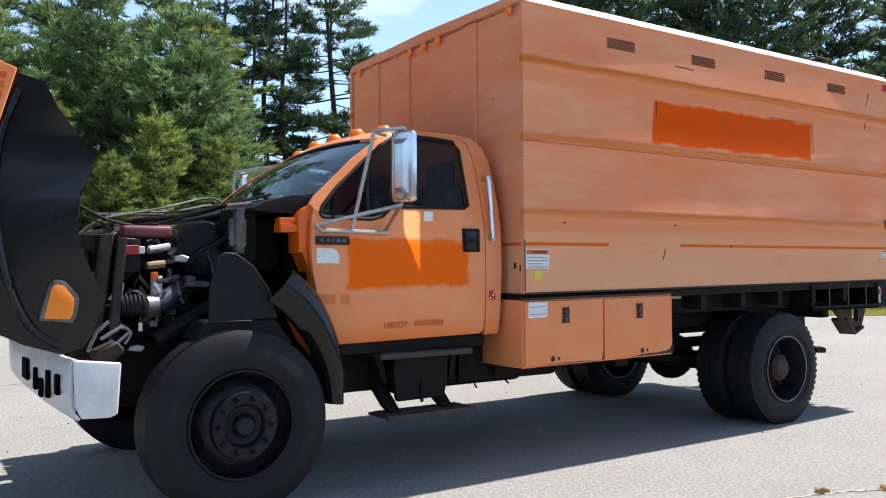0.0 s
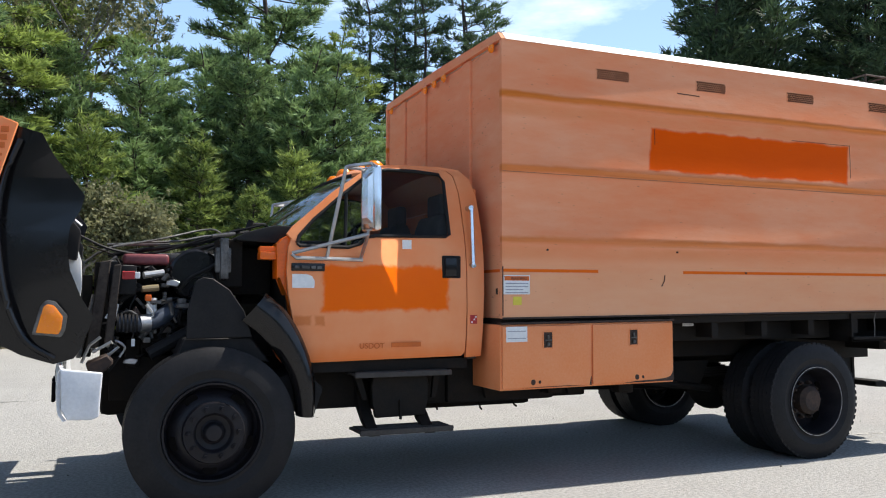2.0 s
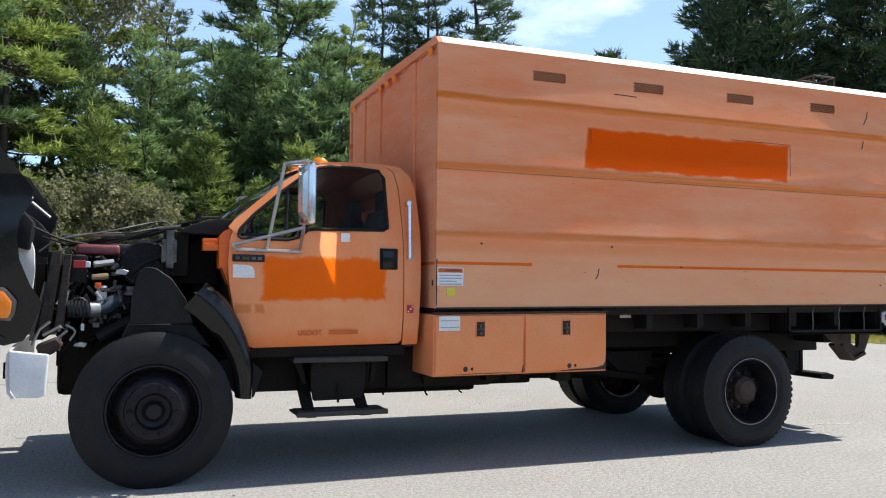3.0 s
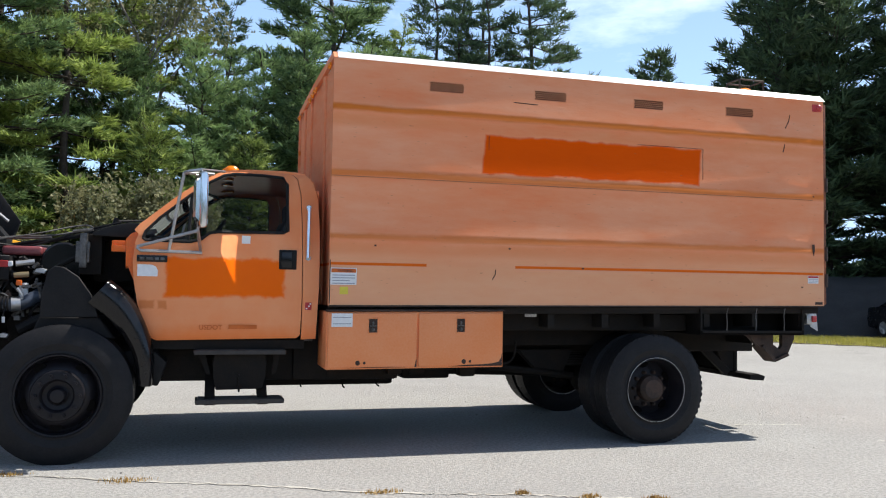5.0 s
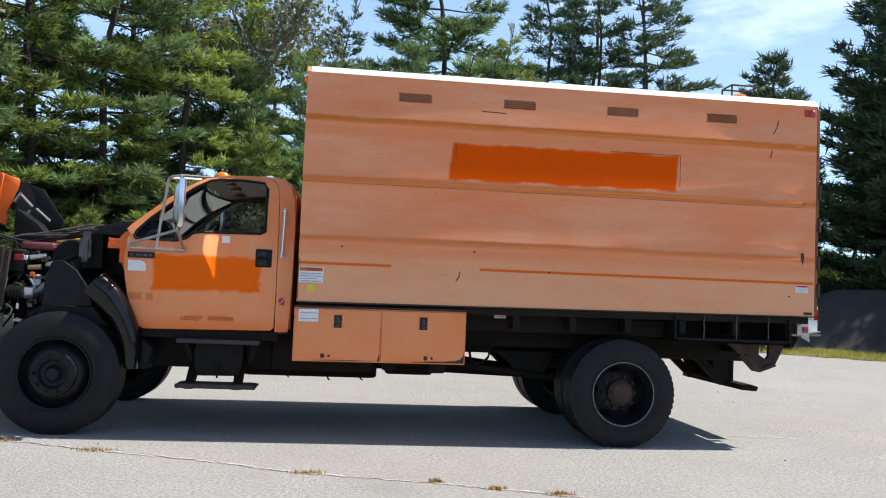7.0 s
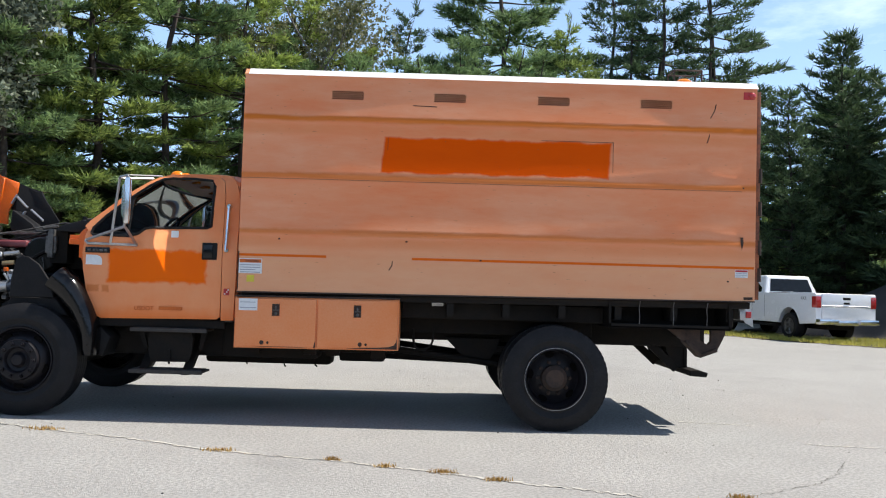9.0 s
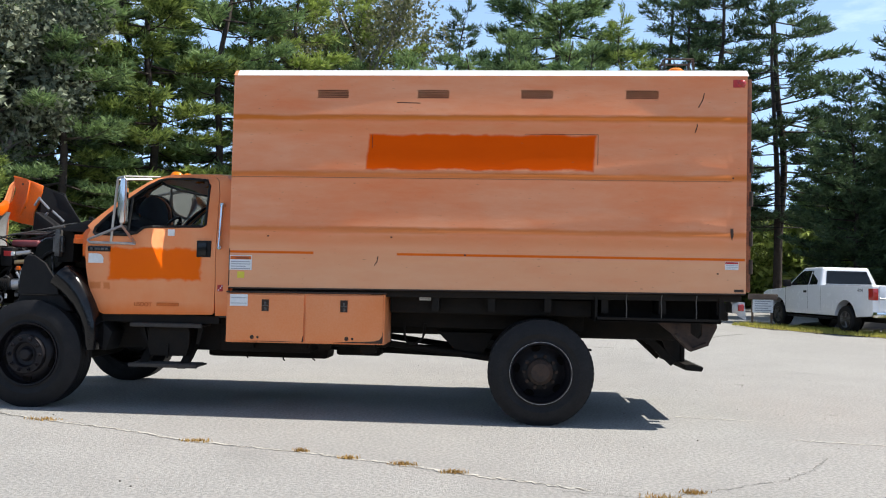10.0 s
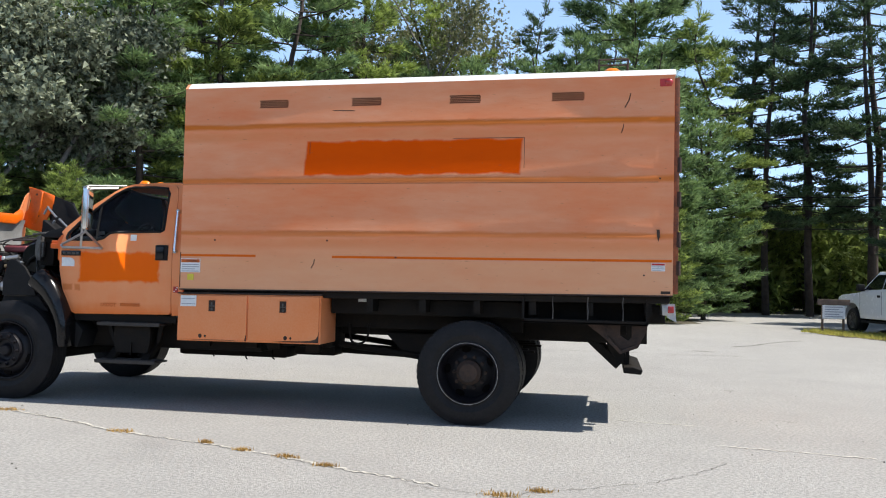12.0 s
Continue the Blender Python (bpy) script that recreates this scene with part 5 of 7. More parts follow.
bp = part("bumper", bumper(), plain("dented white bumper", (0.74, 0.75, 0.77), (0.58, 0.59, 0.61), 0.35, scale=5), truck, "white steel bumper with slots")
bm = NB()
prism(bm, [(0.735, 0.885), (0.955, 0.858), (0.94, 0.61), (0.90, 0.595), (0.775, 0.60), (0.745, 0.66)], 4.222, 4.250, 0.012, 3)
part("bumper_end", bm, bp.data.materials[0], bp)
for y0, y1, z0, z1 in ((4.40, 4.47, 0.70, 0.80), (4.62, 4.68, 0.66, 0.80), (4.82, 4.88, 0.64, 0.74), (5.0, 5.06, 0.66, 0.78), (5.3, 5.5, 0.68, 0.80)):
    xx = 0.682 + 0.03 * (abs((y0 + y1) / 2 - CY) / 1.16) ** 3
    part("bumper_slot", block(NB(), xx - 0.01, xx + 0.01, y0, y1, z0, z1, 0.004, 1), M_HOLE, bp)

# ---- engine bay ----
bm = NB()
block(bm, 0.90, 0.98, 4.62, 6.16, 0.98, 1.50, 0.01)
block(bm, 0.83, 0.89, 4.66, 6.12, 0.92, 1.42, 0.01)
rad = part("radiator", bm, M_FRAME, truck, "dark radiator in a black shroud")
bm = NB()
tube(bm, [(0.90, 4.58, 0.95), (0.98, 4.58, 1.50), (1.02, 4.60, 1.53)], 0.012, 6)
tube(bm, [(0.82, 4.60, 0.92), (0.90, 4.60, 1.30)], 0.014, 6)
part("radiator_bracket", bm, M_STEEL, rad)
bm = NB()
lathe(bm, [(0, 0), (0.15, 0), (0.165, 0.02), (0.165, 0.30), (0.15, 0.33), (0.10, 0.34), (0.10, 0.42), (0, 0.42)], 28)
move(bm, 1.50, 4.66, 1.43)
part("air_cleaner", bm, M_BLACKG, truck, "round black air cleaner")
bm = NB()
block(bm, 1.06, 1.34, 4.72, 5.0, 1.49, 1.56, 0.025, 3)
part("coolant_tank", bm, M_REDENG, truck, "dusty dark red reservoir")
bm = NB()
block(bm, 1.02, 1.14, 4.62, 4.78, 1.30, 1.48, 0.012)
bat = part("fuse_box", bm, M_BLACK, truck, "black box with red tape")
bm = NB()
block(bm, 1.055, 1.13, 4.612, 4.63, 1.395, 1.445, 0.003, 1)
part("red_tape", bm, M_REDINK, bat)
bm = NB()
block(bm, 1.13, 1.16, 4.612, 4.63, 1.40, 1.44, 0.003, 1)
part("white_tape", bm, M_LABEL, bat)
bm = NB()
tube(bm, arc([(1.03, 4.62, 1.125), (1.14, 4.62, 1.12), (1.24, 4.64, 1.13), (1.36, 4.70, 1.20), (1.48, 4.80, 1.235), (1.62, 5.0, 1.24)], 5), 0.052, 14)
part("charge_pipe", bm, M_BLUEPIPE, truck, "blue-grey intake pipe")
bm = NB()
for k in range(6):
    x = 1.03 + 0.022 * k
    tube(bm, [(x, 4.615, 1.125), (x + 0.012, 4.615, 1.125)], 0.062, 14)
part("hose_bellows", bm, M_BLACK, truck, "ribbed black hose")
bm = NB()
tube(bm, [(1.16, 4.615, 1.12), (1.22, 4.63, 1.125)], 0.056, 14)
part("hose_clamp", bm, M_ALU, truck)
bm = NB()
tube(bm, [(1.235, 4.66, 1.17), (1.235, 4.66, 1.28)], 0.032, 12)
part("fuel_filter", bm, M_LABEL, truck, "pale filter canister")
rnd = random.Random(7)
for k in range(38):
    x, y, z = rnd.uniform(0.98, 1.45), rnd.uniform(4.62, 4.9), rnd.uniform(0.98, 1.48)
    pts = [Vector((x, y, z))]
    for q in range(3):
        pts.append(pts[-1] + Vector((rnd.uniform(-0.12, 0.16), rnd.uniform(-0.05, 0.08), rnd.uniform(-0.12, 0.1))))
    part("hose", tube(NB(), arc(pts, 4), rnd.uniform(0.006, 0.016), 6), M_BLACK, truck, "black rubber hose")
for k in range(34):
    x, y, z = rnd.uniform(0.98, 1.4), rnd.uniform(4.6, 4.75), rnd.uniform(1.0, 1.46)
    if k % 2:
        part("fitting", tube(NB(), [(x, y, z), (x + rnd.uniform(-0.07, 0.07), y, z + rnd.uniform(-0.08, 0.08))], rnd.uniform(0.008, 0.02), 8), M_STEEL, truck, "bare metal fitting")
    else:
        part("bracket", block(NB(), x, x + rnd.uniform(0.02, 0.07), y, y + 0.05, z, z + rnd.uniform(0.02, 0.05), 0.004, 1), M_STEEL, truck, "bare metal bracket")
for k in range(14):
    x, z = rnd.uniform(0.95, 1.95), rnd.uniform(0.8, 1.4)
    part("engine_part", block(NB(), x, x + rnd.uniform(0.08, 0.25), rnd.uniform(4.8, 4.95), 5.2, z, z + rnd.uniform(0.06, 0.2), 0.015), M_FRAME, truck, "oily engine casting")
part("brake_booster", block(NB(), 1.62, 1.78, 4.58, 4.75, 1.35, 1.66, 0.015), M_FRAME, truck)
part("heater_case", block(NB(), 1.70, 2.0, 4.76, 5.4, 1.30, 1.62, 0.03), M_FRAME, truck)
# radiator side plates, clamps, tags and pipes seen past the open fender
M_BROWN = plain("dusty brown steel", (0.075, 0.06, 0.05), (0.03, 0.025, 0.022), 0.8, scale=10, spec=0.2)
part("radiator_plate", prism(NB(), [(0.93, 1.50), (0.99, 1.51), (0.93, 0.98), (0.86, 0.98)], 4.56, 4.60, 0.006, 1), M_BROWN, truck, "dusty brown radiator side plate")
part("radiator_plate", prism(NB(), [(1.005, 1.48), (1.05, 1.485), (1.01, 1.0), (0.96, 1.0)], 4.53, 4.57, 0.006, 1), M_BROWN, truck, "dusty brown radiator side plate")
part("yellow_pipe", tube(NB(), [(1.17, 4.62, 1.335), (1.27, 4.64, 1.345)], 0.022, 10), plain("dull brass pipe", (0.34, 0.27, 0.15), (0.22, 0.17, 0.10), 0.45, metal=0.6), truck, "dull brass pipe end")
part("grey_pipe", tube(NB(), [(1.18, 4.62, 1.42), (1.30, 4.66, 1.44)], 0.022, 10), M_ALU, truck, "grey pipe end")
part("orange_cap", block(NB(), 1.19, 1.23, 4.60, 4.63, 1.26, 1.30, 0.008), M_FRESH, truck, "small orange cap")
part("paper_tag", block(NB(), 1.115, 1.135, 4.56, 4.565, 0.985, 1.03), M_LABEL, truck, "hanging white paper tag")
part("wire_end", tube(NB(), arc([(1.12, 4.56, 1.03), (1.13, 4.57, 1.10), (1.10, 4.60, 1.20), (1.14, 4.62, 1.30)], 4), 0.005, 5), M_BLACK, truck)
part("pipe_elbow", tube(NB(), arc([(1.20, 4.60, 1.24), (1.24, 4.60, 1.18), (1.21, 4.60, 1.14)], 4), 0.012, 7), M_ALU, truck, "bare curved pipe")
part("light_bracket", prism(NB(), [(0.96, 1.16), (1.02, 1.25), (1.04, 1.24), (1.02, 1.13)], 4.55, 4.56), M_ALU, truck, "bare triangular bracket")
part("torn_mount", prism(NB(), [(0.86, 0.90), (0.98, 0.95), (1.02, 0.90), (0.96, 0.84), (0.88, 0.84)], 4.42, 4.56, 0.012, 1), M_RUST, truck, "rusty bumper mount")
for q in (((0.90, 0.96), (1.0, 1.02), (1.04, 0.99), (0.96, 0.92)), ((0.84, 0.90), (0.88, 1.0), (0.94, 1.05))):
    part("hinge_link", tube(NB(), [(x, 4.44, z) for x, z in q], 0.010, 6), M_ALU, truck, "bare hood hinge link")
part("intake_arm", tube(NB(), [(1.22, 4.60, 0.93), (1.52, 4.62, 1.10), (1.62, 4.66, 1.16)], 0.042, 10), M_BLACK, truck, "black slanted arm")
part("valve_cover", block(NB(), 1.08, 1.72, 4.98, 5.3, 1.50, 1.58, 0.02), M_STEEL, truck)
bm = NB()
block(bm, 1.60, 1.70, 4.52, 4.56, 1.44, 1.60, 0.012)
block(bm, 1.63, 1.68, 4.50, 4.56, 1.40, 1.66, 0.008)
tube(bm, [(1.58, 4.51, 1.67), (1.72, 4.51, 1.69)], 0.012, 7)
for z in (1.47, 1.55):
    tube(bm, [(1.66, 4.495, z), (1.66, 4.51, z)], 0.014, 8)
part("brake_reservoir", bm, M_STEEL, truck, "grey hydraulic unit")
bm = NB()
tube(bm, arc([(0.98, 5.05, 1.56), (1.2, 5.0, 1.60), (1.5, 4.9, 1.64), (1.8, 4.85, 1.74)], 5), 0.016, 7)
tube(bm, arc([(0.80, 4.60, 1.66), (1.0, 4.70, 1.58), (1.25, 4.8, 1.57), (1.6, 4.7, 1.68), (1.9, 4.65, 1.76)], 5), 0.009, 6)
tube(bm, arc([(0.95, 6.0, 1.54), (1.4, 6.0, 1.60), (1.9, 5.9, 1.74)], 5), 0.02, 7)
block(bm, 1.0, 1.9, 5.9, 6.05, 1.2, 1.56, 0.02)
block(bm, 1.05, 1.75, 5.15, 5.65, 1.05, 1.50, 0.04)
part("hood_stay", bm, M_BLACK, truck, "black cables and stay rods")
# inner fender liner and wheel flare left on the cab
def liner():
    bm = NB()
    pts = [(1.415, 1.20), (1.455, 1.375), (1.50, 1.405), (1.56, 1.398), (1.66, 1.33), (1.75, 1.20), (1.80, 1.04), (1.41, 1.035)]
    prism(bm, pts, 4.30, 4.325, 0.005, 1)
    prism(bm, [(1.40, 1.04), (1.80, 1.04), (1.92, 0.88), (1.36, 0.93)], 4.34, 4.80, 0.01, 1)
    return bm


def flare():
    inn = arc([(1.735, 0, 1.15), (1.84, 0, 1.07), (1.95, 0, 0.95), (2.03, 0, 0.82), (2.07, 0, 0.70), (2.09, 0, 0.545)], 3)
    out = arc([(1.875, 0, 1.31), (1.998, 0, 1.205), (2.09, 0, 1.06), (2.155, 0, 0.90), (2.19, 0, 0.74), (2.185, 0, 0.54)], 3)
    rows = []
    for i, o in zip(inn, out):
        r = []
        for k, (t, y) in enumerate(((0.0, 4.33), (0.0, 4.265), (0.2, 4.235), (0.5, 4.22), (0.8, 4.235), (1.0, 4.275), (1.03, 4.42))):
            q = i.lerp(o, t)
            r.append((q.x, y, q.z))
        rows.append(r)
    bm = loft(rows)
    ext = bmesh.ops.extrude_face_region(bm, geom=bm.faces[:])
    for v in ext["geom"]:
        if isinstance(v, bmesh.types.BMVert):
            v.co.y += 0.015
            v.co += (Vector((1.56, 0, 0.56)) - Vector((v.co.x, 0, v.co.z))) * 0.012
    return bm


both_sides("fender_liner", liner, M_BLACK, truck, "dusty black inner fender liner")
both_sides("wheel_flare", flare, M_BLACKG, truck, "glossy black wheel arch flare", 50)
bm = NB()
prism(bm, [(1.97, 0.78), (2.15, 0.82), (2.28, 0.70), (2.22, 0.52), (2.10, 0.55)], CABY + 0.06, CABY + 0.5, 0.02)
part("splash_guard", bm, M_BLACK, truck)
# beacon on the roof of the box
bm = NB()
lathe(bm, [(0, 0.085), (0.05, 0.08), (0.075, 0.06), (0.083, 0.01), (0.09, 0.01), (0.09, -0.09), (0, -0.09)], 20)
move(bm, 0, 0, 0, 90, 0, 0)
move(bm, 7.50, 4.62, BZ1 + 0.07)
part("beacon", bm, M_AMBER, truck, "amber beacon lamp")
bm = NB()
for x in (7.38, 7.64):
    for y in (4.52, 4.72):
        tube(bm, [(x, y, BZ1 + 0.01), (x, y, BZ1 + 0.215)], 0.009, 6)
tube(bm, [(7.38, 4.52, BZ1 + 0.215), (7.64, 4.52, BZ1 + 0.215), (7.64, 4.72, BZ1 + 0.215), (7.38, 4.72, BZ1 + 0.215), (7.38, 4.52, BZ1 + 0.215)], 0.009, 6)
part("beacon_guard", bm, M_RUST, truck, "thin wire guard")

# kind, x, y, scale, turn
FOREST = [
    ("young3", -1.0, 31.0, 0.95, 10), ("young", 2.4, 30.5, 1.0, 50), ("young", 4.1, 31.0, 1.0, 150), ("young3", 5.9, 30.6, 0.95, 120), ("young", 7.9, 29.3, 1.02, 200), ("young3", 9.6, 29.6, 0.9, 260),
    ("young2", 4.2, 27.6, 0.75, 80), ("young2", 7.2, 26.8, 0.72, 15), ("young2", 9.4, 27.2, 0.66, 140), ("young", 11.3, 31.5, 0.85, 33), ("young2", 0.5, 27.5, 0.8, 300), ("young2", 2.3, 26.5, 0.5, 20),
    ("young3", 3.2, 33.5, 0.95, 170), ("young", -3.6, 30.0, 0.9, 75), ("young3", 7.0, 33.5, 1.0, 10), ("young2", 5.6, 26.2, 0.55, 230),
    ("tall", 8.5, 40.5, 1.3, 0), ("tall2", 15.0, 44.5, 1.25, 60), ("open", 18.4, 45.5, 1.3, 200), ("tall2", 20.4, 41.0, 1.3, 130), ("young3", 28.3, 44.0, 1.2, 100), ("tall2", 4.0, 43.5, 1.0, 210),
    ("tall", 33.0, 52.0, 0.9, 15), ("young", 25.5, 47.0, 1.1, 5), ("tall2", 36.0, 46.0, 0.9, 80),
    ("grove", -2.0, 28.5, 1.0, 0), ("grove2", -4.4, 26.5, 0.95, 60), ("grove", -6.3, 24.5, 1.0, 130), ("grove2", -8.4, 26.8, 1.0, 200), ("grove", -9.6, 22.8, 1.0, 260),
    ("grove2", -7.4, 21.0, 0.8, 20), ("grove", -11.5, 24.5, 1.05, 310), ("grove2", -13.0, 20.0, 1.0, 80), 
    ("grove", -15.5, 23.5, 1.05, 40), ("grove", -18.0, 17.5, 1.0, 90), ("grove2", -17.5, 27.5, 1.1, 5),
    ("grove2", -5.0, 31.5, 1.05, 100), ("grove", -1.2, 33.5, 1.0, 220), ("grove", -8.5, 31.0, 1.1, 10), ("grove2", -12.5, 29.5, 1.05, 150), ("young3", -15.0, 27.0, 1.2, 60),
    ("birch", 0.2, 32.6, 1.25, 0), ("oak", -8.6, 18.6, 0.95, 120), ("oak", -11.8, 18.4, 1.0, 30),
    ("shrub", 0.2, 23.9, 1.55, 0), ("shrub", 1.9, 24.4, 1.3, 90), ("shrub", -3.0, 23.5, 1.0, 170), ("shrub", 5.6, 25.5, 0.8, 40), ("shrub", 3.4, 25.3, 0.8, 240),
    ("young2", -5.2, 21.5, 0.42, 15), ("young2", -3.6, 22.8, 0.38, 100), ("young2", -7.8, 18.0, 0.5, 200), ("young2", -9.8, 16.8, 0.55, 20), ("young", -11.5, 16.2, 0.5, 120),
    ("dark", 24.8, 26.2, 1.12, 0), ("dark", 29.0, 20.5, 1.0, 250), ("dark", 33.5, 15.0, 1.1, 330), ("dark", 24.8, 33.5, 0.75, 45), ("dark", 19.6, 29.5, 0.62, 110), ("dark", 22.2, 30.5, 0.80, 70), ("dark", 27.0, 25.6, 1.25, 60), ("dark", 31.0, 23.5, 1.15, 140), ("dark", 36.0, 22.0, 1.15, 230), ("dark", 29.0, 31.0, 1.2, 300), ("dark", 41.0, 20.0, 1.2, 20), ("dark", 34.5, 28.0, 1.25, 170),
    ("open", 15.3, 40.5, 1.0, 160), ("open", 17.3, 40.2, 1.1, 250), ("open", 19.9, 39.6, 1.05, 310),
    ("grove", 7.4, 44.5, 1.02, 40), ("grove", 11.7, 36.0, 0.85, 220),
    ("maple", 11.5, 46.0, 0.8, 0), ("maple", 14.0, 45.0, 0.7, 80), ("maple", 16.6, 46.5, 0.85, 160), ("maple", 19.5, 45.5, 0.8, 240), ("maple", 22.5, 46.0, 0.9, 300), ("maple", 26.0, 46.5, 1.0, 20), ("maple", 30.0, 48.0, 1.1, 50),
    ("young", 13.0, 54.0, 0.7, 20), ("young3", 18.0, 56.0, 0.6, 90), ("young", 22.0, 55.0, 0.7, 180), ("young3", 28.0, 57.0, 0.7, 250),
]

# ---- trees ----
def leaf_cloud(cent, size, per, flat, rng, length, width, up=0.2):
    """Tufts of narrow blades round the centres, as arrays of points and triangles."""
    n = len(cent)
    c = np.repeat(cent, per, axis=0)
    s = np.repeat(size, per)[:, None]
    d = rng.normal(size=(n * per, 3))
    d[:, 2] = d[:, 2] * flat + up
    d /= np.linalg.norm(d, axis=1)[:, None]
    base = c + d * s * 0.25 + rng.normal(size=(n * per, 3)) * s * 0.2
    tip = c + d * s * length * rng.uniform(0.7, 1.2, (n * per, 1))
    sd = np.cross(d, rng.normal(size=(n * per, 3)))
    sd /= np.linalg.norm(sd, axis=1)[:, None]
    w = s * width
    v = np.stack([base + sd * w, base - sd * w, tip], axis=1).reshape(-1, 3)
    f = np.arange(n * per * 3).reshape(-1, 3)
    return v, f


def mesh_from(name, v, f, material):
    me = bpy.data.meshes.new(name)
    me.from_pydata(v.tolist(), [], f.tolist())
    me.materials.append(material)
    me.update()
    return me


def needle_tufts(cent, way, size, per, rng, width):
    """Bundles of narrow needles that fan out along each twig, as arrays of points and triangles."""
    n = len(cent)
    c, w0, s = np.repeat(cent, per, axis=0), np.repeat(way, per, axis=0), np.repeat(size, per)[:, None]
    d = w0 + rng.normal(size=(n * per, 3)) * np.array([0.62, 0.62, 0.42]) + np.array([0, 0, 0.22])
    d /= np.linalg.norm(d, axis=1)[:, None]
    base = c + rng.normal(size=(n * per, 3)) * s * np.array([0.22, 0.22, 0.13])
    tip = base + d * s * rng.uniform(0.7, 1.25, (n * per, 1))
    sd = np.cross(d, rng.normal(size=(n * per, 3)))
    sd /= np.linalg.norm(sd, axis=1)[:, None]
    v = np.stack([base + sd * s * width, base - sd * s * width, tip], axis=1).reshape(-1, 3)
    return v, np.arange(n * per * 3).reshape(-1, 3)


def make_pine(name, seed, height, low, spread, material, shape="cone", dens=1.0, gaps=0.2, label="", tuft=0.34, layer=0.7, per=9, bark=None):
    """A pine of whorled limbs; each limb carries flat sprays of twigs with needle tufts at their ends."""
    rng = np.random.default_rng(seed)
    rnd = random.Random(seed)
    root = new(name)
    root.empty_display_size = 0.2
    bm = NB()
    lean = [Vector((rnd.uniform(-0.12, 0.12) * k, rnd.uniform(-0.12, 0.12) * k, height * k / 6 - (0.1 if k == 0 else 0))) for k in range(7)]
    spine = arc(lean, 3)
    tube(bm, spine, 0.009 * height + 0.03, 9, 0.02)
    cents, ways, sizes = [], [], []
    heavy = rnd.uniform(0, 6.28)

    def axis_at(z):
        k = min(len(spine) - 2, max(0, int(z / height * (len(spine) - 1))))
        return Vector((spine[k].x, spine[k].y, z))

    def spray(p, d, length):
        m = max(2, int(length * 5.0 * dens))
        for j in range(m):
            u = (j + 0.6) / m
            q = p + d * length * u + Vector((rnd.gauss(0, 0.05), rnd.gauss(0, 0.05), rnd.gauss(0, 0.04) - 0.05 * u * length))
            cents.append(q)
            ways.append(d)
            sizes.append(tuft * rnd.uniform(0.75, 1.2))

    z = low
    while z < height * 0.97:
        t = (z - low) / (height - low)
        if shape == "cone":
            reach = spread * (1 - t) ** 0.66 * (0.7 + 0.3 * min(1, t * 4))
        else:
            reach = spread * (0.50 + 0.50 * math.sin(math.pi * min(1, 0.15 + t * 0.95))) * (1 - 0.75 * t ** 2.5)
        n = rnd.randint(4, 6)
        a0 = rnd.uniform(0, 6.28)
        for k in range(n):
            if rnd.random() < gaps:
                continue
            a = a0 + 6.283 * k / n + rnd.uniform(-0.35, 0.35)
            r = max(0.3, reach * rnd.uniform(0.62, 1.12) * (1 + 0.22 * math.cos(a - heavy)))
            zz = z + rnd.uniform(-0.3, 0.3) * layer
            start = axis_at(zz)
            rise = ((0.14 + 0.45 * t if shape == "cone" else -0.04 + 0.62 * t * t) + rnd.uniform(-0.12, 0.12)) * r
            out = Vector((math.cos(a), math.sin(a), 0))
            tip = start + out * r + Vector((0, 0, rise))
            mid = start.lerp(tip, 0.55) - Vector((0, 0, 0.07 * r))
            line = arc([start, mid, tip], 4)
            tube(bm, line[::2], 0.010 + 0.011 * r, 4, 0.006)
            inner = 0.18 if shape == "cone" else 0.34
            m = max(3, int(r * 3.4 * dens))
            for j in range(m):
                u = inner + (1 - inner) * (j + 0.5) / m
                p = line[min(len(line) - 1, int(u * (len(line) - 1)))].lerp(start.lerp(tip, u), 0.4)
                side = 1 if j % 2 else -1
                yaw = a + side * rnd.uniform(0.5, 1.05)
                d = Vector((math.cos(yaw), math.sin(yaw), 0.10 + 0.35 * t + rnd.uniform(-0.12, 0.2))).normalized()
                spray(p, d, (0.26 + 0.36 * r * (1.08 - u)) * rnd.uniform(0.75, 1.2))
            spray(line[-2], (tip - mid).normalized(), 0.35)
        z += layer * rnd.uniform(0.75, 1.25)
    for k in range(5):
        cents.append(axis_at(height - 0.16 * k))
        ways.append(Vector((rnd.uniform(-0.5, 0.5), rnd.uniform(-0.5, 0.5), 0.9)))
        sizes.append(tuft)
    trunk = new("trunk", to_mesh("trunk", bm, bark or M_BARK, 60))
    trunk.parent = root
    v, f = needle_tufts(np.array([tuple(c) for c in cents]), np.array([tuple(c) for c in ways]), np.array(sizes), per, rng, 0.10)
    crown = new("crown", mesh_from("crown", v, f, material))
    crown.parent = root
    tagged(root, label, "tree", "trees behind the lot")
    return root


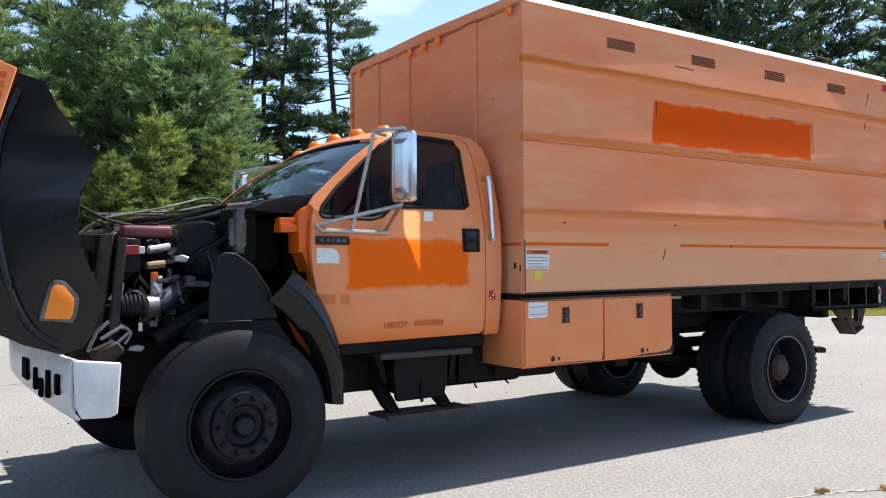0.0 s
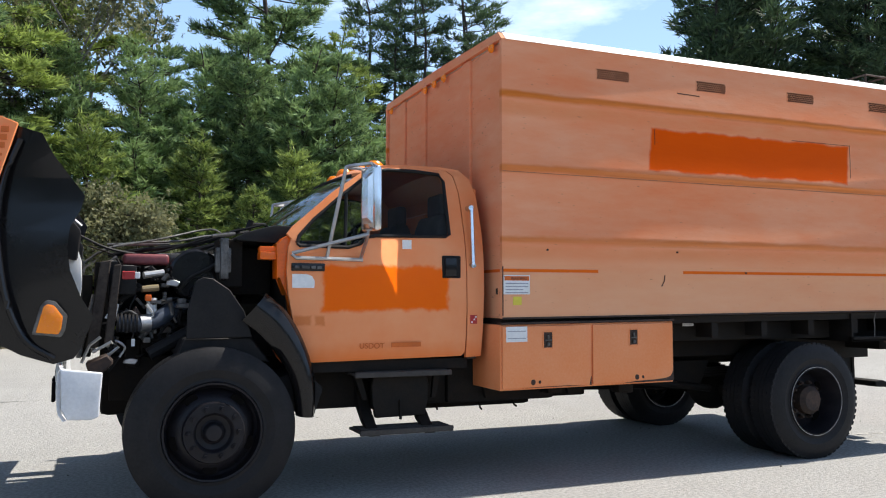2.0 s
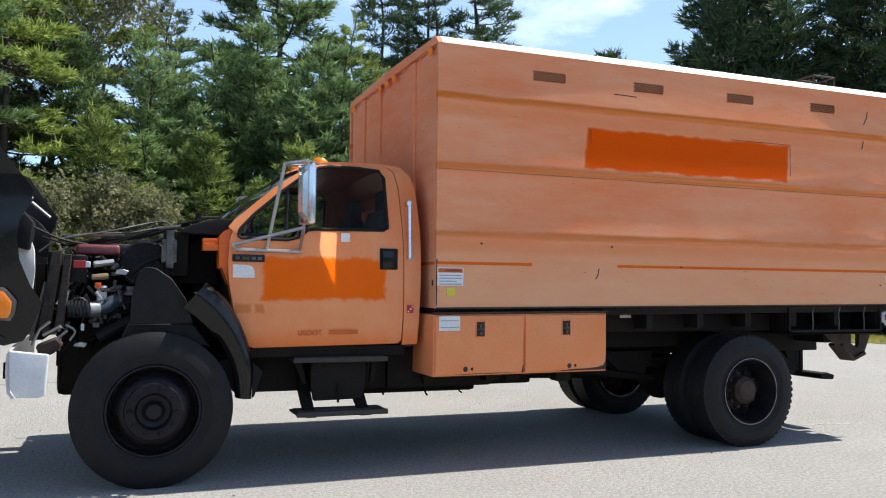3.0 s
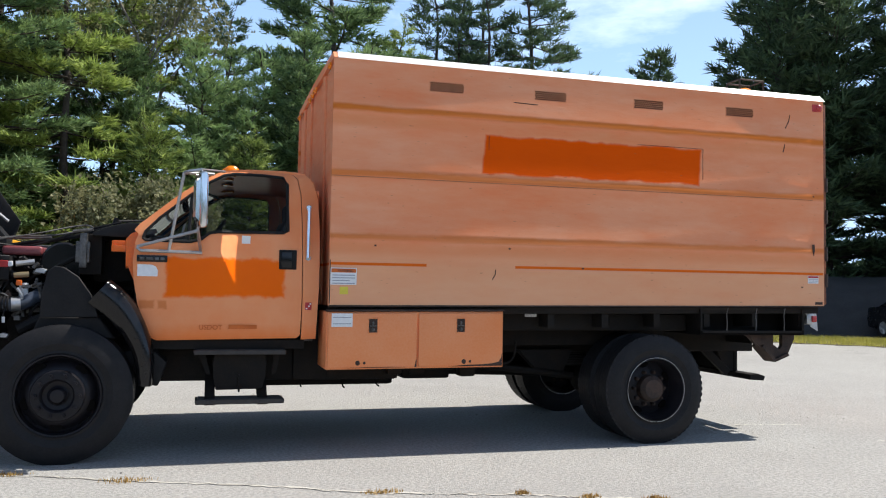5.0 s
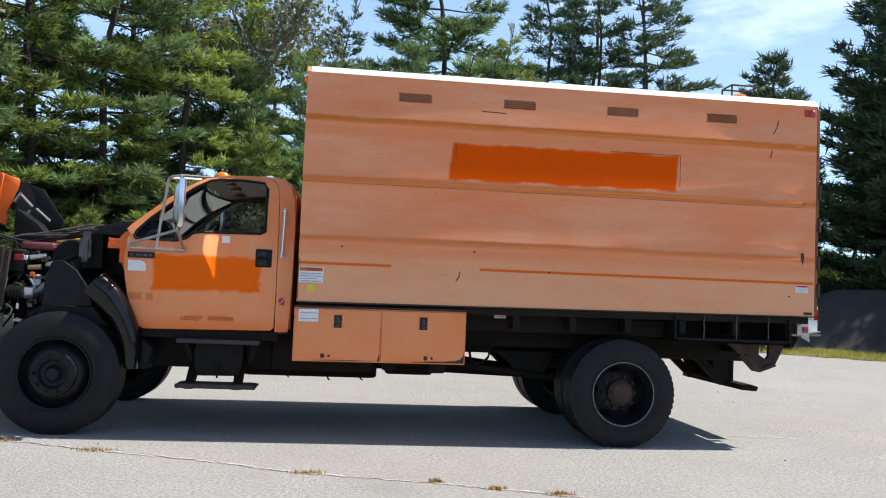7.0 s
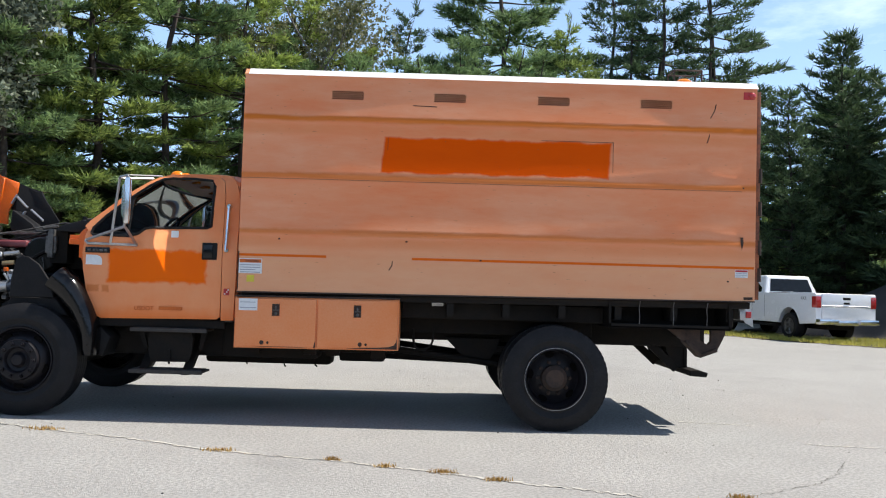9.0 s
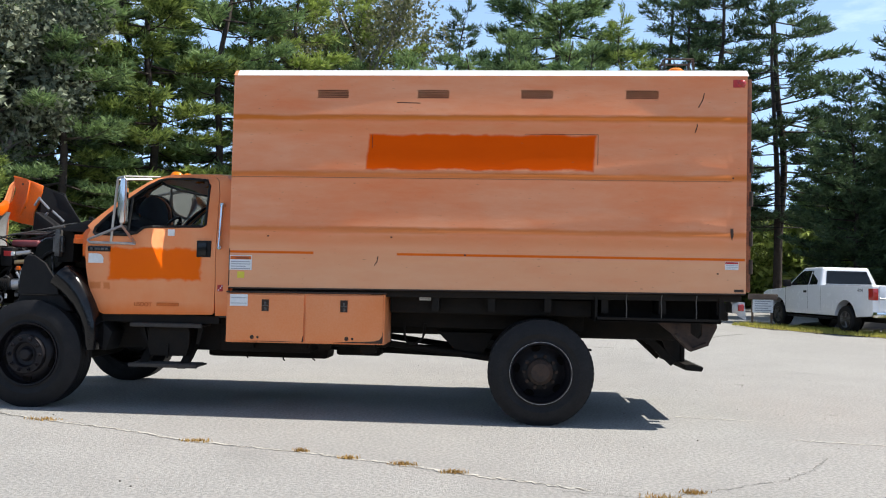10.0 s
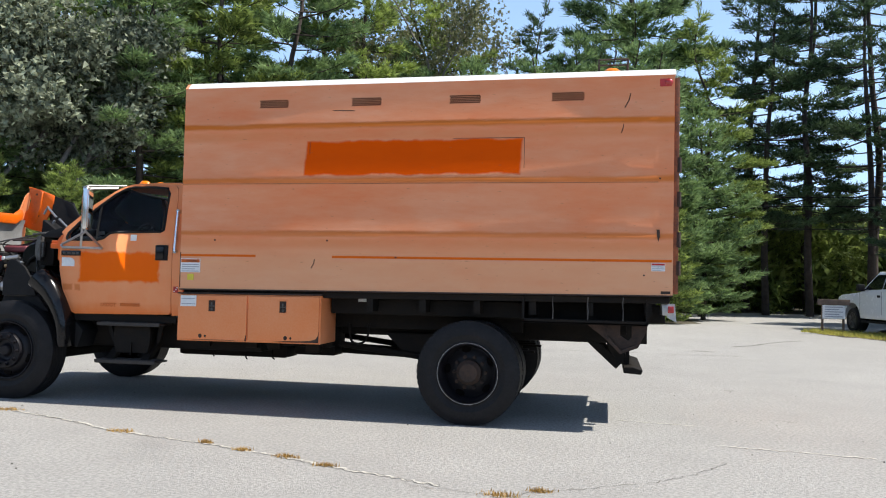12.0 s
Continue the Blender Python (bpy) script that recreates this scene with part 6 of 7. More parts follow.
def make_broadleaf(name, seed, height, spread, material, label, leaf=0.16, count=2600, low=0.3, bark=None, sigma=0.055):
    rng = np.random.default_rng(seed)
    rnd = random.Random(seed)
    root = new(name)
    root.empty_display_size = 0.2
    bm = NB()
    ends = []

    def grow(p, d, length, r, depth):
        pts = [p]
        for k in range(3):
            d = (d + Vector((rnd.uniform(-0.2, 0.2), rnd.uniform(-0.2, 0.2), rnd.uniform(-0.05, 0.15)))).normalized()
            pts.append(pts[-1] + d * length / 3)
        tube(bm, pts, r, 6 if depth < 2 else 4, r * 0.55)
        ends.extend(pts[2:] if depth > 0 else [])
        if depth < 3:
            for k in range(rnd.randint(3, 4)):
                nd = (d + Vector((rnd.uniform(-1, 1), rnd.uniform(-1, 1), rnd.uniform(-0.1, 0.6))) * spread).normalized()
                grow(pts[rnd.randint(2, 3)], nd, length * rnd.uniform(0.5, 0.72), r * 0.5, depth + 1)

    grow(Vector((0, 0, -0.1)), Vector((0, 0, 1)), height * 0.42, 0.012 * height + 0.01, 0)
    trunk = new("trunk", to_mesh("trunk", bm, bark or M_BIRCH, 60))
    trunk.parent = root
    e = np.array([tuple(q) for q in ends])
    pick = e[rng.integers(0, len(e), count)] + rng.normal(size=(count, 3)) * sigma * height * np.array([1, 1, 0.8])
    pick = pick[pick[:, 2] > low * height * 0.6]
    v, f = leaf_cloud(pick, np.full(len(pick), leaf), 4, 0.9, rng, 0.9, 0.42, 0.0)
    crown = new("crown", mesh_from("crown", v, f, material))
    crown.parent = root
    return tagged(root, label, "tree", "trees behind the lot")


PROTO = {
    "young": make_pine("pine_tree", 11, 10.5, 0.4, 3.0, M_PINE, "cone", 1.55, 0.06, "dense young green pine with boughs to the ground", 0.29, 0.5),
    "young2": make_pine("pine_tree", 12, 9.0, 0.3, 2.8, M_PINEY, "cone", 1.55, 0.08, "bright green young pine with soft needles", 0.31, 0.54),
    "young3": make_pine("pine_tree", 13, 12.0, 0.6, 3.3, M_PINE, "cone", 1.65, 0.10, "full green pine with pointed crown", 0.29, 0.54),
    "tall": make_pine("tall_pine", 21, 19.0, 6.0, 3.7, M_PINE, "open", 1.5, 0.22, "tall open white pine with bare lower trunk", 0.31, 0.8),
    "tall2": make_pine("tall_pine", 22, 17.5, 3.5, 3.1, M_PINED, "open", 1.35, 0.28, "tall dark pine with gaps in its crown", 0.31, 0.85),
    "open": make_pine("tall_pine", 23, 18.0, 4.5, 3.0, M_PINED, "open", 1.3, 0.36, "tall thin pine with wide gaps between boughs", 0.31, 0.9),
    "grove": make_pine("tall_pine", 31, 17.0, 3.0, 3.1, M_PINEY, "open", 1.55, 0.2, "tall full pine with layered boughs", 0.31, 0.7),
    "grove2": make_pine("tall_pine", 32, 18.5, 3.4, 3.2, M_PINE, "open", 1.5, 0.24, "tall sunlit pine with layered boughs", 0.31, 0.74),
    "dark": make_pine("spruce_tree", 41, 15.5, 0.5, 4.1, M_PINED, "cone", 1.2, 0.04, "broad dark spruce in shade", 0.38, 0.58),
    "birch": make_broadleaf("birch_tree", 51, 13.0, 0.75, M_LEAF, "thin pale-leaved birch between the pines", 0.13, 5200, sigma=0.035),
    "oak": make_broadleaf("oak_tree", 54, 12.0, 0.95, M_OAK, "grey-green broad-leaved tree with clumped leaves", 0.20, 5200, sigma=0.034),
    "shrub": make_broadleaf("shrub", 52, 3.6, 0.95, M_LEAF, "pale-leaved shrub at the wood's edge", 0.085, 3000, 0.1),
    "maple": make_broadleaf("maple_tree", 53, 8.0, 0.9, M_PINEY, "sunlit yellow-green young broad-leaved tree", 0.15, 4000, 0.15),
}
USED = set()


def plant(kind, x, y, scale=1.0, turn=0.0, z=0.0):
    src = PROTO[kind]
    m = pose(x, y, z, 0, 0, turn) @ Matrix.Scale(scale, 4)
    if kind not in USED:
        USED.add(kind)
        src.matrix_basis = m
        return src
    o = copy_thing(src, pose(0, 0, 0))
    o.matrix_basis = m
    return o


for row in FOREST:
    plant(*row)

# ---- forest floor, grass, bank, far wood ----
def sheet(name, outline, z, material, label, category, amp=0.0, step=1.0, seed=1, sink=-0.05):
    """A ground sheet over the outline, uneven inside and tucked into the ground at its rim."""
    bm = NB()
    bm.faces.new([bm.verts.new((x, y, 0)) for x, y in outline])
    xs, ys = [p[0] for p in outline], [p[1] for p in outline]
    k = min(xs) + step
    while k < max(xs):
        bmesh.ops.bisect_plane(bm, geom=bm.verts[:] + bm.edges[:] + bm.faces[:], plane_co=(k, 0, 0), plane_no=(1, 0, 0))
        k += step
    k = min(ys) + step
    while k < max(ys):
        bmesh.ops.bisect_plane(bm, geom=bm.verts[:] + bm.edges[:] + bm.faces[:], plane_co=(0, k, 0), plane_no=(0, 1, 0))
        k += step
    rim = {v for e in bm.edges if e.is_boundary for v in e.verts}
    for v in bm.verts:
        h = z + amp * noise.noise(Vector((v.co.x * 0.5 + seed, v.co.y * 0.5, 0.3)))
        v.co.z = sink if v in rim else max(0.012, h)
    return solo(name, bm, material, label, category, kind="structure")


FLOOR_L = [(-70, 8), (-16, 13), (-8.5, 17), (-3.2, 21), (2, 23.6), (8, 24.8), (11.5, 27.5), (12.2, 33), (11.0, 39), (13.0, 43), (22, 44.5), (60, 42), (90, 90), (-70, 90)]
sheet("forest_floor", FLOOR_L, 0.06, M_SOIL, "brown needle-covered forest floor", "forest floor", 0.08, 4.0, 3)
EDGE = [(13.2, 23.4), (13.8, 21.6), (14.6, 20.0), (15.8, 18.3), (17.8, 16.5), (19.8, 14.5), (24, 10), (30, 4)]
grass_bed = sheet("grass_verge", EDGE + [(33, 6), (27, 12.5), (22.5, 17), (20.4, 19.0), (18.6, 20.6), (16.5, 21.2), (15.2, 22.8), (14.0, 24.6)], 0.05, M_SOIL, "thin strip of dry grass", "verge", 0.03, 0.7, 5)


def inside(x, y, poly):
    c = False
    for (x0, y0), (x1, y1) in zip(poly, poly[1:] + poly[:1]):
        if (y0 > y) != (y1 > y) and x < (x1 - x0) * (y - y0) / (y1 - y0) + x0:
            c = not c
    return c


def blades(name, pts, hmin, hmax, width, material, label, seed):
    rng = np.random.default_rng(seed)
    p = np.array(pts)
    n = len(p)
    h = rng.uniform(hmin, hmax, n)
    a = rng.uniform(0, 6.283, n)
    d = np.stack([np.cos(a), np.sin(a), np.zeros(n)], 1) * width
    tip = p + np.stack([rng.normal(0, 0.35, n) * h, rng.normal(0, 0.35, n) * h, h], 1)
    v = np.stack([p - d, p + d, tip], 1).reshape(-1, 3)
    o = new(name, mesh_from(name, v, np.arange(n * 3).reshape(-1, 3), material))
    return tagged(o, label, "grass", kind="stuff")


rnd = random.Random(5)
poly = EDGE + [(33, 6), (27, 12.5), (22.5, 17), (20.4, 19.0), (18.6, 20.6), (16.5, 21.2), (15.2, 22.8), (14.0, 24.6)]
pts = []
while len(pts) < 26000:
    x, y = rnd.uniform(13, 27), rnd.uniform(9, 25)
    if inside(x, y, poly):
        pts.append((x, y, 0.03))
blades("verge_grass", pts, 0.04, 0.14, 0.012, M_GRASS, "dry yellow-green grass on the verge", 3)
# gravel bank behind the verge
bm = NB()
line = [(15.6, 24.6), (17.8, 22.6), (20.5, 21.0), (23.5, 19.2), (27, 15.5), (31, 10), (36, 4)]
rows = []
for k, (off, z) in enumerate(((0, -0.1), (0.5, 0.25), (1.2, 0.9), (2.0, 1.5), (3.2, 1.95), (6.0, 2.1), (14.0, 2.0), (14.5, -0.1))):
    r = []
    for x, y in [(q.x, q.y) for q in arc([(a, b, 0) for a, b in line], 6)]:
        j = noise.noise(Vector((x * 0.6, y * 0.6, k * 1.3)))
        fade = min(1.0, max(0.05, (x - 15.2) / 3.5))
        r.append((x + off * 0.72, y + off * 0.70, z * fade + j * 0.16 * (z > 0)))
    rows.append(r)
solo("gravel_bank", loft(rows), M_BANK, "gravel bank coloured dark for the trees' shade", "bank", kind="structure")
# far wood that closes the view
def wood_wall(name, pts, h, seed, material=None):
    rng = np.random.default_rng(seed)
    cents = []
    path = arc([(a, b, 0) for a, b in pts], 12)
    for q in path:
        top = h * (0.8 + 0.4 * noise.noise(Vector((q.x * 0.13, q.y * 0.13, seed))))
        for k in range(46):
            cents.append((q.x + rng.normal() * 1.6, q.y + rng.normal() * 1.6, top * rng.random() ** 0.8))
    v, f = leaf_cloud(np.array(cents), rng.uniform(0.7, 1.3, len(cents)), 16, 0.8, rng, 1.0, 0.13)
    o = new(name, mesh_from(name, v, f, material or M_PINED))
    tagged(o, "far dark wood behind the nearer pines", "wood", kind="stuff")


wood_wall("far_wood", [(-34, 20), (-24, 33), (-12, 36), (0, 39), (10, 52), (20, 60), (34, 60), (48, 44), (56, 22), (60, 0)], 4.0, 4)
# first understory: bright colour stands in for sunlit leaves between the trunks
wood_wall("understory", [(9, 48), (14, 47), (20, 47), (27, 47), (36, 48)], 6.0, 6, M_PINEY)
wood_wall("understory", [(-22, 27), (-14, 31), (-8, 32.5), (-2, 34), (4, 36)], 5.5, 8)
wood_wall("far_wood", [(-36, 22), (-36, 0), (-34, -20), (-20, -36), (0, -42), (24, -42), (48, -34), (60, -14), (62, 4)], 8.0, 9)

# ---- cracks and litter on the asphalt ----
M_CRACKP = plain("pale crack filling", (0.50, 0.48, 0.43), (0.42, 0.40, 0.36), 0.9, scale=12)
M_CRACKD = plain("dark crack", (0.10, 0.095, 0.085), (0.17, 0.165, 0.15), 0.95, scale=12)
M_STRAW = leaf_mat("straw-coloured dry grass", (0.30, 0.17, 0.05), (0.52, 0.34, 0.11), 0.2)


def crack(pts, w, material, label, seed, z=0.004):
    r = random.Random(seed)
    bm = NB()
    a = arc([(x, y, z) for x, y in pts], 14)
    left, right = [], []
    for i, q in enumerate(a):
        d = (a[min(i + 1, len(a) - 1)] - a[max(i - 1, 0)]).normalized()
        n = Vector((-d.y, d.x, 0))
        q = q + n * r.uniform(-0.022, 0.022)
        ww = w * r.uniform(0.15, 1.0)
        left.append(bm.verts.new(q + n * ww))
        right.append(bm.verts.new(q - n * ww))
    for i in range(len(a) - 1):
        bm.faces.new((left[i], left[i + 1], right[i + 1], right[i]))
    solo("crack", bm, material, label, "crack", kind="structure")


MAIN = [(0.2, 4.25), (1.26, 3.97), (2.065, 3.64), (2.88, 3.33), (3.64, 2.98), (4.53, 2.74), (4.86, 2.60), (5.27, 2.45), (5.63, 2.28), (6.12, 2.10), (6.48, 1.97)]
crack(MAIN, 0.022, M_CRACKP, "pale filled crack across the asphalt", 1)
crack([(x + 0.01, y - 0.012) for x, y in MAIN], 0.004, M_CRACKD, "dark crack beside its pale filling", 2, 0.007)
crack([(6.3, 1.93), (6.85, 1.83), (7.09, 1.98), (7.68, 2.36), (8.03, 2.70), (8.36, 3.22)], 0.005, M_CRACKD, "thin dark crack in the asphalt", 3)
crack([(8.35, 3.9), (8.6, 3.83), (8.95, 3.80), (9.5, 3.7)], 0.02, M_CRACKP, "short pale crack", 4)
crack([(7.6, 4.9), (8.0, 4.85), (8.3, 4.8)], 0.018, M_CRACKP, "short pale crack", 5)
crack([(10.2, 15.9), (10.7, 16.5), (11.5, 18.0), (12.3, 19.0)], 0.05, M_CRACKD, "thin dark crack in the asphalt", 6)
crack([(9.2, 14.3), (9.35, 14.2), (9.6, 14.15)], 0.06, M_CRACKD, "dark patch in the asphalt", 7)
crack([(8.9, 7.7), (8.98, 7.66), (9.05, 7.68)], 0.02, M_CRACKD, "dark patch in the asphalt", 8)
crack([(9.15, 5.34), (9.21, 5.32), (9.27, 5.33)], 0.015, M_CRACKD, "dark patch in the asphalt", 9)
crack([(-3.0, 9.0), (-1.0, 10.5), (2.0, 11.0), (6.0, 13.0), (10.0, 13.2)], 0.025, M_CRACKD, "thin dark crack in the asphalt", 10)
for i, (x, y, w) in enumerate(((2.07, 3.63, 0.16), (3.64, 2.98, 0.10), (4.88, 2.59, 0.07), (5.27, 2.46, 0.09), (5.62, 2.28, 0.08), (4.5, 2.76, 0.05), (6.86, 1.83, 0.12), (7.1, 1.99, 0.08), (1.3, 3.95, 0.12))):
    r = random.Random(40 + i)
    blades("grass_tuft", [(x + r.gauss(0, w * 0.5), y + r.gauss(0, w * 0.16) - 0.3 * r.gauss(0, w * 0.5), 0.002) for _ in range(130)], 0.008, 0.035, 0.004, M_STRAW, "dry straw tuft growing in a crack", i)
r = random.Random(77)
bm = NB()
for k in range(90):
    x, y = r.uniform(0.5, 11), r.uniform(1.0, 9)
    s = r.uniform(0.004, 0.012)
    block(bm, x, x + s, y, y + s * 0.8, 0.0, s * 0.7)
solo("loose_grit", bm, M_CRACKD, "loose grit scattered on the asphalt", "grit", kind="stuff")

# ---- parked pickup, car, sign, machine, wires ----
def wheel_at(parent, x, y, r, w, out, hubm):
    bm = NB()
    lathe(bm, [(r * 0.62, 0), (r * 0.66, -0.005), (r * 0.9, -0.012), (r * 0.985, 0.02), (r, 0.05), (r, w - 0.05), (r * 0.96, w), (r * 0.62, w)], 32)
    if out > 0:
        move(bm, 0, 0, 0, 0, 0, 180)
    move(bm, x, y, r - 0.004)
    t = part("wheel", bm, M_RUBBER, parent, "black tyre")
    bm = NB()
    lathe(bm, [(r * 0.63, 0.0), (r * 0.58, 0.01), (r * 0.5, 0.05), (r * 0.2, 0.02), (0, 0.015)], 28)
    for k in range(5):
        a = 6.283 * k / 5
        for da in (-0.16, 0.16):
            tube(bm, [(r * 0.15 * math.cos(a + da), 0.0, r * 0.15 * math.sin(a + da)), (r * 0.58 * math.cos(a + da * 0.6), 0.005, r * 0.58 * math.sin(a + da * 0.6))], 0.022, 5)
    if out > 0:
        move(bm, 0, 0, 0, 0, 0, 180)
    move(bm, x, y, r - 0.004)
    part("rim", bm, hubm, t, "grey alloy rim")


def arch_profile(x0, x1, z0, ztop_pts, wheels, rr):
    """A side outline with round wheel arches along its lower edge; x runs from front to rear."""
    pts = [(x0, z0 + 0.12)]
    low = []
    for wx in wheels:
        low += [(wx + rr * math.cos(math.pi - math.pi * k / 9), z0 + rr * math.sin(math.pi - math.pi * k / 9)) for k in range(10)]
    return ztop_pts + list(reversed([(x0 + 0.05, z0)] + low + [(x1 - 0.05, z0 + 0.05)]))


def pickup():
    p = new("pickup_truck")
    p.empty_display_size = 0.2
    tagged(p, "white four wheel drive pickup truck parked on the grass", "pickup truck")
    W = 0.99
    fx, rx = -1.85, 1.85
    body = arch_profile(-2.78, 3.08, 0.48, [(-2.80, 0.62), (-2.82, 1.02), (-2.74, 1.14), (-2.50, 1.20), (-1.45, 1.28), (-1.35, 1.30), (0.55, 1.35), (0.57, 1.385), (3.06, 1.40), (3.10, 1.36), (3.10, 0.60)], (fx, rx), 0.50)
    bm = prism(NB(), body, -W, W, 0.035, 2)
    b = part("body", bm, M_CARW, p, "white painted body")
    bm = NB()
    block(bm, 0.66, 3.0, -0.86, 0.86, 1.36, 1.404)
    part("bed", bm, M_BLACK, p, "black bed liner and rail caps")
    # cab
    bm = NB()
    rows = [[(-1.50, -0.97, 1.26), (0.57, -0.97, 1.33), (0.57, 0.97, 1.33), (-1.50, 0.97, 1.26)], [(-0.66, -0.75, 1.93), (0.36, -0.77, 1.945), (0.36, 0.77, 1.945), (-0.66, 0.75, 1.93)]]
    vs = [[bm.verts.new(q) for q in r] for r in rows]
    for i in range(4):
        bm.faces.new((vs[0][i], vs[0][(i + 1) % 4], vs[1][(i + 1) % 4], vs[1][i]))
    bm.faces.new(vs[0][::-1])
    bm.faces.new(vs[1])
    bevel(bm, bm.edges[:], 0.09, 4)
    part("cab", bm, M_CARW, p, "white extended cab")
    for s in (-1, 1):
        bm = NB()
        q = [(-1.16, 1.36), (-0.12, 1.385), (-0.12, 1.835), (-0.60, 1.825), (-0.75, 1.74)]
        pts = [bm.verts.new((x, s * (0.982 - (z - 1.30) * 0.345), z)) for x, z in q]
        bm.faces.new(pts)
        bmesh.ops.solidify(bm, geom=bm.faces[:], thickness=0.012)
        part("side_window", bm, M_DARKGL, p, "dark side window")
        bm = NB()
        q = [(-0.08, 1.39), (0.36, 1.40), (0.31, 1.70), (0.24, 1.80), (0.10, 1.835), (-0.08, 1.835)]
        pts = [bm.verts.new((x, s * (0.982 - (z - 1.30) * 0.345), z)) for x, z in q]
        bm.faces.new(pts)
        bmesh.ops.solidify(bm, geom=bm.faces[:], thickness=0.012)
        part("quarter_window", bm, M_DARKGL, p, "dark quarter window")
        bm = NB()
        for x in (-1.38, -0.08, 0.60):
            block(bm, x, x + 0.008, s * W - 0.003, s * W + 0.003, 0.62, 1.32)
        part("panel_gap", bm, M_BLACK, p)
        bm = NB()
        block(bm, -0.32, -0.15, min(s * W, s * (W + 0.015)), max(s * W, s * (W + 0.015)), 1.14, 1.21, 0.005, 1)
        part("door_handle", bm, M_BLACK, p, "black door handle")
        bm = NB()
        block(bm, -1.22, -1.07, min(s * (W - 0.02), s * (W + 0.2)), max(s * (W - 0.02), s * (W + 0.2)), 1.32, 1.54, 0.03)
        part("wing_mirror", bm, M_BLACK, p, "black wing mirror")
        bm = NB()
        block(bm, -1.25, 1.25, min(s * (W - 0.12), s * (W + 0.02)), max(s * (W - 0.12), s * (W + 0.02)), 0.36, 0.42, 0.01)
        part("running_board", bm, M_BLACK, p, "black running board")
        bm = NB()
        block(bm, 2.92, 3.115, min(s * (W - 0.17), s * (W + 0.006)), max(s * (W - 0.17), s * (W + 0.006)), 0.98, 1.31, 0.015)
        tl = part("tail_lamp", bm, M_RED, p, "red tail lamp")
        for wx in (fx, rx):
            wheel_at(p, wx, s * (W - 0.005), 0.40, 0.27, s, M_STEEL)
            bm = NB()
            lathe(bm, [(0.0, 0), (0.485, 0), (0.485, 0.012), (0, 0.012)], 28)
            move(bm, wx, s * (W - 0.30), 0.52)
            part("wheel_well", bm, M_HOLE, p)
    writing("lettering", "4X4", 0.15, on_side(2.42, -W - 0.002, 1.20), M_DARKINK, p, "dark 4X4 lettering")
    bm = NB()
    pts = [bm.verts.new(q) for q in ((0.545, -0.76, 1.43), (0.545, 0.76, 1.43), (0.415, 0.66, 1.83), (0.415, -0.66, 1.83))]
    bm.faces.new(pts)
    bmesh.ops.solidify(bm, geom=bm.faces[:], thickness=-0.03)
    part("rear_window", bm, M_DARKGL, p, "dark rear window")
    bm = NB()
    pts = [bm.verts.new(q) for q in ((-1.42, -0.84, 1.34), (-1.42, 0.84, 1.34), (-0.74, 0.68, 1.88), (-0.74, -0.68, 1.88))]
    bm.faces.new(pts)
    bmesh.ops.solidify(bm, geom=bm.faces[:], thickness=0.02)
    part("windshield", bm, M_DARKGL, p)
    bm = NB()
    block(bm, 3.09, 3.125, -0.80, 0.80, 0.68, 1.385, 0.012)
    tg = part("tailgate", bm, M_CARW, p, "white tailgate")
    bm = NB()
    block(bm, 3.12, 3.14, -0.80, 0.80, 1.00, 1.05, 0.004, 1)
    part("trim_bar", bm, M_ALU, tg)
    bm = NB()
    block(bm, 3.12, 3.145, -0.12, 0.12, 1.22, 1.29, 0.006, 1)
    block(bm, 3.12, 3.145, -0.1, 0.1, 1.09, 1.15, 0.02, 2)
    part("latch", bm, M_BLACK, tg)
    bm = NB()
    block(bm, 3.08, 3.28, -0.98, -0.35, 0.50, 0.66, 0.03)
    block(bm, 3.08, 3.28, 0.35, 0.98, 0.50, 0.66, 0.03)
    block(bm, 3.06, 3.22, -0.36, 0.36, 0.48, 0.62, 0.02)
    part("rear_bumper", bm, M_CHROME, p, "chrome rear bumper")
    bm = NB()
    block(bm, -2.9, -2.75, -0.95, 0.95, 0.45, 0.70, 0.05)
    part("front_bumper", bm, M_CHROME, p)
    bm = NB()
    block(bm, -2.6, 2.9, -0.45, 0.45, 0.34, 0.52, 0.03)
    tube(bm, [(rx, -0.8, 0.40), (rx, 0.8, 0.40)], 0.07, 8)
    part("underbody", bm, M_FRAME, p)
    return p


pk = pickup()
pk.matrix_basis = pose(16.05, 22.3, 0.03, 0, 0, -79) @ Matrix.Scale(0.95, 4)


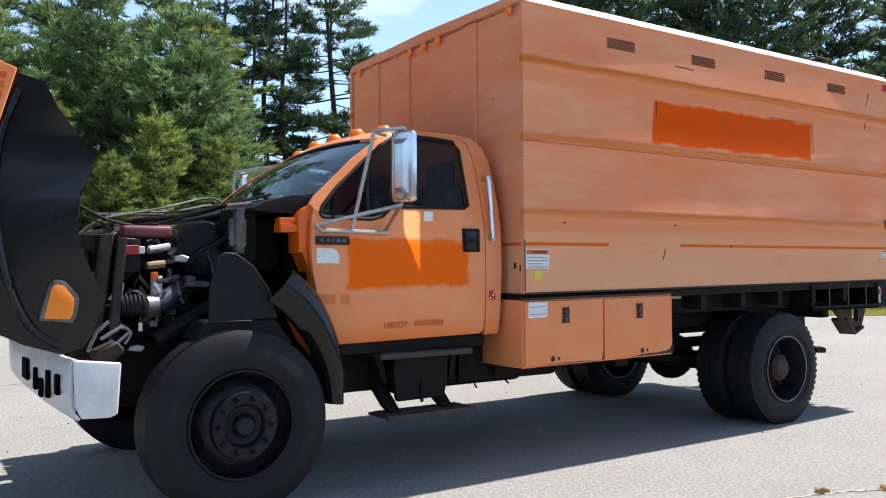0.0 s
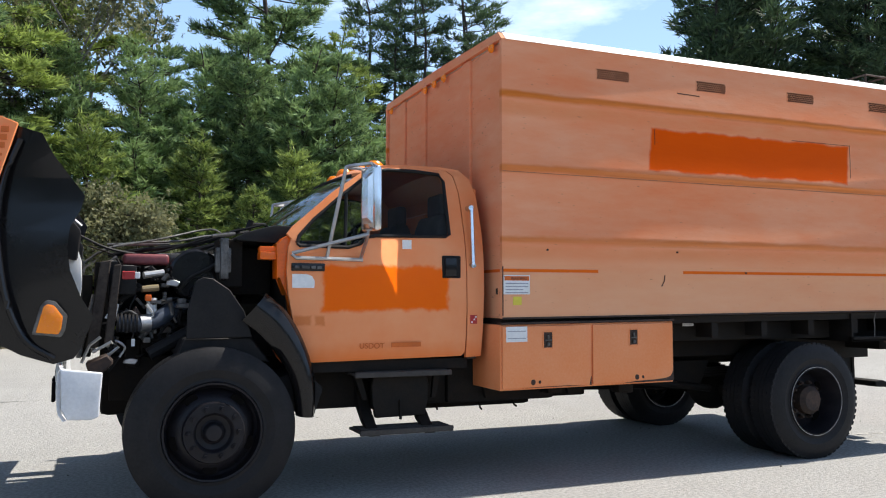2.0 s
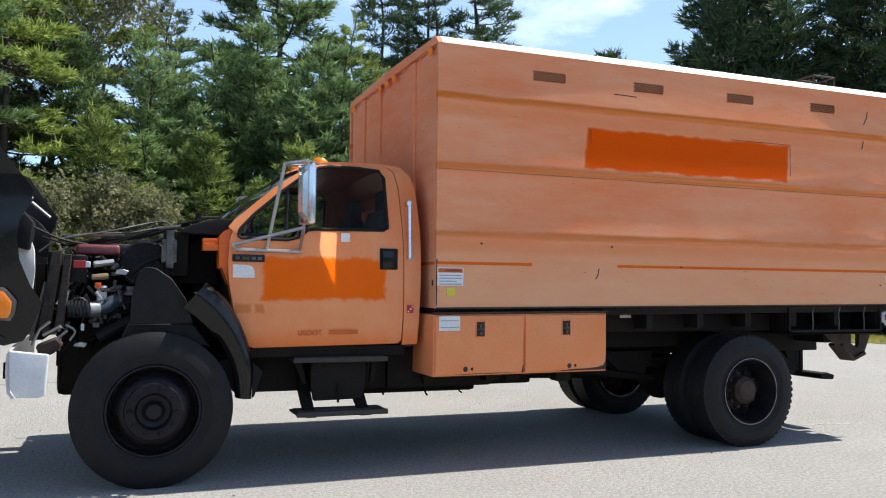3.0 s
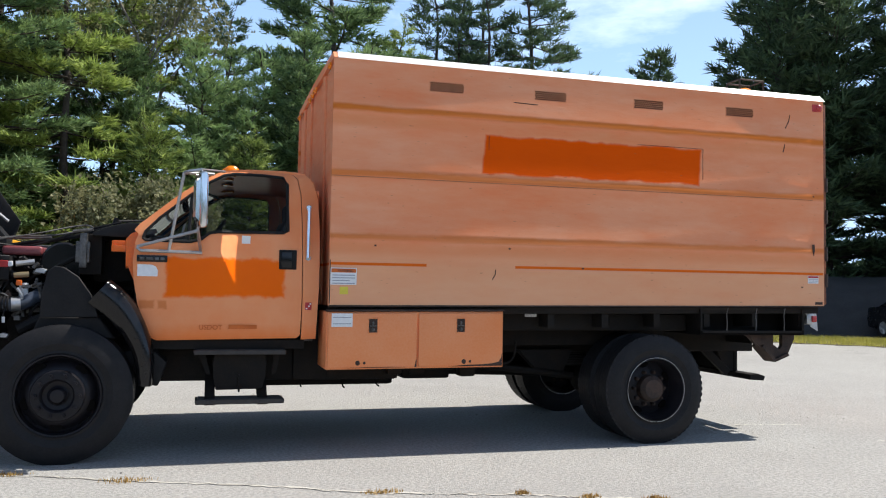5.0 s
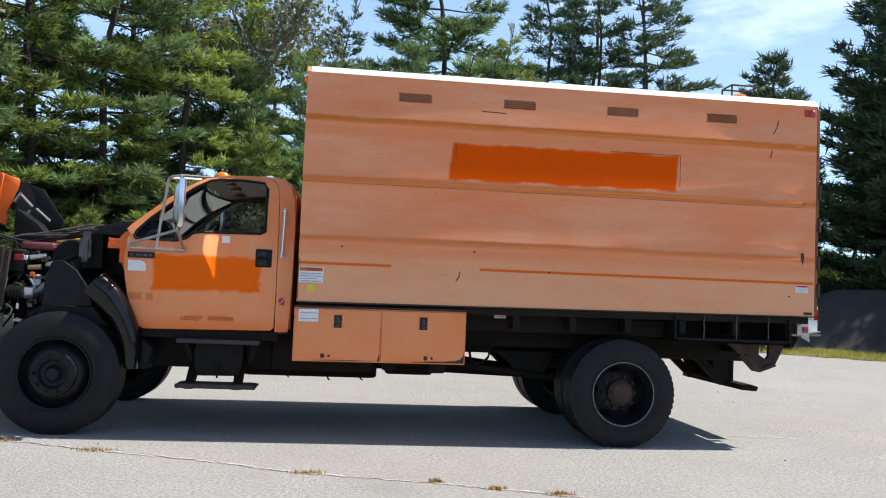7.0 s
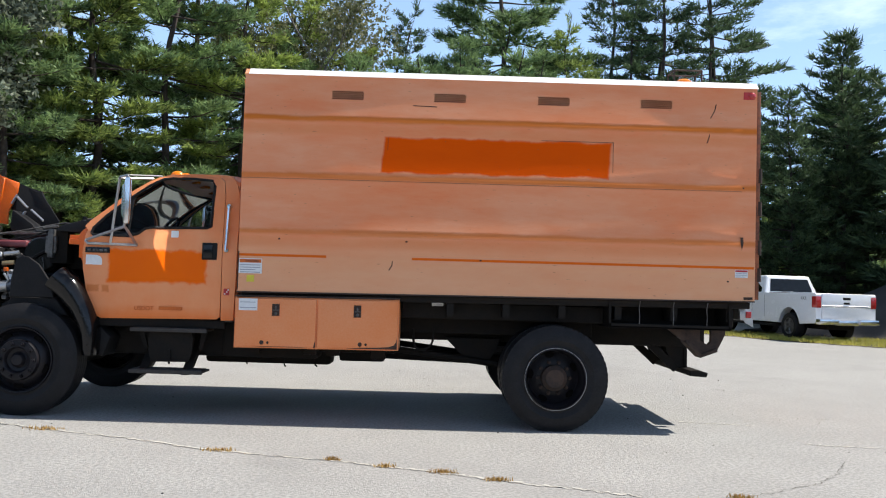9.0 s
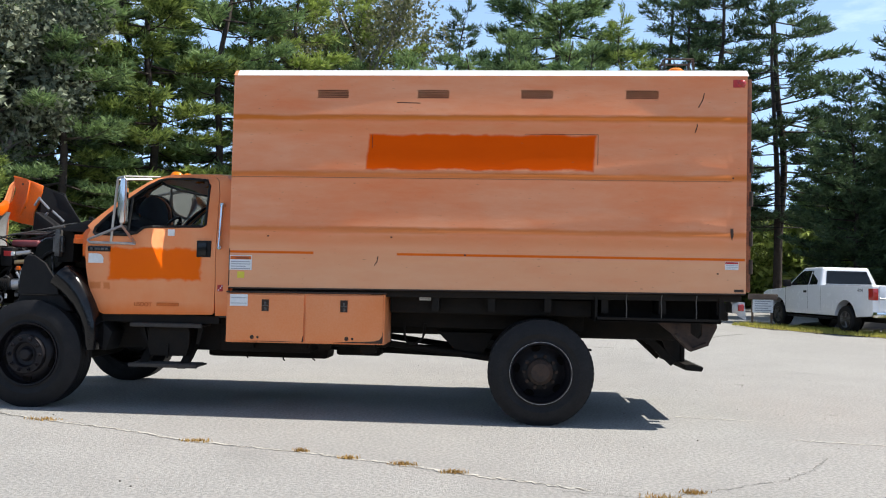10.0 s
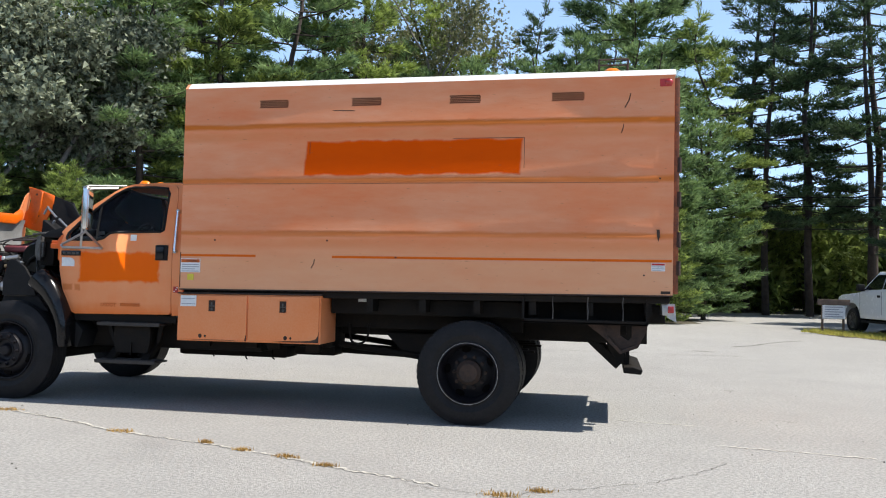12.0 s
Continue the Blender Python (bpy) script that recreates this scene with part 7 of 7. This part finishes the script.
def sedan():
    p = new("car")
    p.empty_display_size = 0.2
    tagged(p, "black sedan parked beyond the grass verge", "car")
    W = 0.9
    prof = arch_profile(-2.25, 2.25, 0.26, [(-2.28, 0.45), (-2.26, 0.68), (-2.05, 0.80), (-1.0, 0.93), (1.55, 0.98), (2.2, 0.94), (2.28, 0.6)], (-1.40, 1.40), 0.37)
    part("body", prism(NB(), prof, -W, W, 0.05, 2), M_CARB, p, "black painted body")
    bm = NB()
    rows = [[(-1.05, -0.86, 0.92), (1.75, -0.86, 0.97), (1.75, 0.86, 0.97), (-1.05, 0.86, 0.92)], [(-0.15, -0.62, 1.42), (0.95, -0.62, 1.42), (0.95, 0.62, 1.42), (-0.15, 0.62, 1.42)]]
    vs = [[bm.verts.new(q) for q in r] for r in rows]
    for i in range(4):
        bm.faces.new((vs[0][i], vs[0][(i + 1) % 4], vs[1][(i + 1) % 4], vs[1][i]))
    bm.faces.new(vs[1])
    bm.faces.new(vs[0][::-1])
    bevel(bm, bm.edges[:], 0.06, 3)
    part("cabin", bm, M_CARB, p)
    for s in (-1, 1):
        bm = NB()
        for q in ([(-0.68, 0.99), (0.25, 1.0), (0.25, 1.36), (-0.12, 1.36)], [(0.32, 1.0), (1.3, 1.02), (0.92, 1.36), (0.32, 1.36)]):
            f = [bm.verts.new((x, s * (0.862 - (z - 0.945) * 0.505), z)) for x, z in q]
            bm.faces.new(f)
        bmesh.ops.solidify(bm, geom=bm.faces[:], thickness=0.012)
        part("side_window", bm, M_DARKGL, p, "dark side windows")
        for wx in (-1.40, 1.40):
            wheel_at(p, wx, s * (W - 0.01), 0.32, 0.2, s, M_ALU)
    bm = NB()
    f = [bm.verts.new(q) for q in ((-1.0, -0.74, 0.955), (-1.0, 0.74, 0.955), (-0.22, 0.55, 1.38), (-0.22, -0.55, 1.38))]
    bm.faces.new(f)
    bmesh.ops.solidify(bm, geom=bm.faces[:], thickness=0.03)
    part("windshield", bm, M_DARKGL, p, "windshield reflecting the sky")
    bm = NB()
    block(bm, -2.27, -2.1, -0.85, -0.45, 0.62, 0.74, 0.03)
    block(bm, -2.27, -2.1, 0.45, 0.85, 0.62, 0.74, 0.03)
    part("headlamp", bm, M_CHROME, p)
    return p


car = sedan()
car.matrix_basis = pose(23.7, 17.4, 0.02, 0, 0, 77.5)

# notice board at the tip of the verge
SX, SY = 14.05, 23.0
sg = thing("notice_board", SX, SY, 0, "low wooden notice board with white sheet", "sign")
for dx in (-0.30, 0.28):
    part("post", block(NB(), SX + dx - 0.03, SX + dx + 0.03, SY, SY + 0.06, -0.05, 0.95, 0.01), M_WOOD, sg)
part("board", block(NB(), SX - 0.45, SX + 0.45, SY - 0.05, SY, 0.86, 1.03, 0.01), M_WOOD, sg)
ns = part("notice_sheet", block(NB(), SX - 0.31, SX + 0.31, SY - 0.03, SY - 0.01, 0.46, 0.855, 0.005, 1), M_LABEL, sg, "white printed notice")
for k in range(5):
    part("print_bar", block(NB(), SX - 0.25, SX + 0.25 - 0.1 * (k % 2), SY - 0.036, SY - 0.029, 0.79 - k * 0.07, 0.815 - k * 0.07), M_INK, ns)

# yellow machine among the trees
ym = thing("machine", -3.3, 22.6, 0, "yellow-orange machine with a flat roof among the trees", "machine")
bm = NB()
block(bm, -4.3, -2.3, 21.9, 23.5, 2.28, 2.42, 0.04)
part("canopy", bm, M_VEHY, ym, "yellow-orange canopy roof")
bm = NB()
for x in (-4.2, -2.45):
    for y in (22.0, 23.35):
        block(bm, x, x + 0.07, y, y + 0.07, 1.2, 2.3, 0.01)
part("canopy_post", bm, M_BLACK, ym)
bm = NB()
block(bm, -4.4, -1.6, 22.0, 23.4, 0.55, 1.25, 0.08)
part("body", bm, M_VEHY, ym)
for x in (-4.0, -2.1):
    for y, s in ((21.95, -1), (23.45, 1)):
        wheel_at(ym, x, y, 0.45, 0.3, s, M_VEHY)

# overhead wires beyond the lot
wr_ = thing("utility_wires", 22, 37.5, 0, "black overhead wires along the road", "wires")
for z, y in ((5.6, 37.5), (5.2, 37.8), (4.1, 37.2)):
    bm = NB()
    tube(bm, arc([(-30, y + 1.5, z + 0.6), (-6, y + 0.7, z + 0.1), (18, y, z), (40, y - 1, z + 0.1), (66, y - 2, z + 0.7)], 8), 0.022, 5)
    part("wire", bm, M_BLACK, wr_)
for x, y in ((-30, 39), (66, 35.5)):
    bm = NB()
    tube(bm, [(x, y, -0.1), (x, y, 8.5)], 0.16, 8)
    block(bm, x - 0.06, x + 0.06, y - 1.0, y + 1.0, 4.5, 6.4, 0.01)
    part("utility_pole", bm, M_WOOD, wr_)

# lamp post at the wood's edge
PX, PY = 2.08, 23.9
lp = thing("lamp_post", PX, PY, 0, "thin grey post with a box lamp and small sign", "post")
part("pole", tube(NB(), [(PX, PY, -0.05), (PX, PY, 3.5)], 0.03, 8), M_ALU, lp)
part("lamp_box", block(NB(), PX - 0.42, PX + 0.12, PY - 0.15, PY + 0.15, 3.45, 3.70, 0.02), M_BROWN, lp, "dull brown lamp box")
part("side_lamp", tube(NB(), [(PX + 0.05, PY, 3.30), (PX + 0.32, PY, 3.28)], 0.07, 8, 0.10), M_ALU, lp)
part("small_sign", block(NB(), PX - 0.09, PX + 0.09, PY - 0.07, PY - 0.05, 2.65, 3.05, 0.005, 1), M_LABEL, lp, "small white sign")
